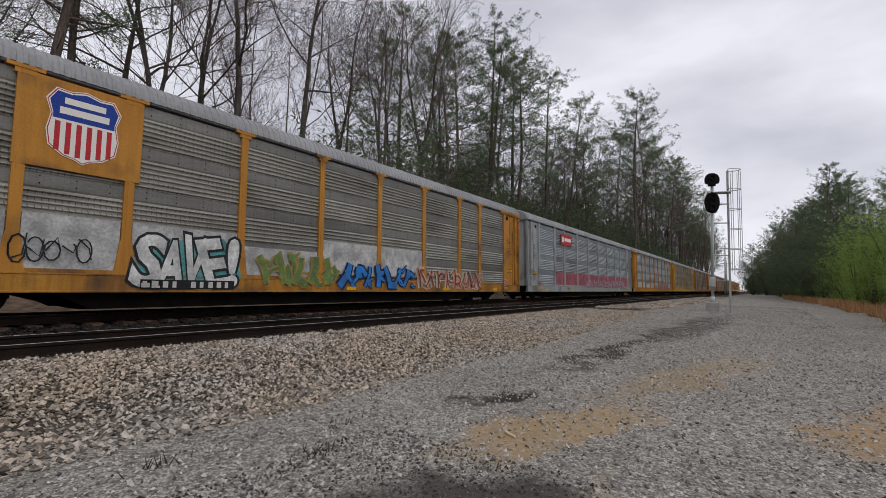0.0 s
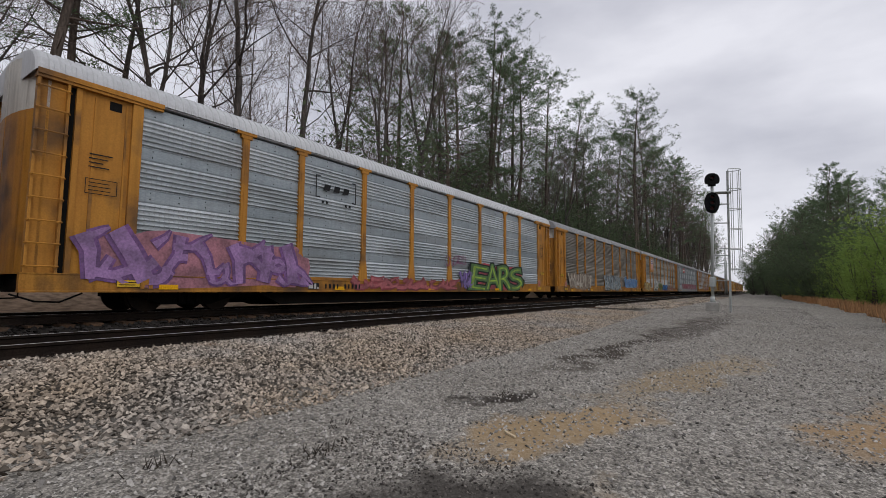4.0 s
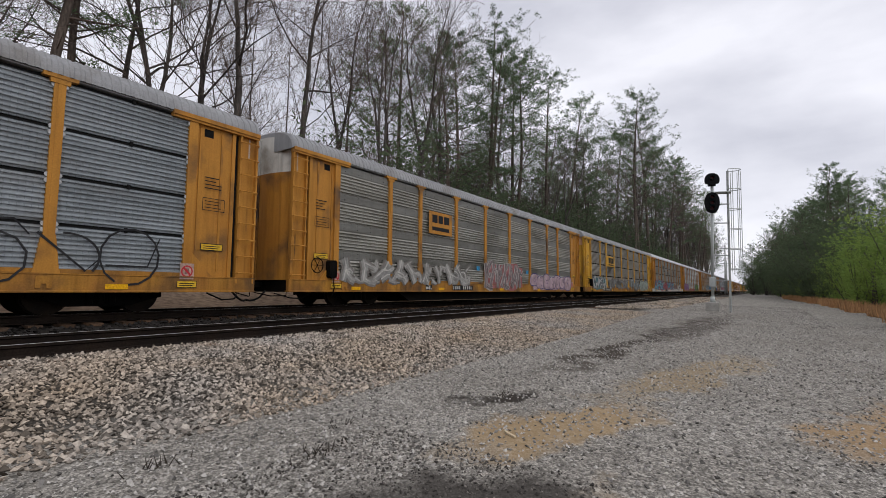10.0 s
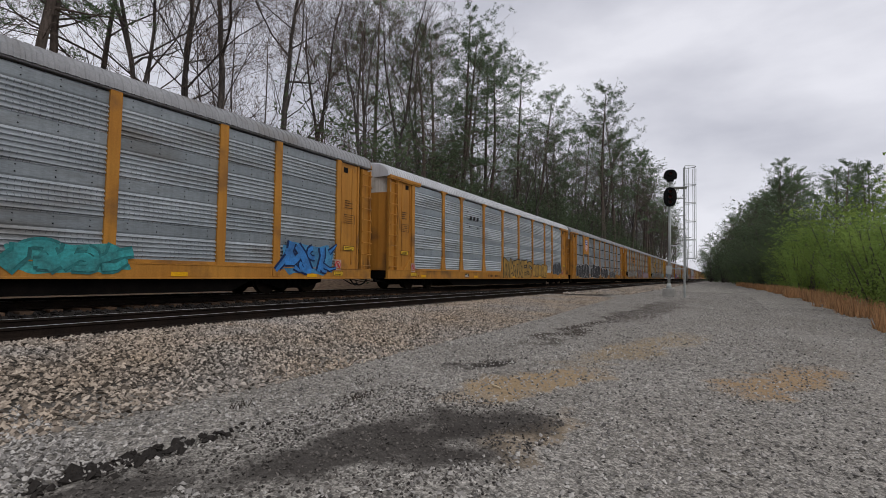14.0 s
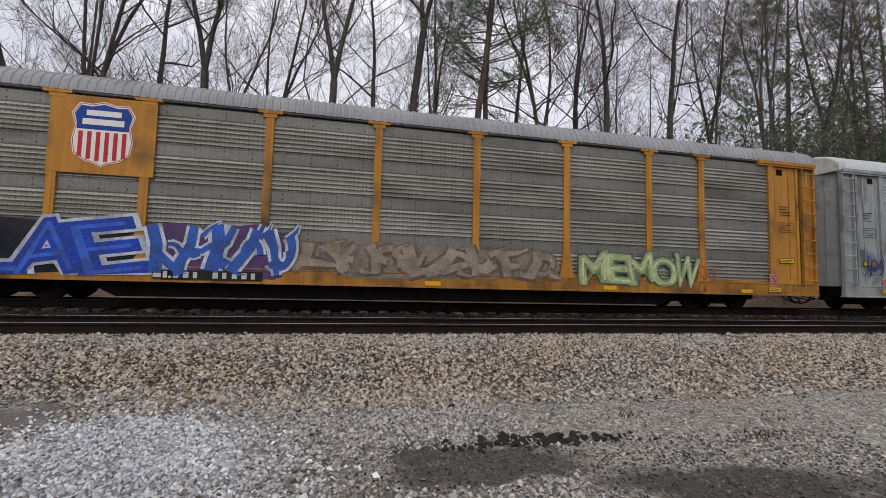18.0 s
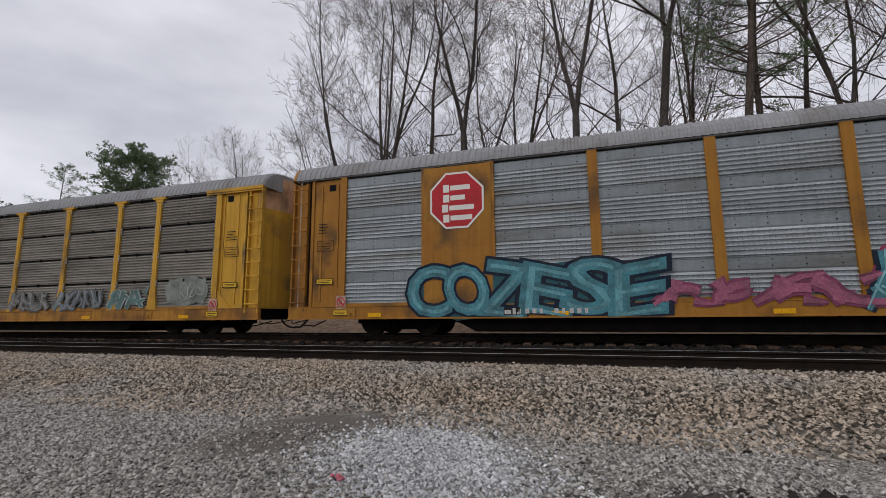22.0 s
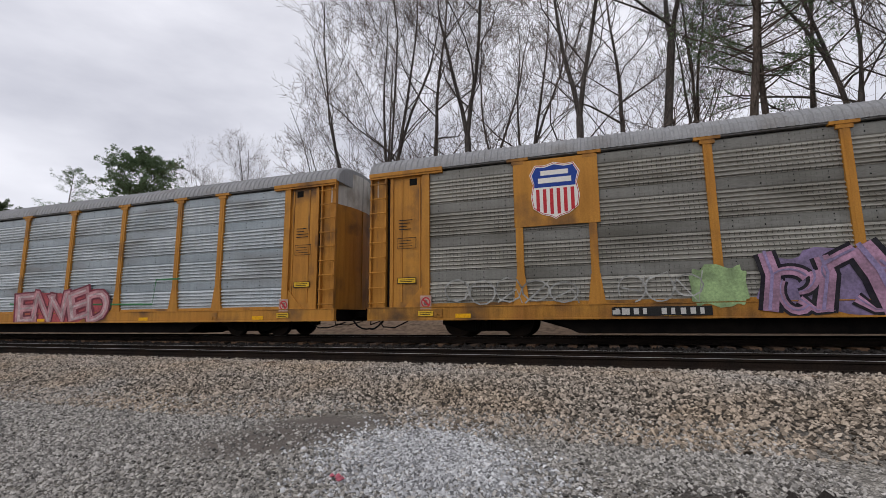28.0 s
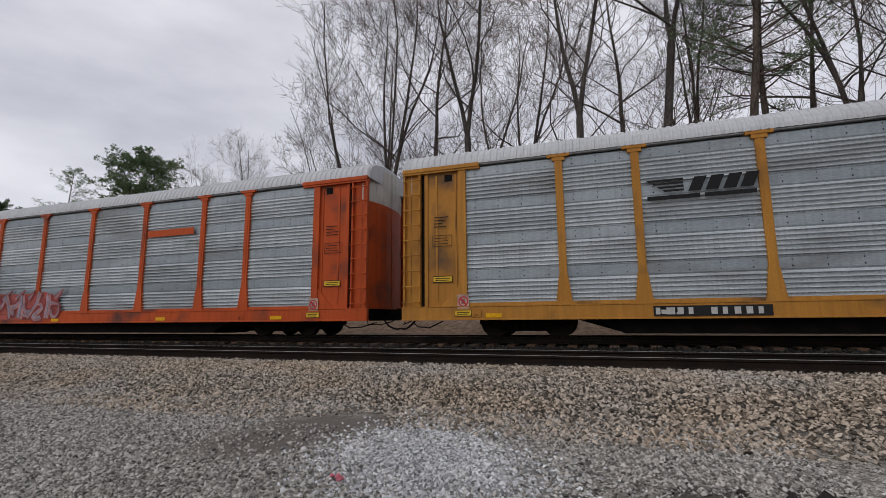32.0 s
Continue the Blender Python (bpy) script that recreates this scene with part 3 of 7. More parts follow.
def screen_panel(style, w, mat):
    """One bay of the side: four tiers of corrugated sheet between two posts."""
    s = Shape()
    x0, x1 = -w / 2 + 0.05, w / 2 - 0.05
    s.box(x0, x1, -1.47, -1.44, 1.0, 4.9, 1)
    tier = 3.88 / 4
    for i in range(4):
        z0 = 1.01 + i * tier
        if style == "tiers":
            prof = [(-1.47, z0)]
            ridges, h = 6, 0.110
            for k in range(ridges):
                a = z0 + 0.006 + k * h
                prof += [(-1.476, a), (-1.476, a + 0.022), (-1.526, a + 0.033), (-1.535, a + 0.043), (-1.530, a + 0.054), (-1.488, a + 0.092), (-1.477, a + 0.106)]
            s.sweep(prof, x0, x1, 0, flip=True)
            # flat band, in the darker tone that has its shade painted in
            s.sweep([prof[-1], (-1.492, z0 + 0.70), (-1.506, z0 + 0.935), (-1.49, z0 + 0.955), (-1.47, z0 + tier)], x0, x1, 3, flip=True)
            n = max(3, round(w / 0.72))
            for k in range(n):
                bx = x0 + (k + 0.5) * (x1 - x0) / n
                for dz in (0.76, 0.90):
                    s.add([(bx - 0.02, -1.502, z0 + dz), (bx, -1.502, z0 + dz - 0.02), (bx + 0.02, -1.502, z0 + dz), (bx, -1.502, z0 + dz + 0.02), (bx, -1.516, z0 + dz)],
                          [(0, 1, 4), (1, 2, 4), (2, 3, 4), (3, 0, 4)], 1)
        else:
            prof = [(-1.46, z0 + 0.02), (-1.50, z0 + 0.025)]
            for k in range(9):
                a = z0 + 0.05 + k * 0.098
                d = 0.022 if k % 3 else 0.034
                prof += [(-1.480, a), (-1.480, a + 0.022), (-1.497 - d, a + 0.026), (-1.499 - d, a + 0.042), (-1.485, a + 0.086)]
            prof += [(-1.50, z0 + tier - 0.045), (-1.46, z0 + tier - 0.04)]
            s.sweep(prof, x0 + 0.03, x1 - 0.03, 0, flip=True)
            for bx in (x0 + 0.05, x1 - 0.05):
                for dz in (0.0, 0.12):
                    s.disc((bx, z0 + tier - 0.14 + dz), 0.05, -1.555, -1.53, 8, 2)
            s.box(-0.03, 0.03, -1.55, -1.50, z0 + tier - 0.06, z0 + tier + 0.04, 1)
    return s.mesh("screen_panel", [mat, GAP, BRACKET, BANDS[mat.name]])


def post_mesh(mat, style):
    s = Shape()
    foot = [(-0.24, 0.98), (0.24, 0.98), (0.20, 1.10), (0.115, 1.75), (-0.115, 1.75), (-0.20, 1.10)]
    s.slab(foot, -1.575, -1.45)
    s.box(-0.10, 0.10, -1.57, -1.45, 1.75, 4.93)
    s.box(-0.035, 0.035, -1.578, -1.57, 1.75, 4.8)
    if style == "flared":
        s.slab([(-0.10, 4.62), (0.10, 4.62), (0.26, 4.88), (0.26, 4.93), (-0.26, 4.93), (-0.26, 4.88)], -1.582, -1.45)
    else:
        s.box(-0.30, 0.30, -1.60, -1.45, 4.88, 4.96)
        s.box(-0.17, 0.17, -1.585, -1.45, 4.78, 4.88)
    return s.mesh("post", mat)


def plain_post_mesh(mat):
    s = Shape()
    s.box(-0.13, 0.13, -1.565, -1.45, 0.98, 4.93, 0, 0.01)
    return s.mesh("post", mat)


def sill_mesh(mat):
    prof = [(-1.45, 1.0), (-1.59, 1.0), (-1.59, 0.975), (-1.575, 0.970), (-1.575, 0.665), (-1.60, 0.655), (-1.60, 0.62), (-1.40, 0.62), (-1.40, 0.66), (-1.45, 0.665), (-1.45, 1.0)]
    s = Shape().sweep(prof, -HALF + 0.1, HALF - 0.1)
    n = len(s.v) // 2
    s.f += [tuple(range(n - 1)), tuple(reversed(range(n, 2 * n - 1)))]
    s.m += [0, 0]
    return s.mesh("side_sill", mat)


def bottom_rail_mesh(mat):
    return Shape().box(-HALF + 1.97, HALF - 1.97, -1.545, -1.45, 1.003, 1.085).mesh("bottom_rail", mat)


def jack_pad_mesh(mat):
    return Shape().slab([(-0.13, 0.93), (-0.13, 0.70), (-0.05, 0.70), (-0.04, 0.79), (0.04, 0.79), (0.05, 0.70), (0.13, 0.70), (0.13, 0.93)], -1.60, -1.57).mesh("jacking_pad", mat)


def corner_mesh(mat, sx):
    """The plain end panel beside the last bay; sx: 1 at the leading end."""
    s = Shape()
    f = lambda d0, d1: tuple(sorted((sx * (HALF - d0), sx * (HALF - d1))))
    s.box(*f(0.90, 1.86), -1.49, -1.42, 1.0, 4.9)
    return s.mesh("end_panel", mat)


def panel_rib_mesh(mat, sx, d0, d1):
    a, b = sorted((sx * (HALF - d0), sx * (HALF - d1)))
    return Shape().box(a, b, -1.512, -1.488, 1.15, 4.75).mesh("panel_rib", mat)


def jamb_mesh(mat, sx, d0, d1, y):
    a, b = sorted((sx * (HALF - d0), sx * (HALF - d1)))
    return Shape().box(a, b, y, -1.42, 0.98, 4.93, 0, 0.008).mesh("jamb", mat)


def gusset_mesh(mat, sx):
    p = [(sx * (HALF - 1.3), 1.0), (sx * (HALF - 1.86), 1.0), (sx * (HALF - 1.86), 1.6)]
    return Shape().slab(p if sx < 0 else p[::-1], -1.535, -1.49).mesh("gusset", mat)


def slot_mesh(sx):
    a, b = sorted((sx * (HALF - 0.70), sx * (HALF - 0.80)))
    return Shape().box(a, b, -1.45, -1.40, 0.98, 4.9).mesh("dark_slot", GAP)


def vent_mesh(sx):
    a, b = sorted((sx * (HALF - 1.42), sx * (HALF - 1.66)))
    return Shape().box(a, b, -1.496, -1.48, 4.55, 4.75).mesh("vent_hole", GAP)


def header_mesh(mat, sx):
    s = Shape()
    x0, x1 = sorted((sx * (HALF - 2.5), sx * (HALF - 0.12)))
    s.box(x0, x1, -1.63, -1.45, 4.88, 4.985)
    s.box(x0, x1, -1.60, -1.45, 4.82, 4.88)
    return s.mesh("header", mat)


def ladder_mesh(mat, sx):
    s = Shape()
    a, b = sorted((sx * (HALF - 0.68), sx * (HALF - 0.14)))
    s.box(a, b, -1.47, -1.44, 1.0, 4.86)
    for x in (a, b - 0.05):
        s.box(x, x + 0.05, -1.58, -1.46, 0.85, 4.86)
    for k in range(9):
        z = 1.12 + 0.44 * k
        s.tube([(a - 0.01, -1.575, z), (a + 0.02, -1.64, z), (b - 0.02, -1.64, z), (b + 0.01, -1.575, z)], 0.020, 5)
    return s.mesh("ladder", mat)


ROOF_LINE = [(1.60, 4.96), (1.585, 5.06), (1.52, 5.22), (1.36, 5.38), (1.10, 5.49), (0.75, 5.565), (0.38, 5.605), (0.0, 5.615)]


def roof_mesh(mat):
    line = [(-y, z) for y, z in ROOF_LINE] + [(y, z) for y, z in reversed(ROOF_LINE[:-1])]
    xs, k = [], 0
    x = -13.45
    while x < 13.40:
        xs += [(x, 0.0), (x + 0.08, 0.0), (x + 0.10, 0.020), (x + 0.16, 0.020), (x + 0.18, 0.0)]
        x += 0.19
    xs.append((13.45, 0.0))
    n = len(line)
    v = [(x, y * (1 + o / 1.7), z + (o if i not in (0, n - 1) else 0)) for x, o in xs for i, (y, z) in enumerate(line)]
    f = [(i * n + j, i * n + j + 1, (i + 1) * n + j + 1, (i + 1) * n + j) for i in range(len(xs) - 1) for j in range(n - 1)]
    f = [q[::-1] for q in f]
    s = Shape().add(v, f)
    s.box(-13.40, 13.40, -1.56, 1.56, 4.93, 4.965)
    return s.mesh("roof", mat)


def roof_end_mesh(mat, sx):
    line = [(-y, z) for y, z in ROOF_LINE] + [(y, z) for y, z in reversed(ROOF_LINE[:-1])]
    n = len(line)
    st = [(13.42, 1.012, 0.014), (13.50, 1.012, 0.014), (13.53, 1.0, 0.0), (13.57, 0.97, -0.03)]
    v = [(sx * x, y * k, z + o) for x, k, o in st for y, z in line]
    f = [(i * n + j, i * n + j + 1, (i + 1) * n + j + 1, (i + 1) * n + j) for i in range(3) for j in range(n - 1)]
    f.append(tuple(3 * n + j for j in range(n)))
    return Shape().add(v, [q[::-1] for q in f] if sx > 0 else f).mesh("roof_end", mat)


def end_leaf_mesh(mat, sx, sy, z0, z1):
    """One rounded leaf of the end doors, between two heights."""
    s = Shape()
    cols = [0.035, 0.35, 0.7, 1.0, 1.25, 1.42, 1.47]
    xe = lambda y: HALF - 0.03 - 0.30 * (y / 1.47) ** 2.2
    tops = [min(z1, 5.45 - 0.42 * (y / 1.5) ** 3) for y in cols]
    v = [(sx * xe(y), sy * y, z) for y, t in zip(cols, tops) for z in (z0, t)] + [(sx * (xe(y) - 0.05), sy * y, z) for y, t in zip(cols, tops) for z in (z0, t)]
    n = len(cols)
    f = [(2 * i, 2 * i + 2, 2 * i + 3, 2 * i + 1) for i in range(n - 1)] + [(2 * n + 2 * i + 1, 2 * n + 2 * i + 3, 2 * n + 2 * i + 2, 2 * n + 2 * i) for i in range(n - 1)]
    f += [(2 * i + 1, 2 * i + 3, 2 * n + 2 * i + 3, 2 * n + 2 * i + 1) for i in range(n - 1)] + [(2 * i, 2 * n + 2 * i, 2 * n + 2 * i + 2, 2 * i + 2) for i in range(n - 1)]
    f += [(0, 1, 2 * n + 1, 2 * n), (2 * n - 2, 4 * n - 2, 4 * n - 1, 2 * n - 1)]
    s.add(v, f)
    for y in (0.42, 0.95):
        x = sx * (xe(y) + 0.012)
        s.add([(x, sy * (y - 0.012), z0 + 0.1), (x, sy * (y + 0.012), z0 + 0.1), (x, sy * (y + 0.012), min(z1, 5.2) - 0.1), (x, sy * (y - 0.012), min(z1, 5.2) - 0.1)], [(0, 1, 2, 3)])
    return s.mesh("end_door", mat)


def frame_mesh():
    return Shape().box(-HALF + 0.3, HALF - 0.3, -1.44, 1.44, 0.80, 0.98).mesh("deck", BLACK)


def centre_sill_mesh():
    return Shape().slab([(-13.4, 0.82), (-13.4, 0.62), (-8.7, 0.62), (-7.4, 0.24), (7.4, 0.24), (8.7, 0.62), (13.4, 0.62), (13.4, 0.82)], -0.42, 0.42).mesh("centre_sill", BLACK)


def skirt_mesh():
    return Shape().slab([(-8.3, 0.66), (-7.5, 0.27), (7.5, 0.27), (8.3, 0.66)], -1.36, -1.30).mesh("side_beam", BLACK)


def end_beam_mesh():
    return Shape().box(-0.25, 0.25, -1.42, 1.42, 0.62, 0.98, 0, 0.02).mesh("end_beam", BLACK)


def reservoir_mesh():
    return Shape().tube([(-0.45, 0, 0), (-0.38, 0, 0), (0.38, 0, 0), (0.45, 0, 0)], [0.06, 0.15, 0.15, 0.06], 10).mesh("air_reservoir", BLACK)


def coupler_mesh(sx):
    s = Shape()
    a, b = sorted((sx * 13.3, sx * 13.92))
    s.box(a, b, -0.09, 0.09, 0.76, 0.93, 0, 0.02)
    s.slab([(sx * 13.9, 0.68), (sx * 14.11, 0.70), (sx * 14.12, 0.98), (sx * 13.9, 1.0)][:: 1 if sx > 0 else -1], -0.17, 0.15)
    s.tube([(sx * 13.5, -1.42, 0.70), (sx * 13.52, -1.42, 0.52), (sx * 13.75, -1.0, 0.50), (sx * 13.8, -0.25, 0.60), (sx * 13.95, -0.05, 0.74)], 0.016, 5)
    return s.mesh("coupler", BLACK)


def hose_mesh(sx):
    s = Shape()
    s.tube([(sx * 13.55, -0.42, 0.66), (sx * 13.75, -0.44, 0.46), (sx * 13.9, -0.40, 0.38), (sx * 14.02, -0.34, 0.36), (sx * 14.12, -0.30, 0.38)], 0.03, 6)
    s.tube([(sx * 12.4, -1.2, 0.60), (sx * 12.8, -1.25, 0.42), (sx * 13.2, -1.2, 0.44), (sx * 13.5, -0.8, 0.58)], 0.02, 5)
    return s.mesh("air_hose", HOSE)


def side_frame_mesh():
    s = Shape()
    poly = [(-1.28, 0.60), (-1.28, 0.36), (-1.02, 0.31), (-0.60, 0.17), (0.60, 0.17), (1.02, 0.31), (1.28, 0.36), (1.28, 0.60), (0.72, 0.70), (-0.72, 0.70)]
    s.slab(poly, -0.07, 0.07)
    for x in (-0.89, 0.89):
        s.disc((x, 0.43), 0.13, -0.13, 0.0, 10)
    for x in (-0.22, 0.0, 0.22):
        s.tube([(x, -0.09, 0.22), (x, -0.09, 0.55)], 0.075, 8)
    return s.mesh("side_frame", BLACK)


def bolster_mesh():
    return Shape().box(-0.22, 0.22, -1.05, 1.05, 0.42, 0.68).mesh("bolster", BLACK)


def wheelset_mesh():
    s = Shape()
    for sy in (-1, 1):
        a, b = sorted((sy * 0.69, sy * 0.81))
        s.disc((0, 0), 0.42, a, b, 28)
        a, b = sorted((sy * 0.66, sy * 0.69))
        s.disc((0, 0), 0.447, a, b, 28)
        a, b = sorted((sy * 0.81, sy * 0.84))
        s.disc((0, 0), 0.13, a, b, 14)
        for q in range(3):
            g = 2.094 * q
            s.box(0.22 * math.cos(g) - 0.03, 0.22 * math.cos(g) + 0.03, *sorted((sy * 0.81, sy * 0.818)), 0.22 * math.sin(g) - 0.03, 0.22 * math.sin(g) + 0.03)
    s.tube([(0, -1.05, 0), (0, 1.05, 0)], 0.08, 10)
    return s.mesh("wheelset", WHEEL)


WHEELSETS = {-1: [], 1: []}


def add_truck(car, x):
    t = part("truck", cached("bolster", bolster_mesh), car, pose(x, 0, 0.16 / 1.032))
    t.scale = (1, 1, 1 / 1.032)
    for y in (-1.0, 1.0):
        part("side_frame", cached("side_frame", side_frame_mesh), t, pose(0, y, 0, 0, 0, 0 if y < 0 else 180))
    for k in (-1, 1):
        WHEELSETS[k].append(part("wheelset", cached("wheelset", wheelset_mesh), t, pose(0.89 * k, 0, 0.42)))


# ---- signs and paint on the sides ----
FACE = -1.590
ALONG = 0.961  # places along the side are given on a side of this share


def flat(name, polys, mats, depth=0.0):
    """Thin painted shapes in x and z, facing the camera's side: list of (polygon, material number)."""
    s = Shape()
    for i, (p, m) in enumerate(polys):
        y = depth - 0.0006 * i
        area = sum(a[0] * b[1] - b[0] * a[1] for a, b in zip(p, p[1:] + p[:1]))
        p = p if area > 0 else p[::-1]
        s.add([(x, y, z) for x, z in p], [tuple(range(len(p)))], m)
    return s.mesh(name, mats)


SIGN_MARKS = {}


def sign_meshes(name, polys, mats):
    """A sign piece by piece: the first is the sign's own mesh, the rest are its marks."""
    made = []
    for i, (p, m) in enumerate(polys):
        area = sum(a[0] * b[1] - b[0] * a[1] for a, b in zip(p, p[1:] + p[:1]))
        p = p if area > 0 else p[::-1]
        made.append(Shape().add([(x, -0.0006 * i, z) for x, z in p], [tuple(range(len(p)))]).mesh(name if i == 0 else "mark", mats[m]))
    SIGN_MARKS[made[0].name] = made[1:]
    return made[0]


def rect(x0, x1, z0, z1):
    return [(x0, z0), (x1, z0), (x1, z1), (x0, z1)]


def shield_sign():
    half = [(0.0, 0.60), (0.20, 0.545), (0.40, 0.56), (0.52, 0.36), (0.45, 0.14), (0.50, -0.12), (0.46, -0.36), (0.27, -0.50), (0.10, -0.545), (0.0, -0.60)]
    ring = half + [(-x, z) for x, z in reversed(half[1:-1])]
    top = [(0.0, 0.555), (0.20, 0.50), (0.38, 0.515), (0.47, 0.35), (0.42, 0.14), (0.425, 0.06)]
    top = top + [(-x, z) for x, z in reversed(top[1:])]
    top = [(1.06 * x, z + 0.02) for x, z in top]
    polys = [([(1.06 * x, 1.05 * z) for x, z in ring], 1), ([(1.03 * x, 1.025 * z) for x, z in ring], 2), (ring, 1), (top, 0)]
    for i in range(6):
        x = -0.375 + 0.15 * i
        z = -0.53 + 0.42 * abs(x) ** 1.6
        polys.append((rect(x - 0.038, x + 0.038, z, 0.04), 2))
    polys += [(rect(-0.30, 0.30, 0.345, 0.45), 1), (rect(-0.36, 0.36, 0.17, 0.285), 1)]
    return sign_meshes("shield_sign", polys, [SIGN_BLUE, SIGN_WHITE, SIGN_RED])


def octagon_sign():
    k = 0.29
    ring = [(-0.7, -k), (-k, -0.7), (k, -0.7), (0.7, -k), (0.7, k), (k, 0.7), (-k, 0.7), (-0.7, k)]
    polys = [(ring, 1), ([(0.93 * x, 0.93 * z) for x, z in ring], 0)]
    for i, (a, b) in enumerate(((-0.35, 0.35), (-0.35, 0.22), (-0.38, 0.45), (-0.35, 0.40))):
        polys += [(rect(a, a + 0.16, 0.30 - 0.25 * i - 0.09, 0.30 - 0.25 * i + 0.10), 1), (rect(a + 0.19, b, 0.30 - 0.25 * i - 0.05, 0.30 - 0.25 * i + 0.07), 1)]
    return sign_meshes("octagon_sign", polys, [SIGN_RED, SIGN_WHITE])


def boxed_sign():
    polys = []
    for sx in (-1, 1):
        polys += [(rect(*sorted((sx * 0.86, sx * 0.90)), -0.36, 0.36), 0), (rect(*sorted((sx * 0.70, sx * 0.90)), 0.32, 0.36), 0), (rect(*sorted((sx * 0.70, sx * 0.90)), -0.36, -0.32), 0)]
    for x in (-0.42, 0.0, 0.42):
        polys.append(([(x - 0.16, -0.10), (x + 0.10, -0.10), (x + 0.16, 0.11), (x - 0.10, 0.11)], 0))
    for x in (-0.6, -0.42, 0.42, 0.6):
        polys.append((rect(x - 0.05, x + 0.05, -0.52, -0.44), 0))
    return sign_meshes("boxed_sign", polys, [INK])


def banner_sign(back, fore, rows, w=2.6, h=0.9):
    polys = [(rect(-w / 2, w / 2, -h / 2, h / 2), 0)]
    for a, b, z0, z1 in rows:
        polys.append((rect(a * w, b * w, z0 * h, z1 * h), 1))
    return sign_meshes("banner_sign", polys, [back, fore])


def stripe_sign():
    polys = []
    for i in range(4):
        polys.append(([(-1.2 + 0.12 * i, 0.42 - 0.14 * i), (-0.35, 0.42 - 0.14 * i), (-0.35, 0.34 - 0.14 * i), (-1.15 + 0.12 * i, 0.34 - 0.14 * i)], 0))
    for x in (-0.26, 0.12, 0.50, 0.86):
        polys.append(([(x, -0.12), (x + 0.16, 0.42), (x + 0.44, 0.42), (x + 0.28, -0.12)], 0))
    polys += [(rect(-1.2, 0.0, -0.38, -0.22), 0), (rect(0.1, 1.2, -0.38, -0.22), 0)]
    return sign_meshes("stripe_sign", polys, [INK])


LETTERS = {}


def letter_verts(ch, fat):
    """The flat outline of one letter, made once for each weight."""
    if (ch, fat) not in LETTERS:
        LETTERS[ch, fat] = make_letter(ch, fat)
    return LETTERS[ch, fat]


def make_letter(ch, fat):
    cu = bpy.data.curves.new("letter", "FONT")
    cu.body, cu.size, cu.offset, cu.resolution_u = ch, 1.0, fat, 3
    ob = bpy.data.objects.new("letter", cu)
    scene.collection.objects.link(ob)
    me = bpy.data.meshes.new_from_object(ob.evaluated_get(bpy.context.evaluated_depsgraph_get()))
    bpy.data.objects.remove(ob)
    bpy.data.curves.remove(cu)
    co = np.zeros(3 * len(me.vertices))
    me.vertices.foreach_get("co", co)
    faces = [tuple(p.vertices) for p in me.polygons]
    bpy.data.meshes.remove(me)
    return co.reshape(-1, 3)[:, :2], faces


for weight in (0.0, 0.085, 0.045, -0.02):
    for ch in "SAVE!RKTDLMOWCZN":
        letter_verts(ch, weight)


def lettering(name, root, depth, text, width, height, fat, mat, jitter=0.0, seed=1):
    """Chunky lettering in the built-in font, letter by letter under its piece; jitter tilts and swells each letter."""
    r = random.Random(seed)
    n = len(text)
    cw = width / n
    for i, ch in enumerate(text):
        tilt, up, grow_ = radians(r.uniform(-14, 14) * jitter), r.uniform(-0.06, 0.06) * height * jitter, 1 + r.uniform(-0.05, 0.16) * jitter
        skew = r.uniform(-0.22, 0.22) * jitter
        co, faces = letter_verts(ch, fat)
        ref, _ = letter_verts(ch, 0.0)
        lo, hi = ref.min(0), ref.max(0)
        thin = ch in "!I1"
        k = cw * (0.40 if thin else 0.92 + 0.16 * jitter) / (hi[0] - lo[0]), height * grow_ / max(hi[1] - lo[1], 0.6)
        q = (co - (lo + hi) / 2) * k
        x = q[:, 0] + skew * q[:, 1]
        c, d = math.cos(tilt), math.sin(tilt)
        px, pz = x * c - q[:, 1] * d + (i + 0.5) * cw - width / 2, x * d + q[:, 1] * c + up
        if jitter:
            pz = np.maximum(pz, -0.57 * height)
        part(name, Shape().add([(a, -0.0004 * i, b) for a, b in zip(px, pz)], faces).mesh(name, mat), root, pose(0, depth, 0))


def ribbon(pts, w, taper=1.0):
    """A stroke as one polygon, wide w, that narrows to its end."""
    left, right = [], []
    n = len(pts)
    for i, (x, z) in enumerate(pts):
        a, b = pts[max(i - 1, 0)], pts[min(i + 1, n - 1)]
        d = math.hypot(b[0] - a[0], b[1] - a[1]) or 1
        k = 0.5 * w * (1 - (1 - taper) * i / (n - 1))
        nx_, nz_ = -(b[1] - a[1]) / d * k, (b[0] - a[0]) / d * k
        left.append((x + nx_, z + nz_))
        right.append((x - nx_, z - nz_))
    return left, right


def strokes_mesh(name, strokes, mat, depth):
    """Strokes as strips of quads, each a hair in front of the last."""
    s = Shape()
    for k, (pts, w, taper) in enumerate(strokes):
        left, right = ribbon(pts, w, taper)
        y = depth - 0.0003 * k
        n = len(pts)
        s.add([(x, y, z) for x, z in left] + [(x, y, z) for x, z in right], [(i, i + n, i + n + 1, i + 1) for i in range(n - 1)])
    return s.mesh(name, mat)


def arc(cx, cz, rx, rz, a0, a1, n=9):
    return [(cx + rx * math.cos(radians(a0 + (a1 - a0) * i / (n - 1))), cz + rz * math.sin(radians(a0 + (a1 - a0) * i / (n - 1)))) for i in range(n)]


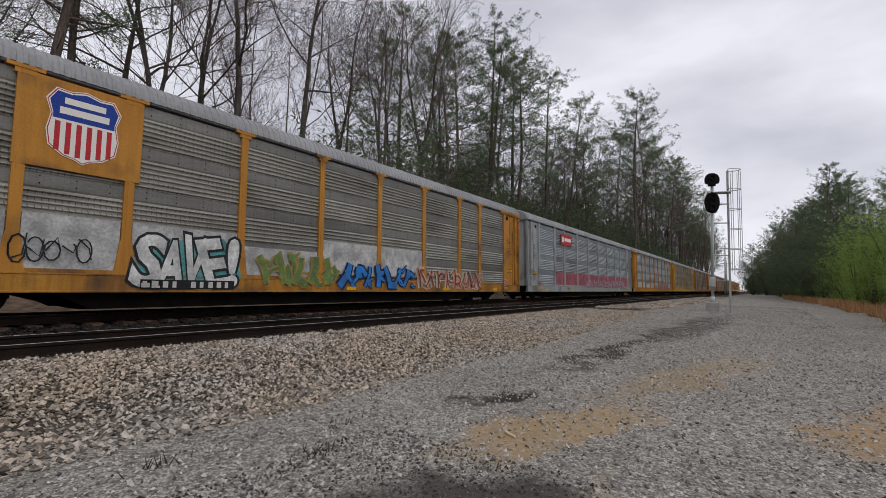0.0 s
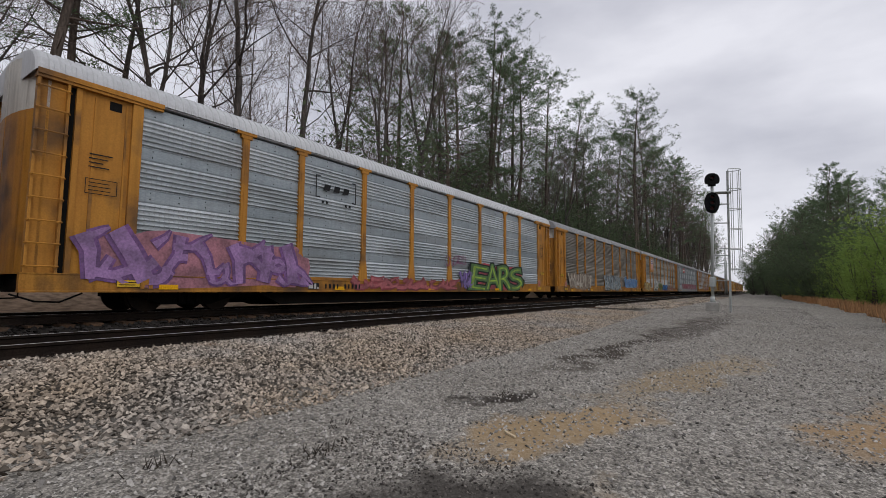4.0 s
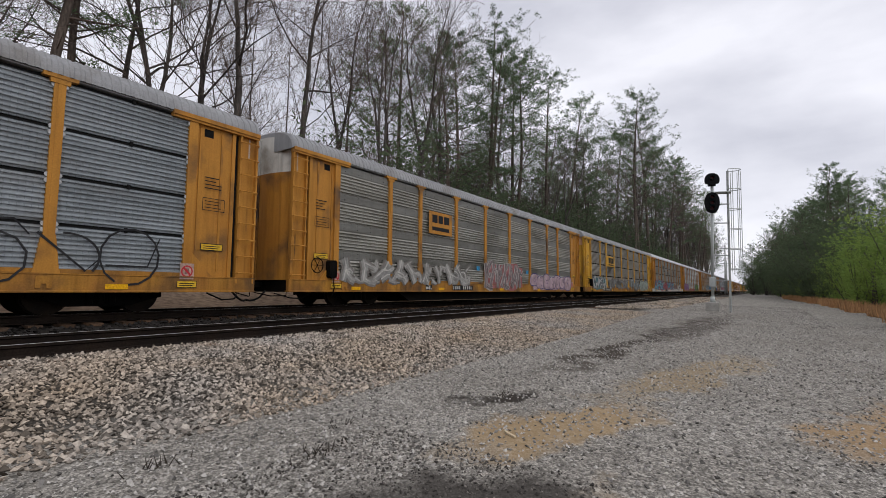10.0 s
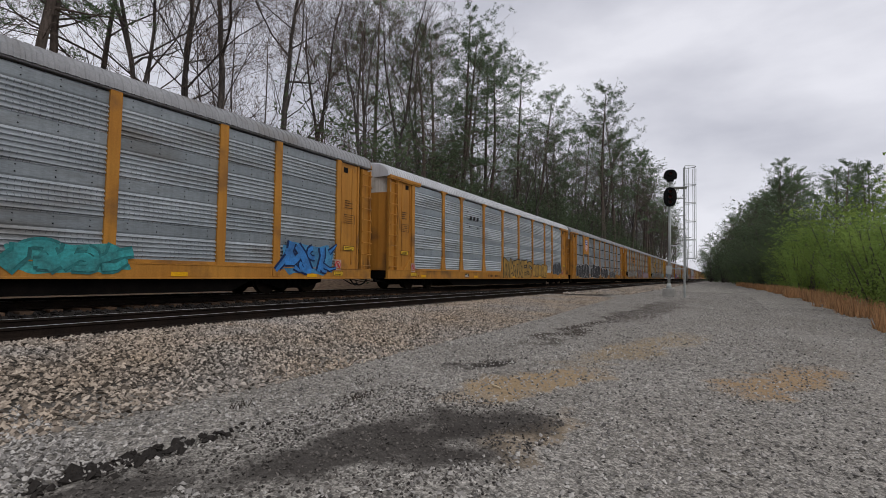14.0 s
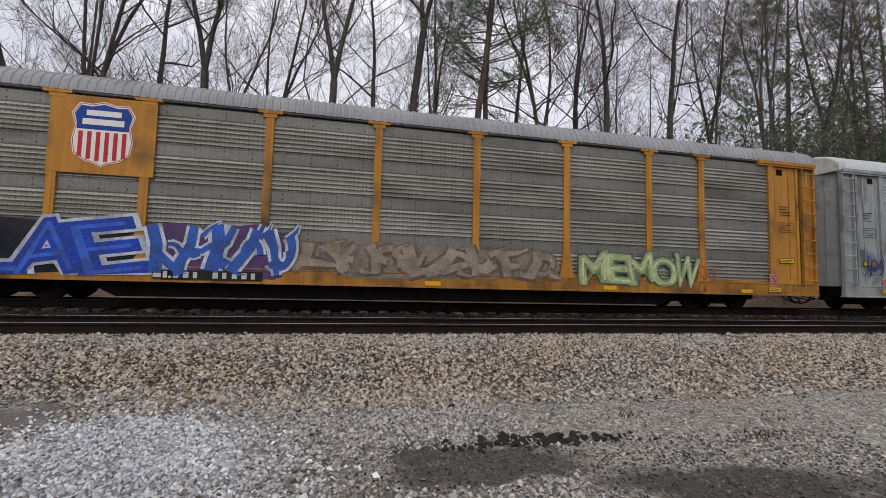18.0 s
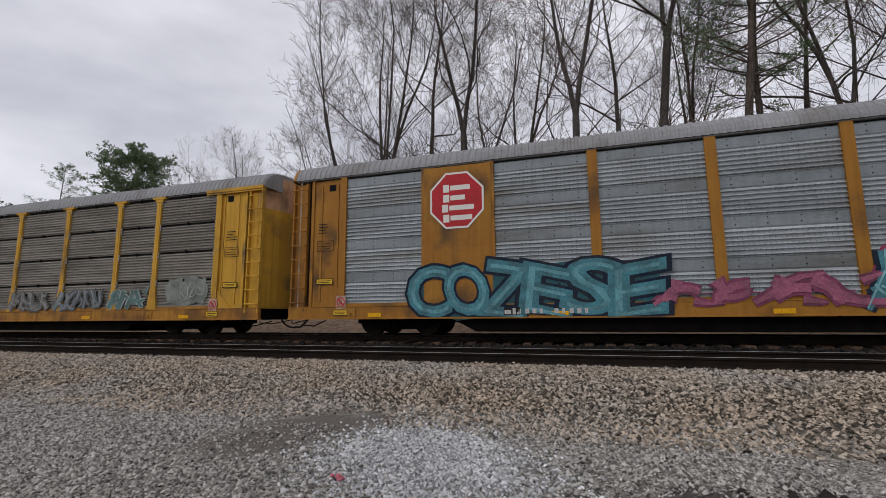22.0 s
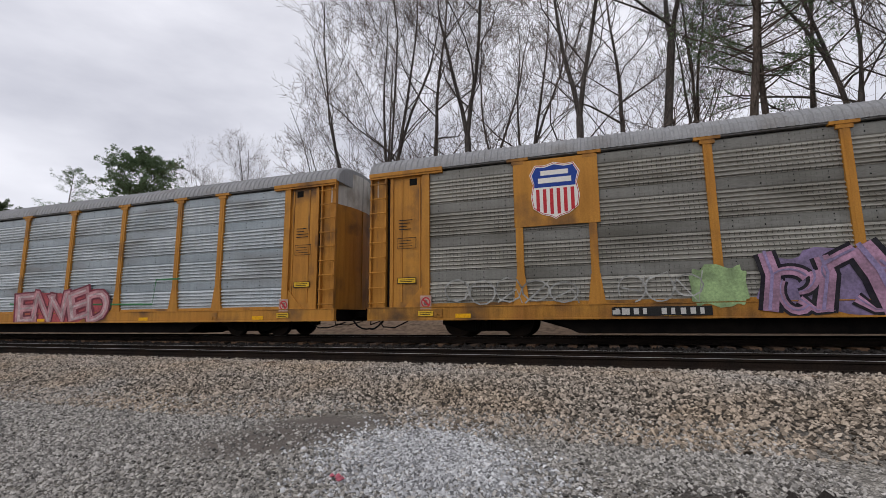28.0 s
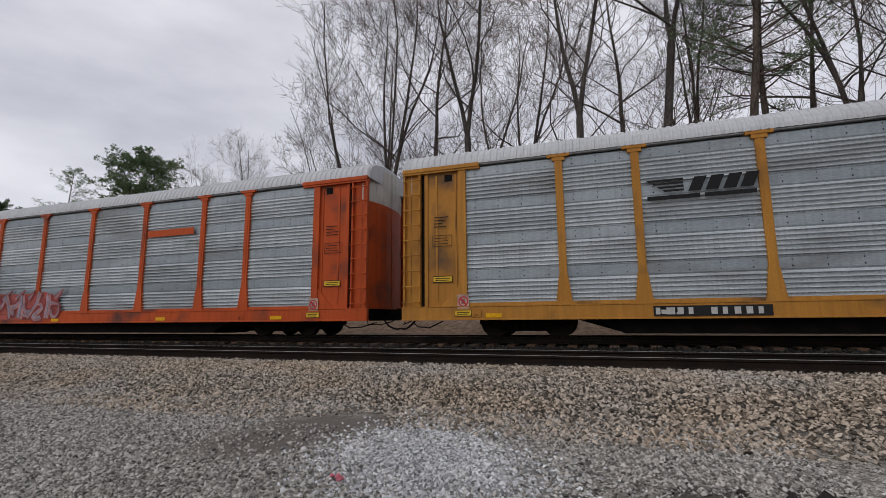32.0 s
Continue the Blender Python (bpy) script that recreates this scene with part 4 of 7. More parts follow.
def wild_strokes(r, w, h, n):
    """Interlocked slabs, hooks, spikes and arrows, n clusters across a space w wide and h high, with no letters in them."""
    out = []
    cw = w / n
    for i in range(n):
        cx = -w / 2 + (i + 0.5) * cw
        t = min(r.uniform(0.24, 0.36) * cw, 0.30 * h)
        top, bot = h / 2 * r.uniform(0.7, 1.0), -h / 2 * r.uniform(0.7, 1.0)
        lean = r.uniform(-0.45, 0.45) * cw
        out.append(([(cx - 0.30 * cw + lean, top), (cx - 0.22 * cw + 0.3 * lean, 0.1 * h), (cx - 0.40 * cw - lean, bot)], t * r.uniform(0.9, 1.3), r.uniform(0.25, 1.3)))
        for _ in range(r.choice((2, 2, 3))):
            z = r.uniform(-0.36, 0.36) * h
            if r.random() < 0.45:
                a0 = r.uniform(0, 360)
                out.append((arc(cx + r.uniform(-0.1, 0.25) * cw, z * 0.6, r.uniform(0.25, 0.42) * cw, r.uniform(0.16, 0.30) * h, a0, a0 + r.choice((-1, 1)) * r.uniform(100, 200)), t * r.uniform(0.6, 0.95), r.uniform(0.3, 1.0)))
            else:
                x1 = cx + r.uniform(0.1, 0.75) * cw
                z1 = max(-0.5, min(0.5, z / h + r.uniform(-0.5, 0.5))) * h
                out.append(([(cx - 0.3 * cw, z), ((cx + x1) / 2 - 0.1 * cw, (z + z1) / 2 + r.uniform(-0.12, 0.12) * h), (x1, z1)], t * r.uniform(0.6, 1.0), r.uniform(0.15, 1.1)))
        if r.random() < 0.7:
            s_ = r.choice((-1, 1))
            out.append(([(cx + 0.2 * cw, s_ * 0.25 * h), (cx + 0.5 * cw, s_ * 0.42 * h), (cx + r.uniform(0.6, 0.9) * cw, s_ * 0.55 * h)], t * 0.6, 0.05))
    return out


def blob(r, x, z, rx, rz, n=11):
    return [(x + rx * r.uniform(0.8, 1.15) * math.cos(2 * math.pi * i / n), z + rz * r.uniform(0.8, 1.15) * math.sin(2 * math.pi * i / n)) for i in range(n)]


def cloud_polys(r, w, h):
    """One uneven puffy outline that fills a space w wide and h high."""
    n = 44
    out, bumps = [], r.randrange(7, 11)
    phase = r.uniform(0, 6.28)
    for i in range(n):
        a = 2 * math.pi * i / n
        c, q = math.cos(a), math.sin(a)
        k = 0.90 + 0.10 * math.sin(bumps * a + phase) + r.uniform(-0.05, 0.05)
        out.append((w / 2 * math.copysign(abs(c) ** 0.45, c) * (0.6 + 0.4 * k), h / 2 * math.copysign(abs(q) ** 0.45, q) * k))
    return [(out, 0)]


def bubble_shapes(r, w, h, n):
    """Fat rounded forms side by side, each with a hole or a crease, with no letters in them."""
    cw, out, marks = w / n, [], []
    for i in range(n):
        cx, tilt = -w / 2 + (i + 0.5) * cw, r.uniform(-0.3, 0.3)
        rx, rz, cz = cw * r.uniform(0.62, 0.85), h * r.uniform(0.36, 0.52), h * r.uniform(-0.10, 0.08)
        ring, pinch, ph = [], r.uniform(0.06, 0.16), r.uniform(0, 6.28)
        for j in range(26):
            a = 2 * math.pi * j / 26
            c, q = math.cos(a), math.sin(a)
            k = 1 - pinch * (0.5 + 0.5 * math.sin(3 * a + ph))
            x, z = rx * math.copysign(abs(c) ** 0.7, c) * k, rz * math.copysign(abs(q) ** 0.7, q) * k
            ring.append((x + tilt * z, z))
        out.append((cx, cz, ring))
        if r.random() < 0.6:
            marks.append((arc(cx + r.uniform(-0.1, 0.1) * cw, cz + r.uniform(0.0, 0.2) * h, 0.16 * cw, 0.12 * h, r.uniform(0, 360), r.uniform(500, 720), 10)))
        marks.append([(cx + r.uniform(-0.1, 0.15) * cw, cz - 0.38 * h), (cx + r.uniform(-0.1, 0.1) * cw, cz - 0.2 * h), (cx + r.uniform(-0.15, 0.15) * cw, cz - 0.08 * h)])
    return out, marks


def bubbles(car, d0, d1, z0, z1, fill, edge, n=4, seed=1, shine=None, wide=0.05, label="rounded spray-painted shapes"):
    """A spray-painted piece of fat rounded forms with an outline round each."""
    r = random.Random(seed)
    w, h = ALONG * (d1 - d0), z1 - z0
    forms, marks = bubble_shapes(r, w, h, n + 1)
    root = part("graffiti", flat("paint_band", [(rect(-w * 0.46, w * 0.46, -h * 0.48, h * 0.1), 0)], [paint(*fill)], 0.004), car, pose(ALONG * (HALF - (d0 + d1) / 2), FACE, (z0 + z1) / 2), label)
    for i, (cx, cz, ring) in enumerate(forms):
        k = max(abs(x) for x, z in ring)
        m = max(abs(z) for x, z in ring)
        grown = [(cx + x * (1 + wide / k), cz + z * (1 + wide / m)) for x, z in ring]
        form = part("painted_form", flat("painted_form", [(grown, 0), ([(cx + x, cz + z) for x, z in ring], 1)], [paint(*edge), paint(*fill)], -0.002 - 0.002 * i), root)
    tagged(part("crease", strokes_mesh("crease", [(q, wide * 0.8, 0.6) for q in marks], paint(*edge), -0.004 - 0.002 * n), root), kind="stuff")
    if shine:
        tagged(part("highlight", strokes_mesh("highlight", [(arc(cx - 0.1 * w / n, cz + 0.12 * h, 0.3 * w / n, 0.22 * h, 100, 190, 7), wide * 1.4, 0.3) for cx, cz, ring in forms], paint(*shine), -0.006 - 0.002 * n), root), kind="stuff")
    return root


def arches(car, rows):
    """Painted arches that stand on the sill: a white edge, a coloured band, a dark inner line."""
    for d, rad, colour in rows:
        root = part("graffiti", strokes_mesh("arch_edge", [(arc(0, 0, rad, rad * 1.02, -4, 184, 19), 0.46, 1.0)], paint(0.52, 0.52, 0.52), 0), car, pose(ALONG * (HALF - d), FACE, 1.0), "spray-painted arch with a white edge")
        part("arch_band", strokes_mesh("arch_band", [(arc(0, 0, rad, rad * 1.02, 0, 180, 19), 0.34, 1.0)], paint(*colour), -0.003), root)
        part("arch_foot", strokes_mesh("arch_foot", [([(-rad * 1.1, 0.10), (0, 0.17), (rad * 1.15, 0.02)], 0.2, 0.4)], paint(0.07, 0.03, 0.14), -0.006), root)


def graffiti(car, d0, d1, z0, z1, fill, outline, back=None, shine=None, text="", n=4, seed=1, label="spray-painted lettering"):
    """A spray-painted piece on the side, between two distances from the leading end and two heights."""
    r = random.Random(seed)
    w, h = ALONG * (d1 - d0), z1 - z0
    m = pose(ALONG * (HALF - (d0 + d1) / 2), FACE, (z0 + z1) / 2)
    if back:
        root = part("graffiti", flat("paint_cloud", cloud_polys(r, w * 1.02, h * 1.05), [paint(*back)], 0.012), car, m, label)
    else:
        root = part("graffiti", flat("paint_cloud", [(rect(-w * 0.4, w * 0.4, -h * 0.04, 0), 0)], [paint(*outline)], -0.001), car, m, label)
    if text:
        h *= 0.86
        lettering("letter_outline", root, -0.003, text, w, h, 0.078, paint(*outline), 1, seed)
        lettering("letter", root, -0.008, text, w, h, 0.038, paint(*fill), 1, seed)
        if shine:
            lettering("letter_highlight", root, -0.013, text, w, h, -0.02, paint(*shine), 1, seed)
    else:
        st = [([(x, max(z, 0.12 - h / 2)) for x, z in p], t, q) for p, t, q in wild_strokes(r, w, h, n + 1)]
        if outline:
            tagged(part("outline", strokes_mesh("outline", [(p, t * 1.35 + 0.075, 0.75 * q + 0.25) for p, t, q in st], paint(*outline), 0), root, pose(0, -0.003, 0)), kind="stuff")
        tagged(part("fill", strokes_mesh("fill", st, paint(*fill), 0), root, pose(0, -0.016, 0)), kind="stuff")
        if shine:
            tagged(part("highlight", strokes_mesh("highlight", [([(x - 0.06 * t, z + 0.12 * t) for x, z in p], t * 0.22, q) for p, t, q in st], paint(*shine), 0), root, pose(0, -0.030, 0)), kind="stuff")
    return root


def scribble(car, d0, d1, z0, z1, colour, seed, wide=0.035, n=5):
    """A thin one-colour tag with no letters in it."""
    r = random.Random(seed)
    w, h = ALONG * (d1 - d0), z1 - z0
    st = []
    for i in range(n):
        cx = -w / 2 + (i + 0.5) * w / n
        st.append((arc(cx, r.uniform(-0.1, 0.1) * h, w / n * 0.5, h * r.uniform(0.3, 0.5), r.uniform(0, 360), r.uniform(400, 640), 14), wide, 0.8))
        st.append(([(cx - w / n * 0.4, r.uniform(-0.5, 0.5) * h), (cx + w / n * 0.3, r.uniform(-0.5, 0.5) * h), (cx + w / n * 0.5, r.uniform(-0.5, 0.5) * h)], wide, 0.6))
    part("paint_tag", strokes_mesh("paint_tag", st, paint(*colour), 0), car, pose(ALONG * (HALF - (d0 + d1) / 2), FACE, (z0 + z1) / 2))


def bars(car, d, z, w, h, n, fore, back=None, name="stencil"):
    """A row of plain bars where small stencilled writing stands."""
    polys = [(rect(-w / 2 - 0.05, w / 2 + 0.05, -h / 2 - 0.01, h / 2 + 0.01), 0)] if back else []
    for i in range(n):
        if i == 4 and n > 6:
            continue
        x = -w / 2 + w * i / n
        polys.append((rect(x, x + w / n * (0.55 if i % 3 else 0.42), -h * 0.36, h * 0.36), 1))
    tagged(part(name, flat(name, polys, [back or fore, fore]), car, pose(ALONG * (HALF - d), -1.604, z)), kind="stuff")


def warning_sticker():
    ring = lambda q: [(q * math.cos(0.3927 * i), q * math.sin(0.3927 * i)) for i in range(16)]
    polys = [(rect(-0.17, 0.17, -0.19, 0.19), 0), (ring(0.145), 1), (ring(0.11), 0), (rect(-0.05, 0.05, -0.07, 0.07), 2), ([(-0.11, 0.075), (-0.075, 0.11), (0.11, -0.075), (0.075, -0.11)], 1)]
    return flat("warning_sticker", polys, [paint(0.5, 0.33, 0.27), SIGN_RED, paint(0.25, 0.15, 0.13)])


def notices(car, sx, fore):
    """Small writing and stickers on an end panel."""
    d = 1.35 if sx > 0 else 2 * HALF - 1.35
    r = random.Random(int(d * 7) + len(car.children))
    polys = []
    for i in range(4):
        polys.append((rect(-0.26, 0.0 + 0.2 * r.random(), 0.40 - 0.09 * i, 0.425 - 0.09 * i), 0))
    fr = 0.30
    polys += [(rect(-fr, fr, -0.12, -0.105), 0), (rect(-fr, fr, -0.43, -0.415), 0), (rect(-fr, -fr + 0.015, -0.43, -0.11), 0), (rect(fr - 0.015, fr, -0.43, -0.11), 0)]
    polys += [(rect(-0.24, 0.22 - 0.1 * r.random(), -0.20 - 0.08 * i, -0.183 - 0.08 * i), 0) for i in range(3)]
    tagged(part("stencil", flat("stencil", polys, [fore]), car, pose(HALF - d, -1.530, 3.1)), kind="stuff")
    part("warning_sticker", cached("warning", warning_sticker), car, pose(HALF - (1.97 if sx > 0 else 2 * HALF - 1.97), -1.5775, 1.12), "white sticker with a red crossed-out ring")
    tagged(part("notice", flat("notice", [(rect(-0.24, 0.24, -0.08, 0.08), 1), (rect(-0.23, 0.23, -0.07, 0.07), 0), (rect(-0.18, 0.18, 0.01, 0.03), 1), (rect(-0.18, 0.14, -0.04, -0.02), 1)], [NOTICE, INK]), car, pose(HALF - (1.97 if sx > 0 else 2 * HALF - 1.97), -1.604, 0.81)), kind="stuff")
    if sx > 0:
        tagged(part("stencil", flat("stencil", [(rect(-0.22, 0.22, -0.1, 0.1), 1), (rect(-0.20, -0.02, -0.07, 0.03), 0), (rect(0.02, 0.10, -0.08, 0.08), 0), (rect(0.13, 0.2, -0.08, -0.03), 0)], [STENCIL, PLATE]), car, pose(-HALF + 7.2, -1.604, 0.80)), kind="stuff")
    tagged(part("notice", flat("notice", [(rect(-0.30, 0.30, -0.09, 0.09), 1), (rect(-0.28, 0.28, -0.07, 0.07), 0), (rect(-0.22, 0.22, 0.01, 0.03), 1), (rect(-0.22, 0.18, -0.04, -0.02), 1)], [NOTICE, INK]), car, pose(HALF - d, -1.530, 1.75)), kind="stuff")


def brake_gear(car):
    s = Shape()
    s.tube([(0.24 * math.cos(a * 0.5236), 0.0, 0.24 * math.sin(a * 0.5236)) for a in range(13)], 0.016, 5, 0, False)
    for a in range(3):
        q = a * 1.047
        s.tube([(-0.23 * math.cos(q), 0, -0.23 * math.sin(q)), (0.23 * math.cos(q), 0, 0.23 * math.sin(q))], 0.010, 4)
    part("brake_wheel", s.mesh("brake_wheel", BLACK), car, pose(-HALF + 1.15, -1.60, 1.45))
    b = Shape().box(-0.16, 0.16, -0.1, 0.1, -0.28, 0.28, 0, 0.05)
    b.tube([(0, -0.08, -0.28), (0.05, -0.1, -0.6), (0.0, -0.05, -0.85)], 0.02, 5)
    part("brake_box", b.mesh("brake_box", BLACK), car, pose(-HALF + 1.75, -1.60, 1.35))


CARS = {}


def build_car(n, body, panel, style="tiers", roof=None, post="tee", ends=None, label="", panels_by_bay=None, top=None, detail=True, far_side=True, sill=None, panelmats=None, leaf_mat=None):
    """One enclosed car of the train. n counts backwards from the car beside the camera at the start."""
    roof, ends, sill = roof or ROOF, ends or WHITE, sill or body
    car = thing("autorack_car", label, "railcar", "cars of the train")
    key = body.name
    sides = (0, 180) if far_side else (0,)
    for turn in sides:
        for i, (d, w) in enumerate(BAYS):
            pm = (panelmats or {}).get(i, panel) if turn == 0 else panel
            x = HALF - d
            part("screen_panel", cached(("panel", style, round(w, 2), pm.name), lambda: screen_panel(style, w, pm)), car, pose(x, 0, 0) if not turn else pose(-x, 0, 0, 0, 0, 180))
        for d in POSTS[1:-1]:
            me = cached(("post", key, post), lambda: plain_post_mesh(body) if post == "plain" else post_mesh(body, post))
            part("post", me, car, pose(HALF - d if not turn else d - HALF, 0, 0, 0, 0, turn))
        part("side_sill", cached(("sill", sill.name), lambda: sill_mesh(sill)), car, pose(0, 0, 0, 0, 0, turn))
        if turn == 0:
            part("bottom_rail", cached(("bottom_rail", sill.name), lambda: bottom_rail_mesh(sill)), car)
            for x in (-11.3, 8.9) if detail else ():
                part("jacking_pad", cached(("jack_pad", sill.name), lambda: jack_pad_mesh(sill)), car, pose(x, 0, 0))
        for sx in (-1, 1):
            part("end_panel", cached(("corner", key, sx), lambda: corner_mesh(body, sx)), car, pose(0, 0, 0, 0, 0, turn))
            part("jamb", cached(("jamb", key, sx, 0), lambda: jamb_mesh(body, sx, 1.86, 2.08, -1.572)), car, pose(0, 0, 0, 0, 0, turn))
            part("jamb", cached(("jamb", key, sx, 1), lambda: jamb_mesh(body, sx, 0.80, 0.90, -1.53)), car, pose(0, 0, 0, 0, 0, turn))
            part("dark_slot", cached(("slot", sx), lambda: slot_mesh(sx)), car, pose(0, 0, 0, 0, 0, turn))
            if detail and turn == 0:
                for d0, d1 in ((1.14, 1.20), (1.74, 1.78)):
                    part("panel_rib", cached(("rib", key, sx, d0), lambda: panel_rib_mesh(body, sx, d0, d1)), car)
                part("gusset", cached(("gusset", key, sx), lambda: gusset_mesh(body, sx)), car)
                part("vent_hole", cached(("vent", sx), lambda: vent_mesh(sx)), car)
            part("ladder", cached(("ladder", key, sx), lambda: ladder_mesh(body, sx)), car, pose(0, 0, 0, 0, 0, turn))
            if post != "plain":
                part("header", cached(("header", key, sx), lambda: header_mesh(body, sx)), car, pose(0, 0, 0, 0, 0, turn))
    part("roof", cached(("roof", roof.name), lambda: roof_mesh(roof)), car)
    for sx in (-1, 1):
        part("roof_end", cached(("roof_end", (top or roof).name, sx), lambda: roof_end_mesh(top or roof, sx)), car)
        for sy in (-1, 1):
            lm = leaf_mat or body
            leaf = part("end_door", cached(("leaf", lm.name, sx, sy), lambda: end_leaf_mesh(lm, sx, sy, 0.98, 4.28)), car)
            part("painted_top", cached(("leaftop", ends.name, sx, sy), lambda: end_leaf_mesh(ends, sx, sy, 4.282, 5.5)), leaf)
    part("deck", cached("deck", frame_mesh), car)
    part("centre_sill", cached("centre_sill", centre_sill_mesh), car)
    for turn in sides:
        part("side_beam", cached("side_beam", skirt_mesh), car, pose(0, 0, 0, 0, 0, turn))
    for x in (-13.2, 13.2):
        part("end_beam", cached("end_beam", end_beam_mesh), car, pose(x, 0, 0))
    if detail:
        for x in (2.2, -3.1):
            part("air_reservoir", cached("air_reservoir", reservoir_mesh), car, pose(x, -1.12, 0.42))
    for sx in (-1, 1):
        part("coupler", cached(("coupler", sx), lambda: coupler_mesh(sx)), car)
        if detail:
            part("air_hose", cached(("hose", sx), lambda: hose_mesh(sx)), car)
    for x in (-10.06, 10.06):
        add_truck(car, x)
    if detail:
        notices(car, 1, INK)
        notices(car, -1, INK)
        if n in (4, 5):
            brake_gear(car)
        r = random.Random(n + 50)
        for d in (3.2, 8.0, 13.6, 19.0, 24.2):
            part("reflector", cached("reflector", lambda: flat("reflector", [(rect(-0.22, 0.22, -0.055, 0.055), 0)], [TAPE])), car, pose(HALF - d - r.uniform(-0.3, 0.3), -1.602, 0.74))
    car.matrix_basis = car_pose(n, 0.0)
    car.scale = (1, 1, 1.032)
    CARS[n] = car
    return car


# seconds, metres that the train has gone ahead of an even slowing run
DRIFT = [(0, 0), (12, 0), (13, 0.95), (13.5, 1.7), (16, 1.1), (18, 0.5), (20, 0.2), (22, 0), (32, 0)]


def run(t):
    ts, ds = zip(*DRIFT)
    return 25.157 + 15.3821 * t - 0.016289 * t * t + float(np.interp(t, ts, ds))


def car_pose(n, t):
    lead = run(t) - n * PITCH
    return pose(lead - HALF, TRACK_TRAIN, -0.16, -CANT)


def sign(car, me, d, z, y=None, name="sign", label=""):
    root = part(name, me, car, pose(ALONG * (HALF - d), FACE - 0.004 if y is None else y, z), label)
    for mark in SIGN_MARKS.get(me.name, []):
        part("mark", mark, root)
    return root


def sign_board(car, d0, d1, z0, z1, mat):
    return part("sign_board", Shape().box(-ALONG * (d1 - d0) / 2, ALONG * (d1 - d0) / 2, -0.02, 0.03, z0, z1).mesh("sign_board", mat), car, pose(ALONG * (HALF - (d0 + d1) / 2), -1.56, 0))


def buffed(car, bays, z0, z1, colour=(0.5, 0.5, 0.49)):
    for i in bays:
        d, w = BAYS[i]
        part("buffed_patch", Shape().box(-w / 2 + 0.12, w / 2 - 0.12, -0.002, 0.0, z0, z1).mesh("buffed_patch", paint(*colour)), car, pose(HALF - d, -1.538, 0))

W_, K_ = (0.62, 0.62, 0.60), (0.02, 0.02, 0.022)
PINK, RED, DRED = (0.50, 0.16, 0.20), (0.45, 0.05, 0.05), (0.25, 0.03, 0.06)
BLUE, NAVY, CYAN, TEAL = (0.04, 0.12, 0.50), (0.03, 0.05, 0.22), (0.05, 0.34, 0.46), (0.10, 0.33, 0.36)
GREEN, LIME, DGREEN, PURPLE, LILAC = (0.20, 0.36, 0.07), (0.42, 0.52, 0.12), (0.03, 0.12, 0.05), (0.16, 0.07, 0.24), (0.32, 0.24, 0.42)
TAN, GOLD, PALEGREY = (0.36, 0.28, 0.20), (0.60, 0.34, 0.05), (0.38, 0.38, 0.36)

# car beside the camera at the start
c = build_car(0, YELLOW, ZINC_DIRTY, label="yellow autorack railcar with dirty panels, shield sign and graffiti", sill=SILL)
sign_board(c, 20.73, 23.07, 3.05, 4.86, YELLOW)
sign(c, cached("shield", shield_sign), 21.9, 3.98, label="blue shield with red and white stripes").scale = (1.22, 1, 1.22)
buffed(c, [3, 4], 1.2, 2.25)
buffed(c, [5], 1.0, 1.85, (0.44, 0.44, 0.43))
buffed(c, [6, 7, 8], 1.0, 2.15, (0.46, 0.46, 0.45))
graffiti(c, 18.0, 20.7, 0.70, 1.95, W_, K_, (0.10, 0.33, 0.33), text="SAVE!", seed=3, label="white and teal spray-painted letters outlined in black")
graffiti(c, 14.3, 17.4, 0.72, 1.75, (0.14, 0.22, 0.07), (0.34, 0.26, 0.06), None, n=4, seed=4, label="olive green spray-painted shapes")
graffiti(c, 10.1, 14.1, 0.68, 1.6, (0.03, 0.20, 0.55), (0.01, 0.02, 0.08), None, n=6, seed=5, label="blue spray-painted shapes with black edges")
graffiti(c, 4.2, 9.8, 0.66, 1.6, (0.55, 0.20, 0.13), (0.55, 0.50, 0.42), None, n=7, seed=6, shine=K_, label="orange and cream spray-painted shapes")
graffiti(c, 23.2, 27.0, 0.70, 1.7, (0.50, 0.42, 0.22), K_, (0.45, 0.26, 0.06), n=4, seed=7, label="yellow spray-painted shapes with black edges")
scribble(c, 21.6, 23.0, 1.2, 1.75, K_, 8)
bars(c, 19.4, 0.80, 2.2, 0.2, 10, STENCIL, PLATE, "number_plate")

c = build_car(-1, GREY, ZINC, post="plain", label="grey autorack railcar with red stripes and red sign", top=ROOF, ends=GREY)
sign(c, cached("red_banner", lambda: banner_sign(SIGN_RED, SIGN_WHITE, [(-0.4, -0.25, -0.25, 0.25), (-0.18, 0.40, -0.12, 0.20)], 2.3, 0.75)), 20.6, 4.25, label="red banner sign")
for i in range(8):
    d, w = BAYS[i]
    part("red_band", Shape().box(-w / 2 + 0.13, w / 2 - 0.13, -0.002, 0, 1.05, 1.95).mesh("red_band", paint(0.36, 0.10, 0.13)), c, pose(HALF - d, -1.538, 0))
graffiti(c, 3, 16, 0.95, 1.6, (0.48, 0.28, 0.32), (0.3, 0.16, 0.2), None, n=11, seed=9, label="faded pink spray-painted shapes")

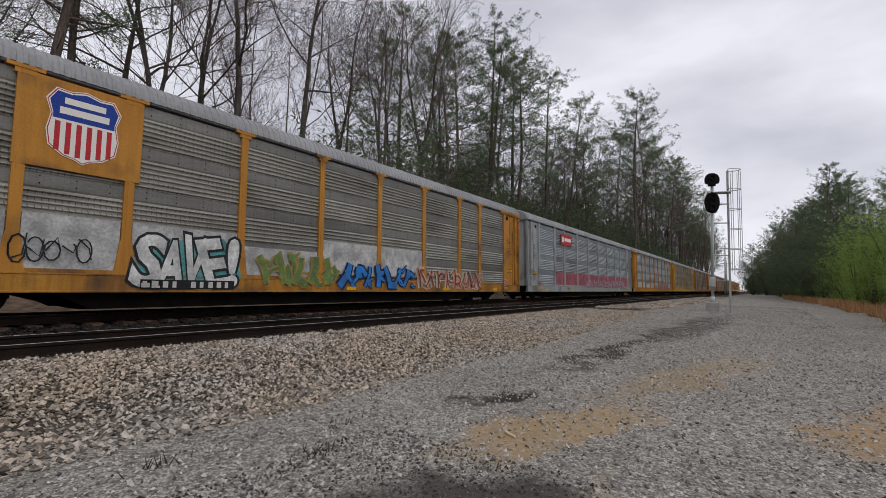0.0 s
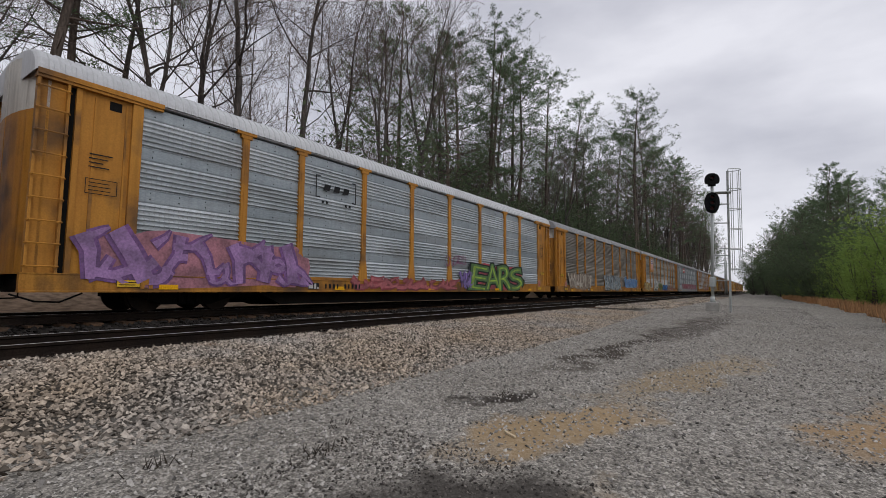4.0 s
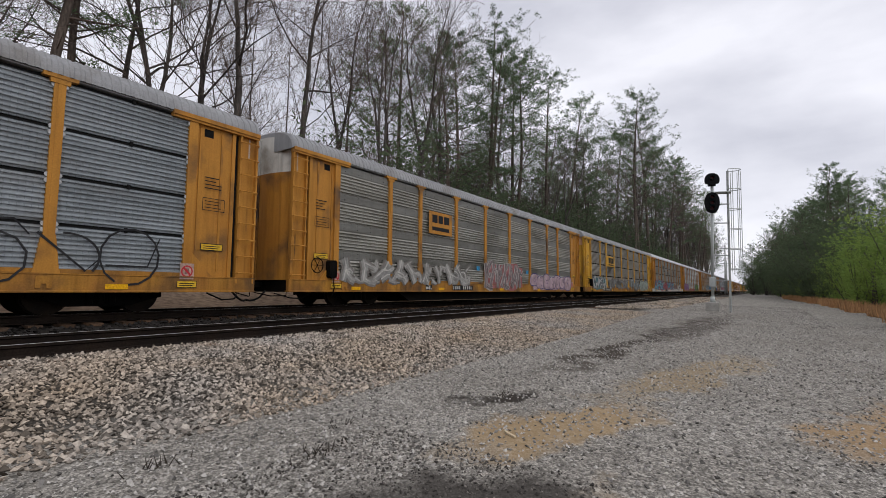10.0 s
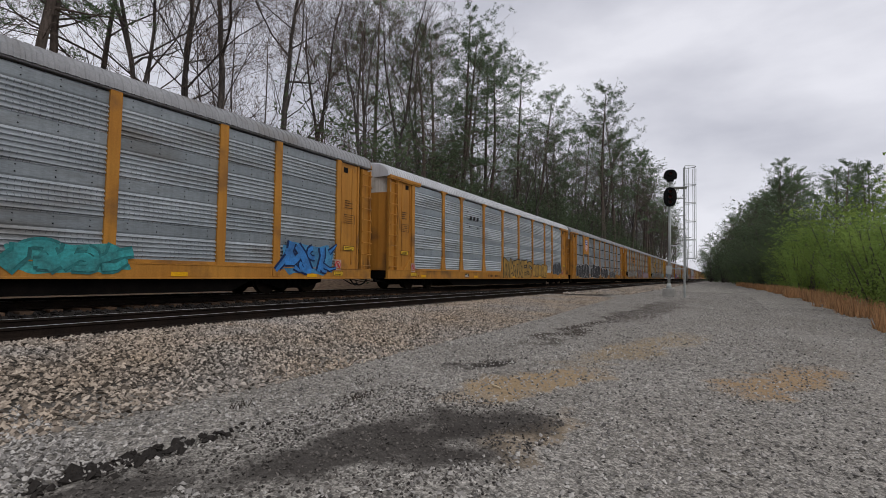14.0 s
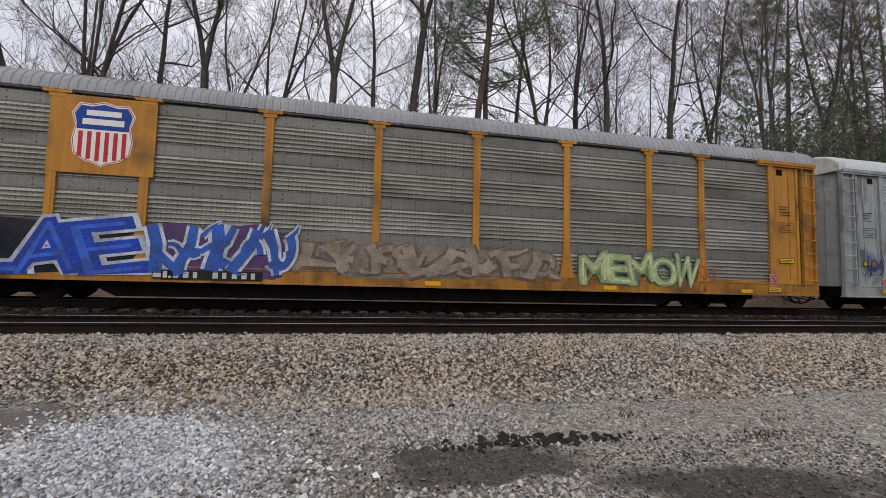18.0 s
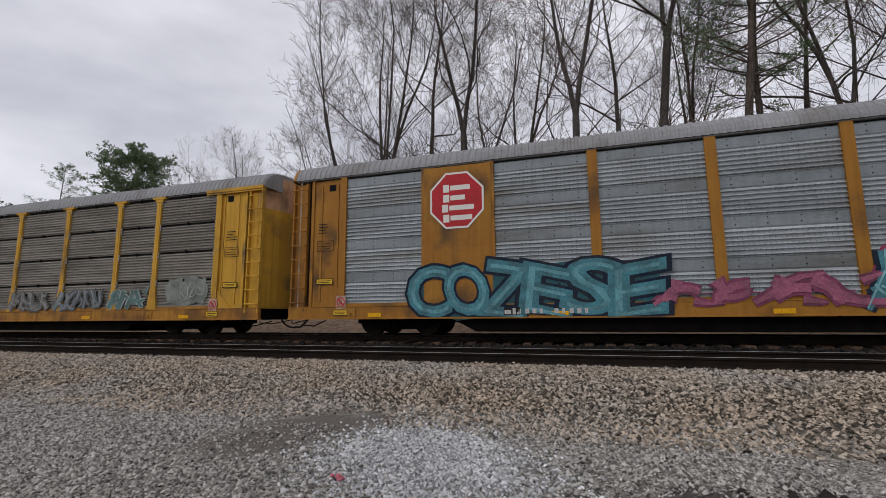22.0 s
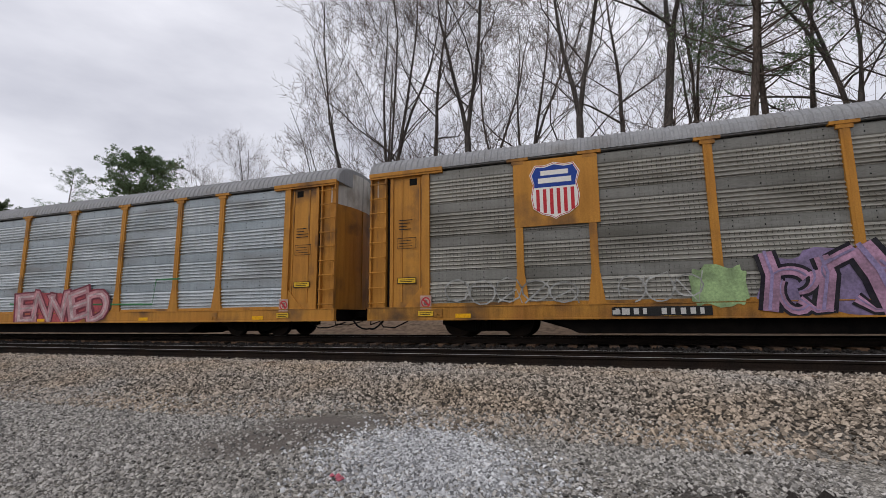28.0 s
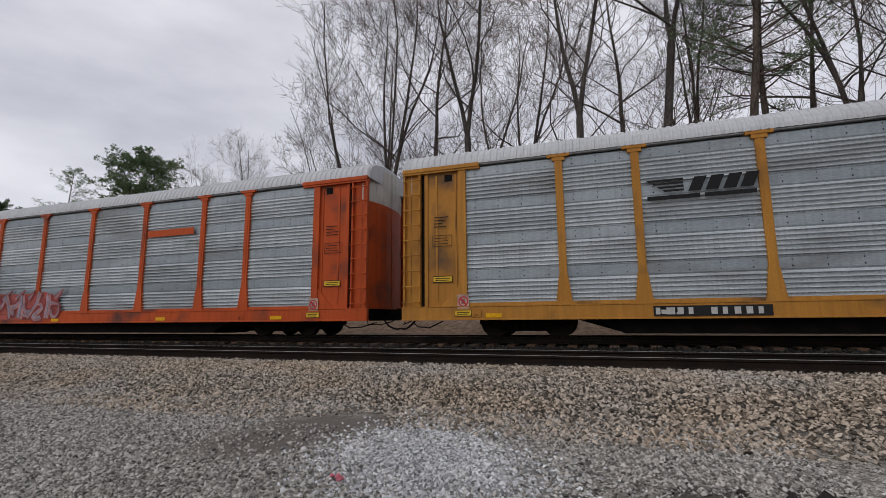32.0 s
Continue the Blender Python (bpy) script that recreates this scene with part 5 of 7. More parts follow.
for k in range(2, 12):
    mats = [(BUFF, ZINC_BROWN), (YELLOW, ZINC_DIRTY), (YELLOW, ZINC), (LEMON, ZINC_BROWN)][k % 4]
    c = build_car(-k, mats[0], mats[1], label="weathered yellow autorack railcar far ahead in the train", detail=False, far_side=False, style="tiers")
    if k < 7:
        graffiti(c, 4, 13, 0.8, 1.7, [(0.5, 0.4, 0.3), (0.4, 0.4, 0.42), (0.5, 0.25, 0.2)][k % 3], (0.2, 0.18, 0.16), None, n=8, seed=20 + k, label="faded spray-painted shapes")

c = build_car(1, YELLOW, ZINC_BROWN, label="yellow autorack railcar with brown-grey panels and pale blue spray paint", sill=SILL)
bubbles(c, 2.0, 7.6, 0.95, 2.15, (0.10, 0.20, 0.38), (0.36, 0.42, 0.48), n=5, seed=31, shine=(0.20, 0.33, 0.50), wide=0.04, label="blue rounded spray paint with pale edges")
graffiti(c, 9.4, 15.4, 0.70, 2.1, (0.30, 0.38, 0.42), (0.50, 0.51, 0.50), (0.16, 0.18, 0.19), n=6, seed=36, shine=(0.12, 0.15, 0.18), label="pale blue and white spray-painted shapes")
scribble(c, 7.7, 9.3, 1.9, 2.5, (0.42, 0.42, 0.42), 37, 0.03, 4)
graffiti(c, 19.4, 25.2, 0.80, 2.0, (0.48, 0.43, 0.36), (0.20, 0.15, 0.12), (0.30, 0.24, 0.19), n=8, seed=32, label="tan spray-painted shapes")
bars(c, 14.4, 0.80, 1.7, 0.2, 10, STENCIL, PLATE, "number_plate")

c = build_car(2, YELLOW, ZINC_BRIGHT, roof=ROOF_NEW, label="yellow autorack railcar with bright zinc panels and green spray paint", sill=SILL)
sign(c, cached("boxed", boxed_sign), 19.45, 3.95, label="black bracket sign")
graffiti(c, 4.3, 10.2, 0.66, 2.0, (0.10, 0.19, 0.07), (0.012, 0.02, 0.015), (0.40, 0.08, 0.10), text="EARS", shine=(0.30, 0.46, 0.07), seed=41, label="green spray-painted letters with black shadow")
graffiti(c, 11.6, 18.6, 0.66, 1.15, (0.42, 0.13, 0.14), (0.28, 0.07, 0.08), None, n=8, seed=42, label="red spray-painted shapes")
graffiti(c, 20.6, 26.8, 0.72, 2.0, (0.34, 0.20, 0.40), (0.2, 0.1, 0.25), (0.40, 0.18, 0.22), n=6, seed=43, label="purple and pink spray-painted shapes")
graffiti(c, 10.1, 11.3, 0.70, 1.6, (0.25, 0.18, 0.42), (0.15, 0.1, 0.26), None, n=2, seed=44, label="violet spray-painted shapes")
scribble(c, 10.8, 12.6, 1.75, 2.3, (0.22, 0.03, 0.12), 45)
bars(c, 19.0, 0.80, 1.7, 0.2, 10, INK)

c = build_car(3, YELLOW, ZINC_DARK, style="hinged", roof=ROOF_NEW, label="yellow autorack railcar with dark hinged panels and red-blue graffiti", sill=CREAM)
sign(c, cached("dark_stripes", lambda: banner_sign(ZINC_DARK, INK, [(-0.45, 0.0, 0.35, 0.42), (-0.40, 0.0, 0.2, 0.27), (-0.34, 0.0, 0.05, 0.12), (0.05, 0.35, 0.05, 0.42), (0.0, 0.42, -0.18, -0.06), (0.0, 0.45, -0.42, -0.30)], 2.3, 1.0)), 19.45, 3.75, label="black striped sign")
graffiti(c, 19.45, 26.4, 0.70, 2.15, CYAN, (0.16, 0.015, 0.03), (0.46, 0.12, 0.12), n=5, seed=51, shine=(0.45, 0.5, 0.5), label="blue and red spray-painted shapes")
graffiti(c, 10.6, 17.2, 0.80, 1.95, (0.06, 0.36, 0.50), (0.16, 0.03, 0.05), (0.46, 0.14, 0.13), n=6, seed=52, shine=(0.4, 0.48, 0.5), label="blue and red spray-painted shapes")
graffiti(c, 17.0, 19.8, 0.75, 1.8, (0.44, 0.12, 0.13), DRED, (0.44, 0.14, 0.13), n=2, seed=53, label="red spray-painted shapes")
graffiti(c, 3.2, 6.0, 0.75, 1.7, W_, K_, None, n=3, seed=54, label="black and white spray-painted shapes")
graffiti(c, 6.4, 9.8, 0.9, 1.6, (0.27, 0.17, 0.16), (0.15, 0.08, 0.08), None, n=4, seed=55, label="faded red spray-painted shapes")
bars(c, 17.4, 0.80, 1.9, 0.2, 10, STENCIL, PLATE, "number_plate")

c = build_car(4, LEMON, ZINC_BROWN, style="hinged", ends=BLEACHED, label="bright yellow autorack railcar with brown hinged panels and a yellow sign", sill=SILL)
CSIGN = cached("yellow_banner", lambda: banner_sign(LEMON, INK, [(-0.32, -0.12, -0.2, 0.34), (-0.09, 0.10, -0.2, 0.34), (0.13, 0.34, -0.2, 0.34), (-0.34, 0.34, -0.40, -0.29)], 2.62, 0.93))
sign(c, CSIGN, 19.45, 3.35, label="yellow sign board with black marks")
graffiti(c, 21.2, 25.5, 0.75, 1.85, (0.42, 0.43, 0.42), (0.05, 0.055, 0.06), (0.10, 0.22, 0.24), n=5, seed=61, shine=(0.55, 0.56, 0.55), label="grey and white spray-painted shapes")
graffiti(c, 12.6, 20.2, 0.8, 1.75, (0.25, 0.245, 0.235), (0.15, 0.14, 0.13), None, n=8, seed=62, shine=(0.34, 0.34, 0.33), label="faint grey spray-painted shapes")
graffiti(c, 6.8, 11.3, 0.72, 1.9, (0.30, 0.33, 0.34), (0.13, 0.15, 0.16), None, n=5, seed=63, shine=(0.5, 0.52, 0.52), label="grey and white spray-painted shapes")
bubbles(c, 2.1, 6.5, 0.70, 1.85, (0.30, 0.34, 0.30), (0.07, 0.09, 0.08), n=5, seed=64, wide=0.04, shine=(0.45, 0.48, 0.45), label="pale green rounded spray paint")
bars(c, 21.5, 0.80, 1.8, 0.2, 10, STENCIL, PLATE, "number_plate")

c = build_car(5, YELLOW, ZINC_DIRTY, label="yellow autorack railcar with dirty panels, pink and black graffiti", sill=SILL)
sign(c, cached("orange_banner", lambda: banner_sign(YELLOW, INK, [(-0.36, -0.14, 0.0, 0.36), (-0.10, 0.10, 0.0, 0.36), (0.14, 0.38, 0.0, 0.36), (-0.36, 0.38, -0.35, -0.18)], 1.8, 0.95)), 19.45, 3.55, label="orange sign board with black marks")
bubbles(c, 2.0, 9.2, 0.72, 1.75, (0.46, 0.33, 0.36), (0.04, 0.04, 0.16), n=6, seed=71, shine=W_, wide=0.05, label="pink rounded spray paint with blue edges")
graffiti(c, 10.5, 15.3, 0.70, 2.15, (0.16, 0.14, 0.14), (0.48, 0.44, 0.42), (0.36, 0.13, 0.13), n=6, seed=72, shine=(0.5, 0.36, 0.36), label="black and red spray-painted shapes")
graffiti(c, 17.0, 25.6, 0.85, 1.8, (0.36, 0.35, 0.33), (0.22, 0.20, 0.18), None, n=8, seed=73, shine=(0.52, 0.5, 0.46), label="pale grey spray-painted shapes")
for d in (10.0, 11.0, 15.0, 15.9):
    part("paint_square", flat("paint_square", [(rect(-0.15, 0.15, -0.10, 0.10), 0)], [paint(0.05, 0.30, 0.55)]), c, pose(HALF - d, FACE, 1.75))
bars(c, 17.5, 0.80, 1.7, 0.2, 10, STENCIL, PLATE, "number_plate")

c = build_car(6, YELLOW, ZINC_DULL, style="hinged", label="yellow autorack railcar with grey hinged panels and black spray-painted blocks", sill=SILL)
sign_board(c, 20.73, 23.07, 3.1, 4.86, YELLOW)
sign(c, cached("shield", shield_sign), 21.9, 4.0, label="small blue and red shield").scale = (1.0, 1, 1.0)
scribble(c, 2.2, 8.4, 0.75, 2.0, K_, 81, 0.05, 5)
bubbles(c, 11.2, 14.7, 0.66, 1.85, (0.015, 0.015, 0.018), (0.55, 0.55, 0.55), n=4, seed=82, label="black rounded spray paint with white edges")
bubbles(c, 15.5, 19.9, 0.66, 2.2, (0.015, 0.015, 0.018), (0.55, 0.55, 0.55), n=4, seed=84, label="black rounded spray paint with white edges")
bubbles(c, 6.4, 9.6, 0.68, 1.55, (0.06, 0.06, 0.065), (0.4, 0.4, 0.4), n=4, seed=85, label="grey-black rounded spray paint")
bubbles(c, 21.0, 25.9, 0.66, 2.15, (0.015, 0.015, 0.018), (0.55, 0.55, 0.55), n=6, seed=83, wide=0.06, label="large black rounded spray paint with white edges")
bars(c, 16.8, 0.80, 1.7, 0.2, 10, INK)

c = build_car(7, YELLOW, ZINC_BRIGHT, roof=ROOF_NEW, label="yellow autorack railcar with bright zinc panels and yellow spray-painted letters", sill=YELLOW)
sign(c, cached("boxed", boxed_sign), 19.45, 3.95, label="black bracket sign")
graffiti(c, 9.8, 15.0, 0.68, 1.85, (0.40, 0.24, 0.06), K_, (0.46, 0.29, 0.08), text="RATKES", seed=91, label="yellow spray-painted letters with black edges")
bubbles(c, 6.1, 9.3, 0.72, 1.70, (0.44, 0.26, 0.06), K_, n=4, seed=92, wide=0.045, label="yellow rounded spray paint with black edges")
bubbles(c, 2.2, 4.3, 1.0, 1.9, (0.05, 0.055, 0.065), (0.30, 0.32, 0.34), n=3, seed=93, wide=0.035, label="dark grey rounded spray paint")
bars(c, 16.6, 0.80, 1.7, 0.17, 9, INK)

c = build_car(8, YELLOW, ZINC, post="plain", top=YELLOW, ends=YELLOW, label="plain yellow autorack railcar with zinc panels and a black bracket sign")
sign(c, cached("boxed", boxed_sign), 19.45, 3.75, label="black bracket sign")
graffiti(c, 1.75, 4.2, 0.75, 1.8, (0.05, 0.22, 0.55), (0.01, 0.03, 0.10), (0.08, 0.28, 0.5), n=2, seed=101, label="blue spray-painted shapes")
graffiti(c, 8.8, 11.2, 0.72, 1.4, (0.05, 0.33, 0.33), (0.03, 0.2, 0.2), (0.06, 0.34, 0.33), n=2, seed=102, label="teal spray-painted block")
scribble(c, 22.8, 25.4, 1.05, 1.7, (0.5, 0.5, 0.5), 103)
scribble(c, 20.9, 22.6, 1.2, 1.7, (0.10, 0.10, 0.12), 104)
bars(c, 17.0, 0.80, 1.7, 0.17, 9, INK)

RED_TIER = galvanised("red_painted_panels", (0.40, 0.075, 0.09), (0.33, 0.06, 0.075), (0.25, 0.06, 0.07), 0.15)
c = build_car(9, GREY, ZINC_BRIGHT, post="tee", roof=ROOF_NEW, ends=GREY, top=WHITE, label="grey autorack railcar with red stripes and green graffiti", sill=GREY)
for i, (d, w) in enumerate(BAYS):
    for z0 in (1.02, 1.99):
        def bands():
            s = Shape()
            for k in range(5):
                a = z0 + 0.012 + k * 0.132
                s.sweep([(-1.475, a + 0.016), (-1.533, a + 0.034), (-1.537, a + 0.056), (-1.525, a + 0.077), (-1.480, a + 0.124)], -w / 2 + 0.13, w / 2 - 0.13, 0, flip=True)
            return s.mesh("red_band", RED_TIER)
        part("red_band", cached(("red_band", round(w, 2), z0), bands), c, pose(HALF - d, -0.002, 0))
sign(c, cached("red_banner", lambda: None), 19.45, 4.40, label="red banner sign with white marks").scale = (1.13, 1, 1.1)
graffiti(c, 10.5, 16.5, 0.62, 2.15, (0.44, 0.46, 0.44), (0.012, 0.016, 0.014), (0.02, 0.12, 0.045), n=5, seed=111, shine=(0.60, 0.62, 0.60), label="white and black spray-painted shapes on a green cloud")
scribble(c, 25.95, 26.75, 1.40, 1.95, (0.02, 0.03, 0.16), 113, 0.05, 3)
scribble(c, 25.9, 27.0, 1.3, 2.3, (0.05, 0.06, 0.30), 112, 0.03, 3)
bars(c, 15.9, 0.80, 2.1, 0.2, 10, STENCIL, PLATE, "number_plate")

c = build_car(10, YELLOW, ZINC_DIRTY, label="yellow autorack railcar with dirty panels, shield sign, blue spray paint", sill=SILL)
sign_board(c, 20.73, 23.07, 3.05, 4.86, YELLOW)
sign(c, cached("shield", shield_sign), 21.9, 3.98, label="blue shield with red and white stripes").scale = (1.22, 1, 1.22)
graffiti(c, 21.0, 26.0, 0.72, 1.98, (0.02, 0.06, 0.42), (0.50, 0.54, 0.60), (0.01, 0.01, 0.02), text="DLAE", shine=(0.05, 0.13, 0.55), seed=121, label="blue spray-painted letters edged in white")
graffiti(c, 17.2, 20.7, 0.72, 2.05, (0.04, 0.11, 0.42), (0.55, 0.58, 0.64), (0.10, 0.05, 0.15), n=4, seed=122, label="blue spray-painted shapes edged in white")
graffiti(c, 9.6, 17.2, 0.85, 1.75, (0.33, 0.26, 0.20), (0.18, 0.13, 0.10), (0.25, 0.20, 0.16), n=7, seed=123, label="faded brown spray-painted shapes")
graffiti(c, 4.6, 8.8, 0.80, 1.75, (0.40, 0.46, 0.22), (0.10, 0.16, 0.10), None, text="MEMOW", seed=124, shine=(0.52, 0.58, 0.30), label="pale green spray-painted letters")
scribble(c, 3.9, 4.6, 0.85, 1.5, (0.45, 0.12, 0.04), 125, 0.06, 2)
bars(c, 19.2, 0.80, 2.2, 0.2, 10, STENCIL, PLATE, "number_plate")

c = build_car(11, CREAM, ZINC, post="flared", roof=ROOF, top=WHITE, ends=YELLOW, label="off-white autorack railcar with zinc panels and red spray paint", sill=CREAM)
arches(c, [(23.9, 1.0, K_), (20.9, 0.78, (0.42, 0.045, 0.03)), (18.8, 1.0, (0.42, 0.045, 0.03)), (16.7, 0.85, (0.03, 0.02, 0.05))])
bubbles(c, 21.8, 22.7, 0.98, 1.65, (0.36, 0.04, 0.03), (0.5, 0.5, 0.5), n=1, seed=131, wide=0.04, label="round red spray paint with a white edge")
graffiti(c, 24.4, 26.2, 0.9, 1.6, (0.02, 0.02, 0.025), (0.5, 0.5, 0.5), (0.12, 0.30, 0.05), n=2, seed=132, label="black and green spray-painted arrow")
graffiti(c, 9.0, 15.2, 0.66, 2.05, (0.40, 0.38, 0.31), (0.10, 0.09, 0.08), (0.36, 0.13, 0.10), n=5, seed=133, label="beige spray-painted shapes on a red cloud")
graffiti(c, 3.9, 9.9, 0.72, 1.95, (0.42, 0.24, 0.31), (0.16, 0.07, 0.11), (0.34, 0.20, 0.24), n=5, seed=134, label="pink spray-painted shapes")
graffiti(c, 2.6, 5.0, 1.85, 3.1, W_, (0.015, 0.03, 0.05), (0.02, 0.03, 0.05), n=3, seed=135, label="black and white spray-painted shapes")
scribble(c, 2.0, 4.3, 2.4, 3.1, K_, 136, 0.035, 4)
scribble(c, 0.6, 1.5, 1.1, 2.0, (0.12, 0.11, 0.12), 137, 0.05, 3)
for d in (9.9, 14.2):
    s = Shape().disc((0, 0), 0.27, -0.004, 0, 18)
    part("painted_disc", s.mesh("painted_disc", paint(0.31, 0.33, 0.33)), c, pose(HALF - d, -1.538, 3.6))
bars(c, 17.9, 0.80, 2.6, 0.24, 9, STENCIL, PLATE, "number_plate")
for d in (6.6, 10.4, 15.4, 25.3):
    bars(c, d, 0.80, 1.3, 0.14, 7, INK, STENCIL, "data_panel")

c = build_car(12, BUFF, ZINC, post="plain", roof=ROOF, top=YELLOW, ends=CREAM, leaf_mat=CREAM, label="brown-yellow autorack railcar with red octagon signs and teal paint")
for i in (1, 7):
    d, w = BAYS[i]
    d, w = HALF - (HALF - d) / ALONG, w / ALONG
    sign_board(c, d - w / 2 - 0.05, d + w / 2 + 0.05, 1.0, 4.9, BUFF)
    sign(c, cached("octagon", octagon_sign), d, 3.9, label="red octagon sign with white marks").scale = (1.15, 1, 1.15)
graffiti(c, 5.6, 12.2, 0.62, 2.2, (0.08, 0.25, 0.30), (0.01, 0.02, 0.04), (0.30, 0.05, 0.11), n=5, seed=141, shine=(0.25, 0.5, 0.55), label="teal spray-painted shapes on a crimson cloud")
graffiti(c, 16.5, 23.4, 0.62, 2.05, (0.075, 0.235, 0.28), (0.008, 0.016, 0.035), (0.03, 0.11, 0.13), text="COZESE", seed=142, shine=(0.14, 0.34, 0.38), label="teal spray-painted letters with dark edges")
graffiti(c, 2.8, 5.8, 0.8, 1.75, (0.38, 0.10, 0.18), (0.2, 0.04, 0.1), None, n=3, seed=143, label="crimson spray-painted shapes")
graffiti(c, 12.0, 16.6, 0.8, 1.55, (0.38, 0.12, 0.19), (0.24, 0.06, 0.12), None, n=3, seed=144, label="crimson spray-painted shapes")
scribble(c, 0.6, 1.9, 2.3, 2.9, (0.52, 0.5, 0.46), 145, 0.04, 3)
bars(c, 19.2, 0.80, 1.9, 0.17, 10, STENCIL)

c = build_car(13, LEMON, ZINC_BROWN, style="hinged", ends=BLEACHED, label="bright yellow autorack railcar with brown hinged panels and a yellow sign", sill=SILL)
sign(c, CSIGN, 19.45, 3.38, label="yellow sign board with black marks")
graffiti(c, 9.8, 12.2, 0.95, 1.75, (0.25, 0.245, 0.23), (0.14, 0.135, 0.125), None, n=3, seed=151, shine=(0.33, 0.33, 0.315), label="grey spray-painted shapes")
graffiti(c, 6.9, 9.4, 0.95, 1.75, (0.23, 0.255, 0.265), (0.13, 0.14, 0.145), None, n=4, seed=152, shine=(0.34, 0.36, 0.37), label="grey-blue spray-painted shapes")
graffiti(c, 4.6, 6.4, 0.95, 1.75, (0.12, 0.20, 0.19), (0.34, 0.40, 0.38), None, n=3, seed=153, label="dark green spray-painted shapes")
part("paint_cloud", flat("paint_cloud", cloud_polys(random.Random(4), 1.9, 1.0), [paint(0.24, 0.26, 0.23)]), c, pose(HALF - 3.2, -1.537, 1.6))
scribble(c, 1.9, 3.0, 1.3, 1.9, (0.45, 0.46, 0.45), 154, 0.03, 3)
graffiti(c, 13.4, 16.6, 1.0, 1.7, (0.24, 0.23, 0.21), (0.16, 0.15, 0.13), None, n=4, seed=155, label="faint grey spray-painted shapes")
bars(c, 20.9, 0.80, 2.1, 0.2, 10, STENCIL, PLATE, "number_plate")
part("plate", flat("plate", [(rect(-0.25, 0.25, -0.18, 0.18), 0)], [PLATE]), c, pose(HALF - 17.6, -1.603, 0.82))
lettering("letter", part("stencil_plate", flat("stencil_plate", [(rect(-0.22, 0.22, -0.15, 0.15), 0)], [PLATE]), c, pose(HALF - 17.6, -1.607, 0.82)), -0.003, "R1", 0.36, 0.24, 0.01, STENCIL)

c = build_car(14, ORANGE, ZINC_BRIGHT, roof=ROOF_NEW, label="orange autorack railcar with bright zinc panels and blue spray paint", sill=ORANGE)
sign(c, cached("orange_bar", lambda: flat("orange_bar", [(rect(-1.1, 1.1, -0.12, 0.12), 0)], [ORANGE])), 16.5, 4.1, label="narrow orange sign")
graffiti(c, 4.4, 9.2, 0.62, 2.2, (0.03, 0.08, 0.42), (0.012, 0.012, 0.03), (0.42, 0.05, 0.14), text="SAME", seed=161, shine=(0.16, 0.24, 0.58), label="blue and white spray-painted letters with black edges")
bubbles(c, 9.6, 13.5, 0.75, 1.75, (0.34, 0.10, 0.16), (0.02, 0.02, 0.04), n=5, seed=162, shine=(0.5, 0.4, 0.42), label="crimson rounded spray paint with black edges")
graffiti(c, 13.6, 15.1, 1.0, 1.6, (0.07, 0.30, 0.34), (0.04, 0.2, 0.24), (0.08, 0.32, 0.36), n=2, seed=163, label="teal spray-painted block")
bars(c, 20.8, 0.80, 1.8, 0.17, 10, INK)

c = build_car(15, YELLOW, ZINC_DIRTY, label="yellow autorack railcar with dirty panels, shield sign, violet spray paint", sill=SILL)
sign_board(c, 20.73, 23.07, 3.05, 4.86, YELLOW)
sign(c, cached("shield", shield_sign), 21.9, 3.98, label="blue shield with red and white stripes").scale = (1.22, 1, 1.22)
part("paint_cloud", flat("paint_cloud", cloud_polys(random.Random(9), 1.25, 1.0), [paint(0.30, 0.42, 0.20)]), c, pose(HALF - 17.9, FACE, 1.35))
graffiti(c, 9.6, 17.2, 0.64, 2.15, (0.46, 0.26, 0.38), (0.015, 0.012, 0.02), (0.25, 0.19, 0.33), n=6, seed=171, shine=(0.30, 0.24, 0.42), label="pink and violet spray-painted shapes with black edges")
graffiti(c, 2.2, 9.0, 0.70, 2.1, (0.14, 0.27, 0.42), (0.02, 0.04, 0.10), (0.10, 0.16, 0.30), n=5, seed=172, shine=(0.35, 0.48, 0.58), label="blue spray-painted shapes")
scribble(c, 18.4, 20.4, 1.0, 1.75, (0.42, 0.42, 0.40), 173, 0.04, 3)
scribble(c, 21.4, 25.2, 1.0, 1.75, (0.40, 0.40, 0.38), 174, 0.045, 5)
bars(c, 19.4, 0.80, 2.1, 0.2, 10, STENCIL, PLATE, "number_plate")

c = build_car(16, YELLOW, ZINC_BRIGHT, label="yellow autorack railcar with zinc panels, pink and green graffiti", sill=YELLOW)
sign(c, cached("boxed", boxed_sign), 19.45, 3.9, label="black bracket sign")
graffiti(c, 9.7, 15.0, 0.66, 1.85, (0.52, 0.26, 0.28), (0.20, 0.04, 0.06), (0.44, 0.09, 0.10), text="ENVED", seed=181, shine=(0.56, 0.42, 0.42), label="pink and red spray-painted letters")
graffiti(c, 18.7, 23.3, 0.66, 1.95, (0.27, 0.40, 0.15), (0.02, 0.03, 0.10), (0.08, 0.20, 0.50), n=4, seed=185, shine=(0.12, 0.26, 0.55), label="green and blue spray-painted shapes")
part("painted_line", strokes_mesh("painted_line", [([(-4.5, -0.2), (-2.5, -0.35), (0.0, -0.3), (3.4, -0.35), (3.5, 0.5), (4.6, 0.5)], 0.06, 1.0)], paint(0.05, 0.22, 0.08), 0), c, pose(HALF - 11.0, FACE, 1.6))
bars(c, 18.6, 0.80, 1.8, 0.17, 10, STENCIL, PLATE, "number_plate")

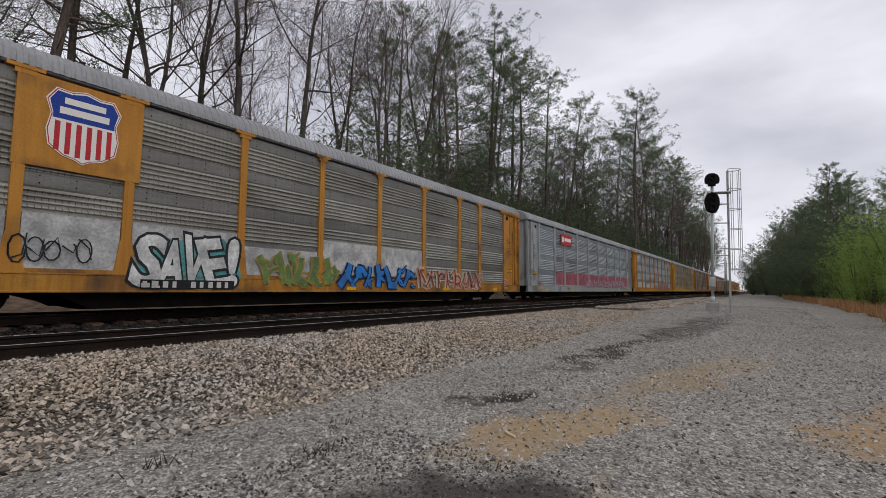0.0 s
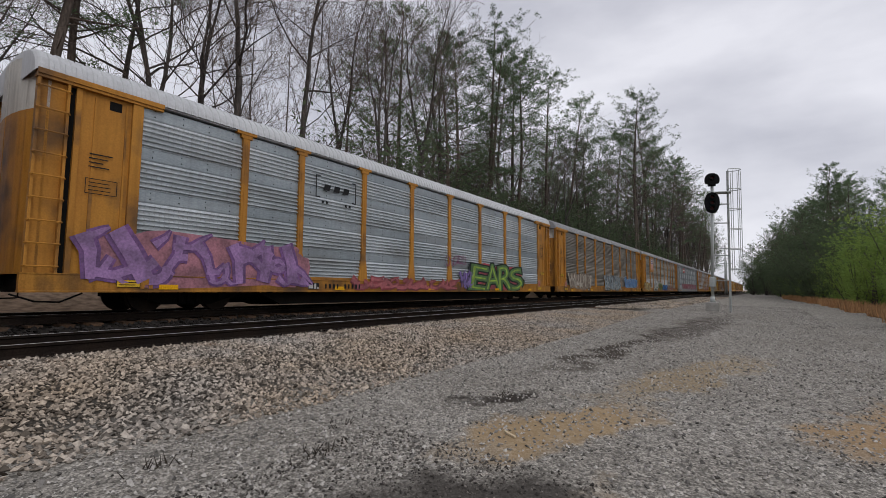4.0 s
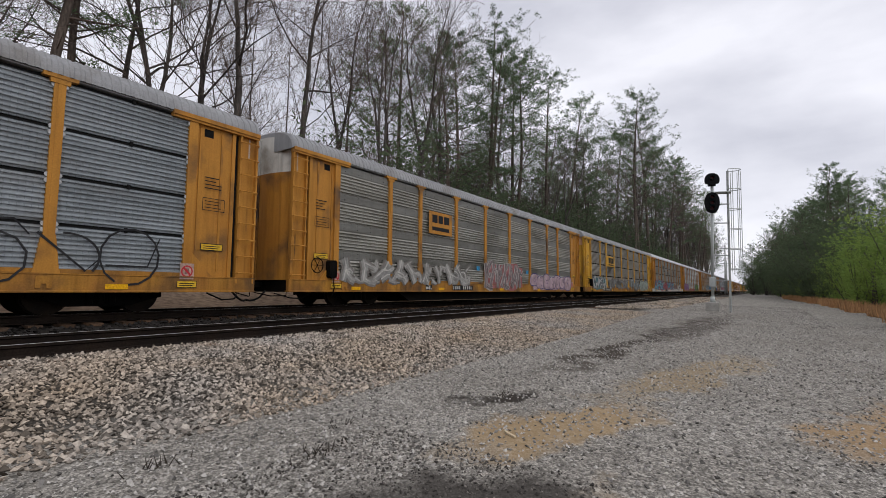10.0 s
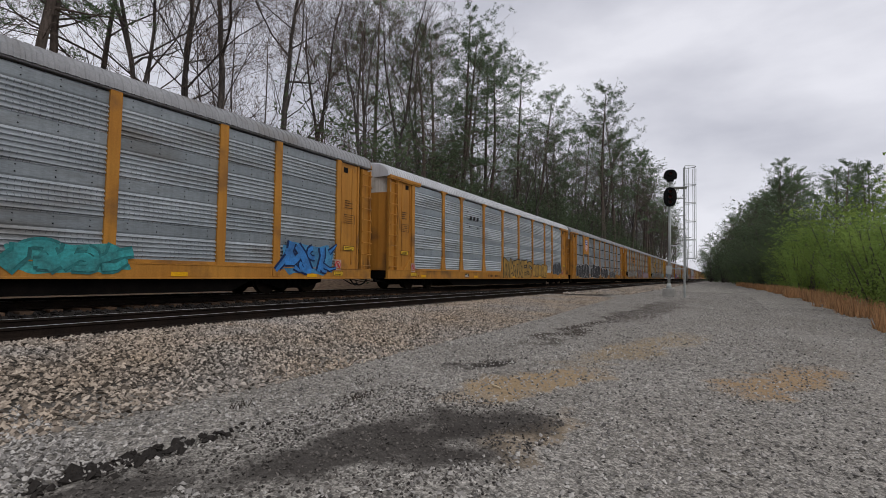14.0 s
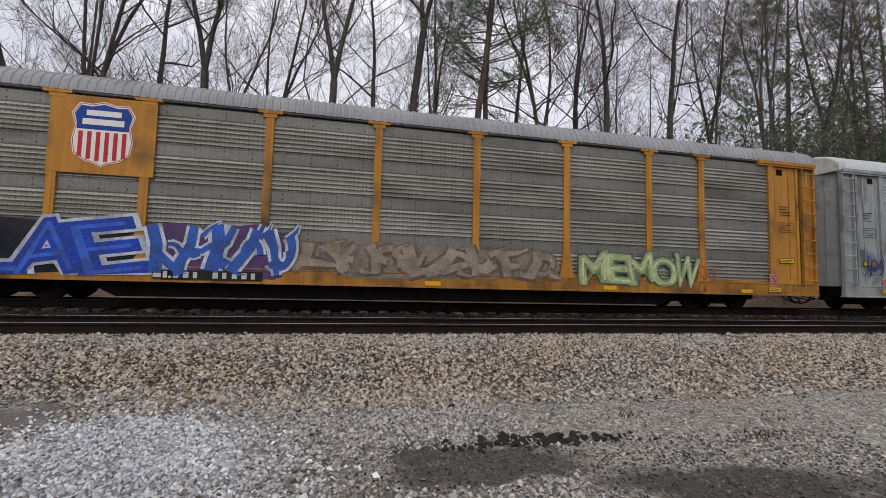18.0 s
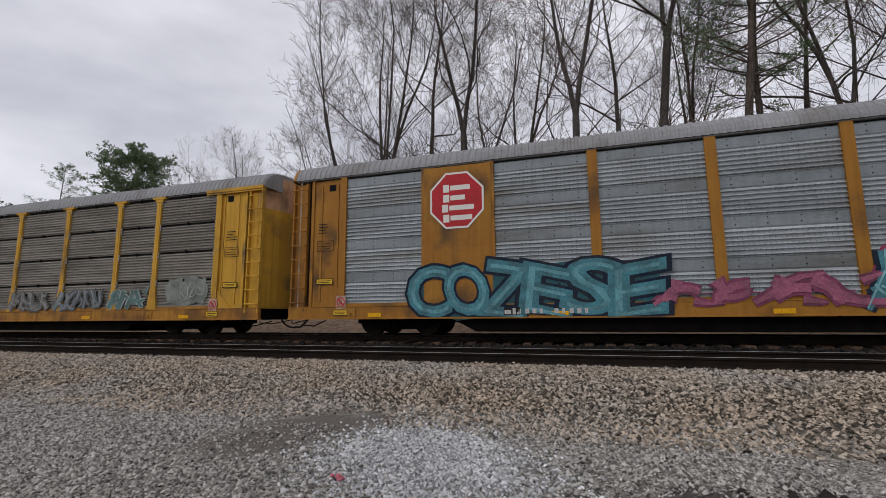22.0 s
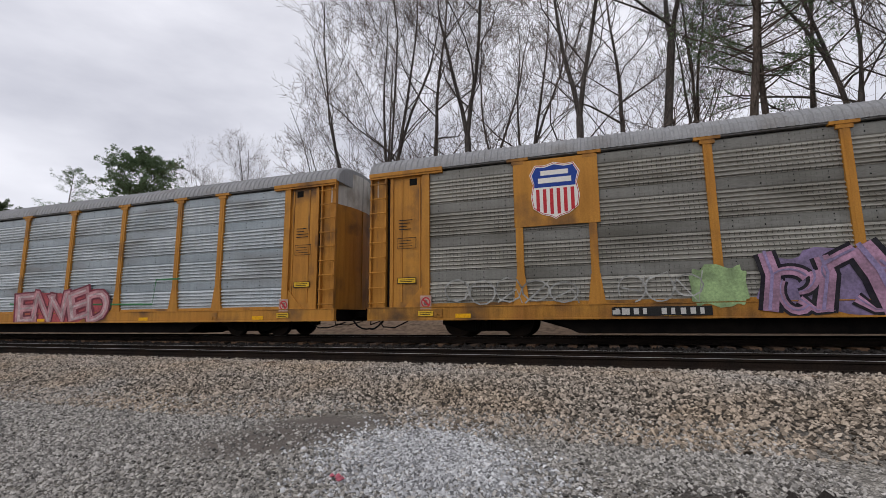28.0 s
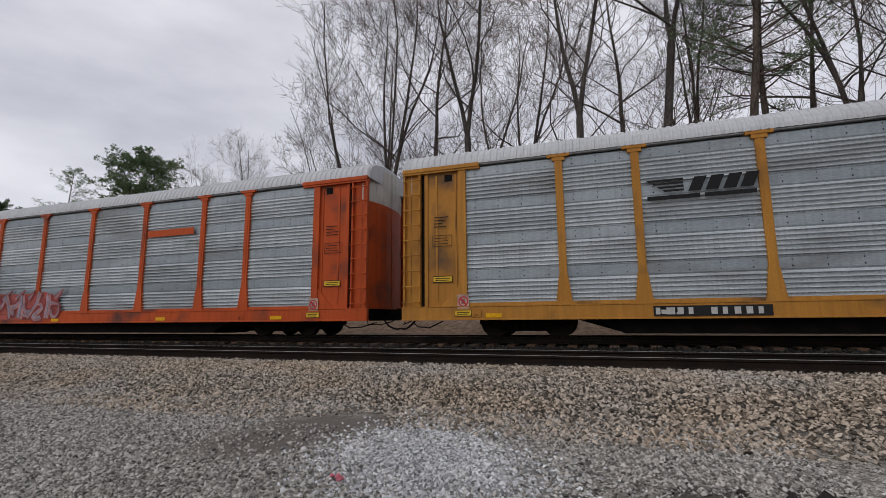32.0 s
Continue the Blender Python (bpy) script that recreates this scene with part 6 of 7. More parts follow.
c = build_car(17, YELLOW, ZINC_BRIGHT, roof=ROOF_NEW, label="yellow autorack railcar with clean zinc panels and black sign", sill=YELLOW)
sign(c, cached("stripes", stripe_sign), 19.45, 3.72, label="black striped sign").scale = (1.0, 1, 0.64)
bars(c, 19.45, 0.80, 2.4, 0.22, 10, STENCIL, PLATE, "number_plate")

c = build_car(18, ORANGE, ZINC_BRIGHT, roof=ROOF_NEW, label="orange autorack railcar with zinc panels and pink spray paint", sill=ORANGE)
sign(c, cached("orange_bar", lambda: None), 7.9, 3.75, label="narrow orange sign")
graffiti(c, 13.6, 19.45, 0.70, 1.85, (0.50, 0.26, 0.25), (0.34, 0.06, 0.06), (0.42, 0.10, 0.08), n=6, seed=191, shine=(0.30, 0.32, 0.42), label="pink spray-painted shapes")
graffiti(c, 20.5, 25.5, 0.80, 1.7, (0.44, 0.18, 0.12), (0.25, 0.06, 0.05), None, n=5, seed=192, label="red spray-painted shapes")

c = build_car(19, YELLOW, ZINC, label="yellow autorack railcar with zinc panels", far_side=False)

# ---- trees ----


def grow(s, twigs, r, p, d, length, rad, level, last, up):
    """A branch that bends upward, with its side branches; the finest levels go to the twigs."""
    n = (6, 4, 3, 1)[level]
    pts, rads = [p.copy()], [rad]
    tip = max(0.005, rad * 0.22)
    for i in range(n):
        d = (d + Vector((r.gauss(0, 0.20), r.gauss(0, 0.20), r.gauss(0, 0.12) + up))).normalized()
        p = p + d * (length / n)
        pts.append(p.copy())
        rads.append(rad + (tip - rad) * (i + 1) / n)
    (s if level < 2 else twigs).tube(pts, rads, 5 if level == 0 else 3, 0, False)
    if level == last:
        return
    kids = (8, 6, 4)[level]
    turn = r.uniform(0, 6.28)
    for k in range(kids):
        t = 0.22 + 0.76 * (k + r.random()) / kids
        i = min(int(t * n), n - 1)
        q = pts[i].lerp(pts[i + 1], t * n - i)
        axis = (pts[i + 1] - pts[i]).normalized()
        side = axis.orthogonal().normalized()
        side.rotate(Matrix.Rotation(turn + 2.4 * k + r.uniform(-0.5, 0.5), 3, axis))
        a = r.uniform(0.5, 1.0)
        nd = (axis * math.cos(a) + side * math.sin(a) + Vector((0, 0, 0.12))).normalized()
        grow(s, twigs, r, q, nd, length * r.uniform(0.40, 0.66) * (1.15 - 0.5 * t), max(0.0085, rads[i] * r.uniform(0.40, 0.58)), level + 1, last, up)


def stem(s, r, p, d, length, rad, tip, n, wob, sides=8):
    pts, rads = [p.copy()], [rad]
    for i in range(n):
        d = (d + Vector((r.gauss(0, wob), r.gauss(0, wob), 0.05))).normalized()
        p = p + d * (length / n)
        pts.append(p.copy())
        rads.append(rad + (tip - rad) * ((i + 1) / n) ** 0.9)
    s.tube(pts, rads, sides, 0, False)
    return pts, rads


def bare_tree_meshes(seed, height, leaders, fork, last=3, spread_=0.30):
    """A leafless broad-leaved tree: a trunk that forks into leaders, long rising limbs, fine twigs."""
    r = random.Random(seed)
    s, tw = Shape(), Shape()
    rad = height * 0.0088
    base = Vector((0, 0, -0.3))
    axis = Vector((r.gauss(0, 0.015), r.gauss(0, 0.015), 1)).normalized()
    pts, rads = stem(s, r, base, axis, height * fork, rad * 1.15, rad * (0.80 if leaders > 1 else 0.7), 6, 0.022)
    rising = []
    turn = r.uniform(0, 6.28)
    for k in range(leaders):
        b = turn + 6.28 * k / leaders + r.uniform(-0.4, 0.4)
        w = spread_ * r.uniform(0.6, 1.25) if leaders > 1 else 0.03
        d = Vector((w * math.cos(b), w * math.sin(b), 1)).normalized()
        start = pts[-1] if k < 2 else pts[-2]
        rising.append(stem(s, r, start, d, height * (0.96 - fork) * r.uniform(0.8, 1.0), rads[-1] * (0.95 if leaders == 1 else 0.72), 0.02, 8, 0.075, 6))
    for k in range(5 if fork > 0.3 else 0):
        t = r.uniform(0.45, 0.95)
        i = min(int(t * 6), 5)
        b = r.uniform(0, 6.28)
        grow(s, tw, r, pts[i].lerp(pts[i + 1], t * 6 - i), Vector((math.cos(b), math.sin(b), 0.7)).normalized(), height * r.uniform(0.16, 0.30), rads[i] * 0.28, 1, last, 0.09)
    per = {1: 14, 2: 8, 3: 6, 4: 5}[leaders]
    for lp, lr in rising:
        turn = r.uniform(0, 6.28)
        for k in range(per):
            t = 0.06 + 0.90 * (k + r.random()) / per
            i = min(int(t * 8), 7)
            b = turn + 2.4 * k + r.uniform(-0.5, 0.5)
            nd = Vector((math.cos(b), math.sin(b), 0.6 + 0.9 * t)).normalized()
            grow(s, tw, r, lp[i].lerp(lp[i + 1], t * 8 - i), nd, height * r.uniform(0.20, 0.34) * (1.15 - 0.6 * t), max(0.02, lr[i] * r.uniform(0.32, 0.52)), 0 if t < 0.75 else 1, last, 0.09)
    return s.mesh("trunk", BARK, True), tw.mesh("crown", TWIG)


def tufts(s, r, c, size, n, mat=0, wide=(0.10, 0.18)):
    """A loose tuft of thin blades about a point."""
    for i in range(n):
        a, b = r.uniform(0, 6.28), r.uniform(-0.5, 1.2)
        d = Vector((math.cos(a) * math.cos(b), math.sin(a) * math.cos(b), math.sin(b)))
        w = d.orthogonal().normalized()
        w.rotate(Matrix.Rotation(r.uniform(0, 6.28), 3, d))
        q = c + d * size * r.uniform(0.1, 0.35)
        e = c + d * size * r.uniform(0.8, 1.25)
        m_ = (q + e) / 2
        h = w * size * r.uniform(*wide)
        s.add([q, m_ + h, e, m_ - h], [(0, 1, 2, 3)], mat)


def pine_meshes(seed, height, bare=0.55, dense=1.0, width=0.15, blade=(0.05, 0.09), tuft=(0.20, 0.36), per=15):
    """A tall pine: bare lower trunk with dead stubs, an uneven open crown of needle tufts."""
    r = random.Random(seed)
    s, cr = Shape(), Shape()
    d, p = Vector((r.gauss(0, 0.02), r.gauss(0, 0.02), 1)), Vector((0, 0, -0.3))
    rad, n = height * 0.0105, 10
    pts, rads = [p.copy()], [rad * 1.2]
    for i in range(n):
        d = (d + Vector((r.gauss(0, 0.025), r.gauss(0, 0.025), 0.03))).normalized()
        p = p + d * (height / n)
        pts.append(p.copy())
        rads.append(max(0.03, rad * (1 - 0.9 * ((i + 1) / n) ** 1.2)))
    s.tube(pts, rads, 8, 0, False)
    limbs = int(38 * dense)
    for k in range(limbs):
        t = bare + (0.985 - bare) * (k + r.random()) / limbs
        i = min(int(t * n), n - 1)
        q = pts[i].lerp(pts[i + 1], t * n - i)
        u = (t - bare) / (1 - bare)
        ln_ = height * width * (0.35 + 1.0 * math.sin(math.pi * min(1, 0.22 + 0.78 * u)) ** 0.8) * r.uniform(0.55, 1.15)
        a = r.uniform(0, 6.28)
        nd = Vector((math.cos(a), math.sin(a), 0.05 + 0.55 * u)).normalized()
        b = [q]
        for j in range(3):
            nd = (nd + Vector((r.gauss(0, 0.12), r.gauss(0, 0.12), r.gauss(0.06, 0.08)))).normalized()
            b.append(b[-1] + nd * ln_ / 3)
        s.tube(b, [rads[i] * 0.32, rads[i] * 0.22, rads[i] * 0.13, 0.012], 4, 0, False)
        for j in range(int(per * dense)):
            f = r.uniform(0.35, 1.05)
            j0 = min(int(f * 3), 2)
            c = b[j0].lerp(b[j0 + 1], f * 3 - j0) + Vector((r.gauss(0, 0.09), r.gauss(0, 0.09), r.gauss(0.05, 0.06))) * ln_ * 0.8
            tufts(cr, r, c, r.uniform(*tuft), 15, 0, blade)
    for k in range(8):
        t = r.uniform(0.25, bare)
        i = min(int(t * n), n - 1)
        q = pts[i].lerp(pts[i + 1], t * n - i)
        a = r.uniform(0, 6.28)
        s.tube([q, q + Vector((math.cos(a), math.sin(a), 0.1)) * r.uniform(0.6, 1.8)], [0.035, 0.008], 4, 0, False)
    return s.mesh("trunk", PINE_BARK, True), cr.mesh("crown", NEEDLE)


def bush_meshes(seed, height, mat, leaf=0.13, n=1500, lean=0.55):
    """A shrub or young tree, leafy to the ground: stems and many small leaves in uneven clumps."""
    r = random.Random(seed)
    s, cr = Shape(), Shape()
    hubs = []
    for k in range(9):
        a, d = r.uniform(0, 6.28), r.uniform(0.1, lean)
        p = Vector((0.1 * math.cos(a), 0.1 * math.sin(a), -0.1))
        pts = [p]
        dr = Vector((d * math.cos(a), d * math.sin(a), 1)).normalized()
        for j in range(4):
            dr = (dr + Vector((r.gauss(0, 0.15), r.gauss(0, 0.15), 0.05))).normalized()
            pts.append(pts[-1] + dr * height * r.uniform(0.18, 0.27))
            for _ in range(4):
                hubs.append(pts[-1] + Vector((r.gauss(0, 0.10), r.gauss(0, 0.10), r.gauss(-0.02, 0.08))) * height)
        s.tube(pts, [0.012 * height, 0.009 * height, 0.006 * height, 0.004 * height, 0.002 * height], 4, 0, False)
    for i in range(n):
        c = hubs[r.randrange(len(hubs))] + Vector((r.gauss(0, 1), r.gauss(0, 1), r.gauss(0, 0.8))) * 0.055 * height
        tufts(cr, r, c, leaf * r.uniform(0.8, 1.5), 2)
    return s.mesh("stems", BARK, True), cr.mesh("leaves", mat)


def tree(name, meshes, x, y, scale=1.0, turn=0.0, label="", category="tree", group="", lean=0.0):
    z = float(ground_height(x, y))
    t = thing(name, label, category, group, m=pose(x, y, z, lean, 0, turn))
    part("trunk" if "tree" in name else "stem", meshes[0], t)
    part("crown" if "tree" in name else "foliage", meshes[1], t)
    t.scale = (scale, scale, scale)
    return t


BARE = [bare_tree_meshes(11, 25, 1, 0.42), bare_tree_meshes(12, 24, 2, 0.38), bare_tree_meshes(13, 23, 3, 0.34), bare_tree_meshes(14, 20, 4, 0.10, 3, 0.38), bare_tree_meshes(15, 26, 2, 0.50)]
BARE_FAR = [bare_tree_meshes(16, 25, 1, 0.45, 2), bare_tree_meshes(17, 24, 2, 0.42, 2), bare_tree_meshes(18, 23, 3, 0.34, 2)]
PINES = [pine_meshes(21, 27, 0.58), pine_meshes(22, 26, 0.45, 1.35, 0.16), pine_meshes(23, 28, 0.66, 0.8, 0.12), pine_meshes(24, 24, 0.32, 1.5, 0.18)]
ROUND_PINE = pine_meshes(25, 24, 0.60, 2.2, 0.24, (0.12, 0.2), (0.36, 0.6), 9)
SHRUBS = [bush_meshes(31, 4.5, SHRUB, 0.19, 1500, 0.5), bush_meshes(32, 5.5, SHRUB, 0.21, 1600, 0.4), bush_meshes(33, 3.5, SHRUB, 0.17, 1300, 0.6)]
CEDARS = [bush_meshes(34, 7.0, CEDAR, 0.28, 1500, 0.4), bush_meshes(35, 9.0, CEDAR, 0.34, 1500, 0.35)]
FLOWERING = bush_meshes(36, 4.0, BLOSSOM, 0.06, 500, 0.6)

tr = random.Random(5)
L_BARE, L_PINE = "tall leafless grey tree at the edge of the woods", "tall pine with a bare trunk and dark green crown"


def station(az, y):
    """A place at depth y seen from the second hold at an angle from straight across."""
    return -1.25 + (y + 0.76) * math.tan(radians(az - 0.5)), y


# the edge of the woods behind the train, tree by tree
for az, y, kind, scale, turn in [
    (-38.5, 27, "b3", 0.50, 10), (-32.0, 24, "b3", 0.70, 200), (-27.5, 23, "b3", 1.05, 120), (-24.0, 22, "b2", 0.92, 40), (-18.5, 24, "b0", 0.88, 0), (-14.3, 21, "b1", 0.98, 80), 
    (-7.0, 26, "b2", 0.9, 30), (-1.0, 20.5, "b1", 1.0, 250), (4.0, 25, "b0", 0.85, 130), (8.0, 22, "b4", 0.95, 20), (11.5, 28, "b2", 0.95, 310), (15.3, 21.5, "p1", 0.85, 0), (18.8, 22.5, "p1", 0.80, 90),
    (22.0, 27, "b0", 0.9, 60), (24.5, 22, "b2", 1.0, 200), (29.0, 21.5, "b2", 0.95, 90), (32.2, 21.0, "b0", 0.95, 160), (35.5, 26, "b3", 1.0, 70), (39.6, 21.5, "b0", 1.0, 300), (43.5, 25, "b1", 1.0, 15),
    (48.2, 21.5, "b2", 1.0, 100), (50.5, 27, "p0", 0.95, 45), (53.2, 21.5, "b1", 1.05, 10), (56.0, 26, "b4", 1.0, 140), (58.0, 22, "p3", 1.0, 0), (61.0, 22.5, "p0", 1.0, 220), (63.0, 24, "p1", 1.0, 60),
]:
    x, y = station(az, y)
    if kind[0] == "b":
        tree("bare_tree", BARE[int(kind[1])], x, y, scale, turn, L_BARE, group="leafless trees")
    else:
        tree("pine_tree", PINES[int(kind[1])], x, y, scale, turn, L_PINE, group="pines")
# a stand of green pines where the woods close in
for x, y, k, scale, turn in [(29.5, 25, 3, 0.85, 80), (32.5, 22, 1, 0.8, 200), (38.5, 22.5, 1, 0.92, 300), (44.5, 22, 1, 0.95, 250)]:
    tree("pine_tree", PINES[k], x, y, scale, turn, L_PINE, group="pines")
# the wall of woods on along the line, and its depth
for k in range(76):
    x = 44 + 2.9 * k + tr.uniform(-1.2, 1.2)
    y, big = tr.uniform(17.5, 25), 1.32 if 88 < x < 175 else 1.12 if x > 95 else 0.92
    if tr.random() < (0.5 if x > 88 else 0.34):
        tree("pine_tree", PINES[tr.choice((0, 1, 1, 3))], x, y, big * tr.uniform(0.85, 1.12), tr.uniform(0, 360), L_PINE, group="pines")
    else:
        tree("bare_tree", BARE_FAR[tr.randrange(3)], x, y, big * tr.uniform(0.85, 1.1), tr.uniform(0, 360), L_BARE, group="leafless trees")
for k in range(42):
    x, y = tr.uniform(-13, 78), tr.uniform(29, 52)
    if x < 40 and k % 3:
        continue
    if tr.random() < 0.1:
        tree("pine_tree", PINES[tr.randrange(4)], x, y, tr.uniform(0.8, 1.0), tr.uniform(0, 360), L_PINE, group="pines")
    else:
        tree("bare_tree", BARE_FAR[tr.randrange(3)], x, y, tr.uniform(0.72, 0.98), tr.uniform(0, 360), L_BARE, group="leafless trees")
for k in range(60):
    x, y = tr.uniform(20, 140), tr.uniform(17.6, 27)
    tree("evergreen_bush", CEDARS[k % 2], x, y, tr.uniform(0.7, 1.2), tr.uniform(0, 360), "dark green evergreen shrub under the tall trees", "shrub", "evergreen shrubs")
# the dim depth of the woods
for k in range(72):
    x, y = 42 + 2.6 * k + tr.uniform(-2, 2), tr.uniform(25, 40)
    if k % 2:
        tree("pine_tree", PINES[1 + 2 * (k % 4 > 1)], x, y, tr.uniform(0.75, 0.98), tr.uniform(0, 360), L_PINE, group="pines")
    else:
        tree("bare_tree", BARE_FAR[tr.randrange(3)], x, y, tr.uniform(0.7, 0.9), tr.uniform(0, 360), L_BARE, group="leafless trees")
for k in range(42):
    x, y = 52 + 3.2 * k + tr.uniform(-2, 2), tr.uniform(24, 31)
    tree("evergreen_bush", CEDARS[k % 2], x, y, tr.uniform(1.1, 1.7), tr.uniform(0, 360), "dark green evergreen shrub under the tall trees", "shrub", "evergreen shrubs")
for k in range(5):
    x, y = tr.uniform(-16, 22), tr.uniform(22, 30)
    tree("evergreen_bush", CEDARS[k % 2], x, y, tr.uniform(0.5, 0.8), tr.uniform(0, 360), "dark green evergreen shrub under the tall trees", "shrub", "evergreen shrubs")
for k in range(95):
    x, y = tr.uniform(50, 130), tr.uniform(25, 48)
    if k % 5 < 3:
        tree("bare_tree", BARE_FAR[k % 3], x, y, tr.uniform(0.5, 0.75), tr.uniform(0, 360), L_BARE, group="leafless trees")
    elif k % 5 == 3:
        tree("pine_tree", PINES[3], x, y, tr.uniform(0.55, 0.8), tr.uniform(0, 360), L_PINE, group="pines")
    else:
        tree("evergreen_bush", CEDARS[k % 2], x, y, tr.uniform(1.1, 1.7), tr.uniform(0, 360), "dark green evergreen shrub under the tall trees", "shrub", "evergreen shrubs")
# far trees to the left, across the field
for az, y, kind, scale in [(-51.0, 46, "r", 0.82), (-58.4, 44, "p1", 0.78), (-60.5, 48, "p3", 0.62), (-63.0, 45, "r", 0.66), (-46.0, 46, "b0", 0.78), (-43.5, 44, "b3", 0.85), (-41.5, 36, "b2", 0.75),
                           (-54.8, 52, "b1", 0.72), (-48.5, 60, "b2", 0.8), (-64.5, 52, "b1", 0.7), (-56.5, 60, "b0", 0.75)]:
    x, y = station(az, y)
    if kind[0] == "b":
        tree("bare_tree", BARE[int(kind[1])], x, y, scale, tr.uniform(0, 360), L_BARE, group="leafless trees")
    else:
        tree("pine_tree", ROUND_PINE if kind == "r" else PINES[int(kind[1])], x, y, scale, tr.uniform(0, 360), L_PINE, group="pines")
# the other side of the service road
for k in range(58):
    x = 46 + 2.6 * k + tr.uniform(-1.5, 1.5)
    y = -tr.uniform(7.6, 13.5) + (0.06 * (x - 80) if x > 80 else 0)
    if tr.random() < 0.72:
        tree("pine_tree", PINES[tr.choice((0, 1, 1, 3, 3))], x, y, tr.uniform(0.66, 0.92) * (0.60 if x < 84 else 0.95), tr.uniform(0, 360), L_PINE, group="pines")
    else:
        tree("bare_tree", BARE_FAR[tr.randrange(3)], x, y, tr.uniform(0.7, 0.95) * (0.7 if x < 84 else 1.0), tr.uniform(0, 360), L_BARE, group="leafless trees")
for k in range(16):
    tree("pine_tree", PINES[tr.choice((0, 1, 3))], tr.uniform(210, 330), tr.uniform(-8, 3), tr.uniform(0.7, 1.0), tr.uniform(0, 360), L_PINE, group="pines")
for k in range(26):
    tree("evergreen_bush", CEDARS[k % 2], tr.uniform(150, 300), tr.uniform(-10, 4.5), tr.uniform(0.9, 1.5), tr.uniform(0, 360), "dark green evergreen shrub beside the service road", "shrub", "roadside shrubs")
for k in range(76):
    x = 14 + 1.5 * k + tr.uniform(-0.7, 0.7)
    row = k % 2
    y = -5.9 - tr.uniform(0, 0.9) - 1.8 * row - (1.4 if x < 22 else 0) + (0.05 * (x - 60) if x > 60 else 0)
    dark = x > 62
    tree("evergreen_bush" if dark else "green_shrub", CEDARS[k % 2] if dark and k % 3 else SHRUBS[k % 3], x, y, tr.uniform(0.75, 1.1) * (1.25 if row else 0.9), tr.uniform(0, 360), "dense green shrub beside the service road", "shrub", "roadside shrubs")
tree("flowering_shrub", FLOWERING, 13.6, -5.9, 0.9, 30, "thin shrub with white blossom beside the road", "shrub")

# dry grass along the road, dead weeds on the lot
g = Shape()
for k in range(15000):
    x = tr.uniform(11, 95)
    y = -4.35 - abs(tr.gauss(0, 1.2)) + 0.35 * math.sin(0.9 * x) * math.sin(0.37 * x + 1) + (0.05 * (x - 55) if x > 55 else 0)
    h, a = tr.uniform(0.2, 0.75), tr.uniform(0, 6.28)
    z = float(-0.43 + 0.38 * min(1, max(0, (x - 5) / 27)) ** 1.5) + 0.02
    if math.sin(1.7 * x + 2.3 * y) + math.sin(0.8 * x - 1.9 * y) < -0.7:
        continue
    dx, dy = 0.03 * math.cos(a), 0.03 * math.sin(a)
    lx, ly = tr.gauss(0, 0.12), tr.gauss(0, 0.12)
    g.add([(x - dx, y - dy, z - 0.1), (x + dx, y + dy, z - 0.1), (x + lx, y + ly, z + h)], [(0, 1, 2)])
thing("dry_grass", "dry orange grass along the edge of the road", "grass", kind="stuff", me=g.mesh("dry_grass", GRASS))
for x, y, n in ((2.75, 3.05, 26), (5.5, 2.8, 22), (3.4, 3.5, 12), (1.75, 3.75, 14)):
    g = Shape()
    for k in range(n):
        a, h = tr.uniform(0, 6.28), tr.uniform(0.03, 0.10)
        px, py = x + tr.gauss(0, 0.12), y + tr.gauss(0, 0.05)
        z = float(ground_height(px, py)) - 0.01
        g.tube([(px, py, z), (px + 0.05 * math.cos(a), py + 0.05 * math.sin(a), z + h)], [0.006, 0.002], 3, 0, False)
    thing("dead_weed", "low tuft of dark dead weeds on the gravel", "weed", "weeds", kind="stuff", me=g.mesh("dead_weed", WEED))

s = Shape()
for k in range(5):
    c0 = Vector((tr.gauss(0, 0.035), tr.gauss(0, 0.03), 0.012))
    s.add([c0 + Vector(q) * 0.03 for q in ((1, 0, 0), (0, 0.8, 0), (-1, 0, 0), (0, -0.8, 0), (0.1, 0, 0.7), (0, 0, -0.5))], [(0, 1, 4), (1, 2, 4), (2, 3, 4), (3, 0, 4), (1, 0, 5), (2, 1, 5), (3, 2, 5), (0, 3, 5)])
thing("marked_stone", "few stones sprayed with pink marking paint", "stone", m=pose(-3.35, 2.75, float(ground_height(-3.35, 2.75)) + 0.02), me=s.mesh("marked_stone", paint(0.5, 0.13, 0.17)))
thing("wood_scrap", "short pale splinter of wood lying on the gravel", "wood scrap", m=pose(4.15, 2.02, float(ground_height(4.15, 2.02)) + 0.012, 0, 0, 60), me=Shape().box(-0.09, 0.09, -0.012, 0.012, -0.008, 0.010, 0, 0.003).mesh("wood_scrap", material("pale_wood", (0.55, 0.45, 0.30), 0.8)))

# ---- the block signal ----
SX, SY = 28.0, 2.17
SZ = float(ground_height(SX, SY))
sig = thing("block_signal", "railway signal mast with two black heads and a caged ladder", "railway signal", m=pose(SX, SY, SZ))
top = 7.6 - SZ - 0.4
part("footing", Shape().box(-0.35, 0.35, -0.3, 0.3, -0.2, 0.45, 0, 0.03).mesh("footing", CONCRETE), sig)
s = Shape().tube([(0, 0, 0.4), (0, 0, top - 0.3)], 0.075, 12)
s.tube([(0, 0, 0.4), (0, 0, 0.75)], [0.16, 0.10], 10)
part("mast", s.mesh("mast", MAST, True), sig)
part("case", Shape().box(-0.13, 0.13, -0.14, 0.14, 1.25, 1.75, 0, 0.02).mesh("case", MAST), sig)


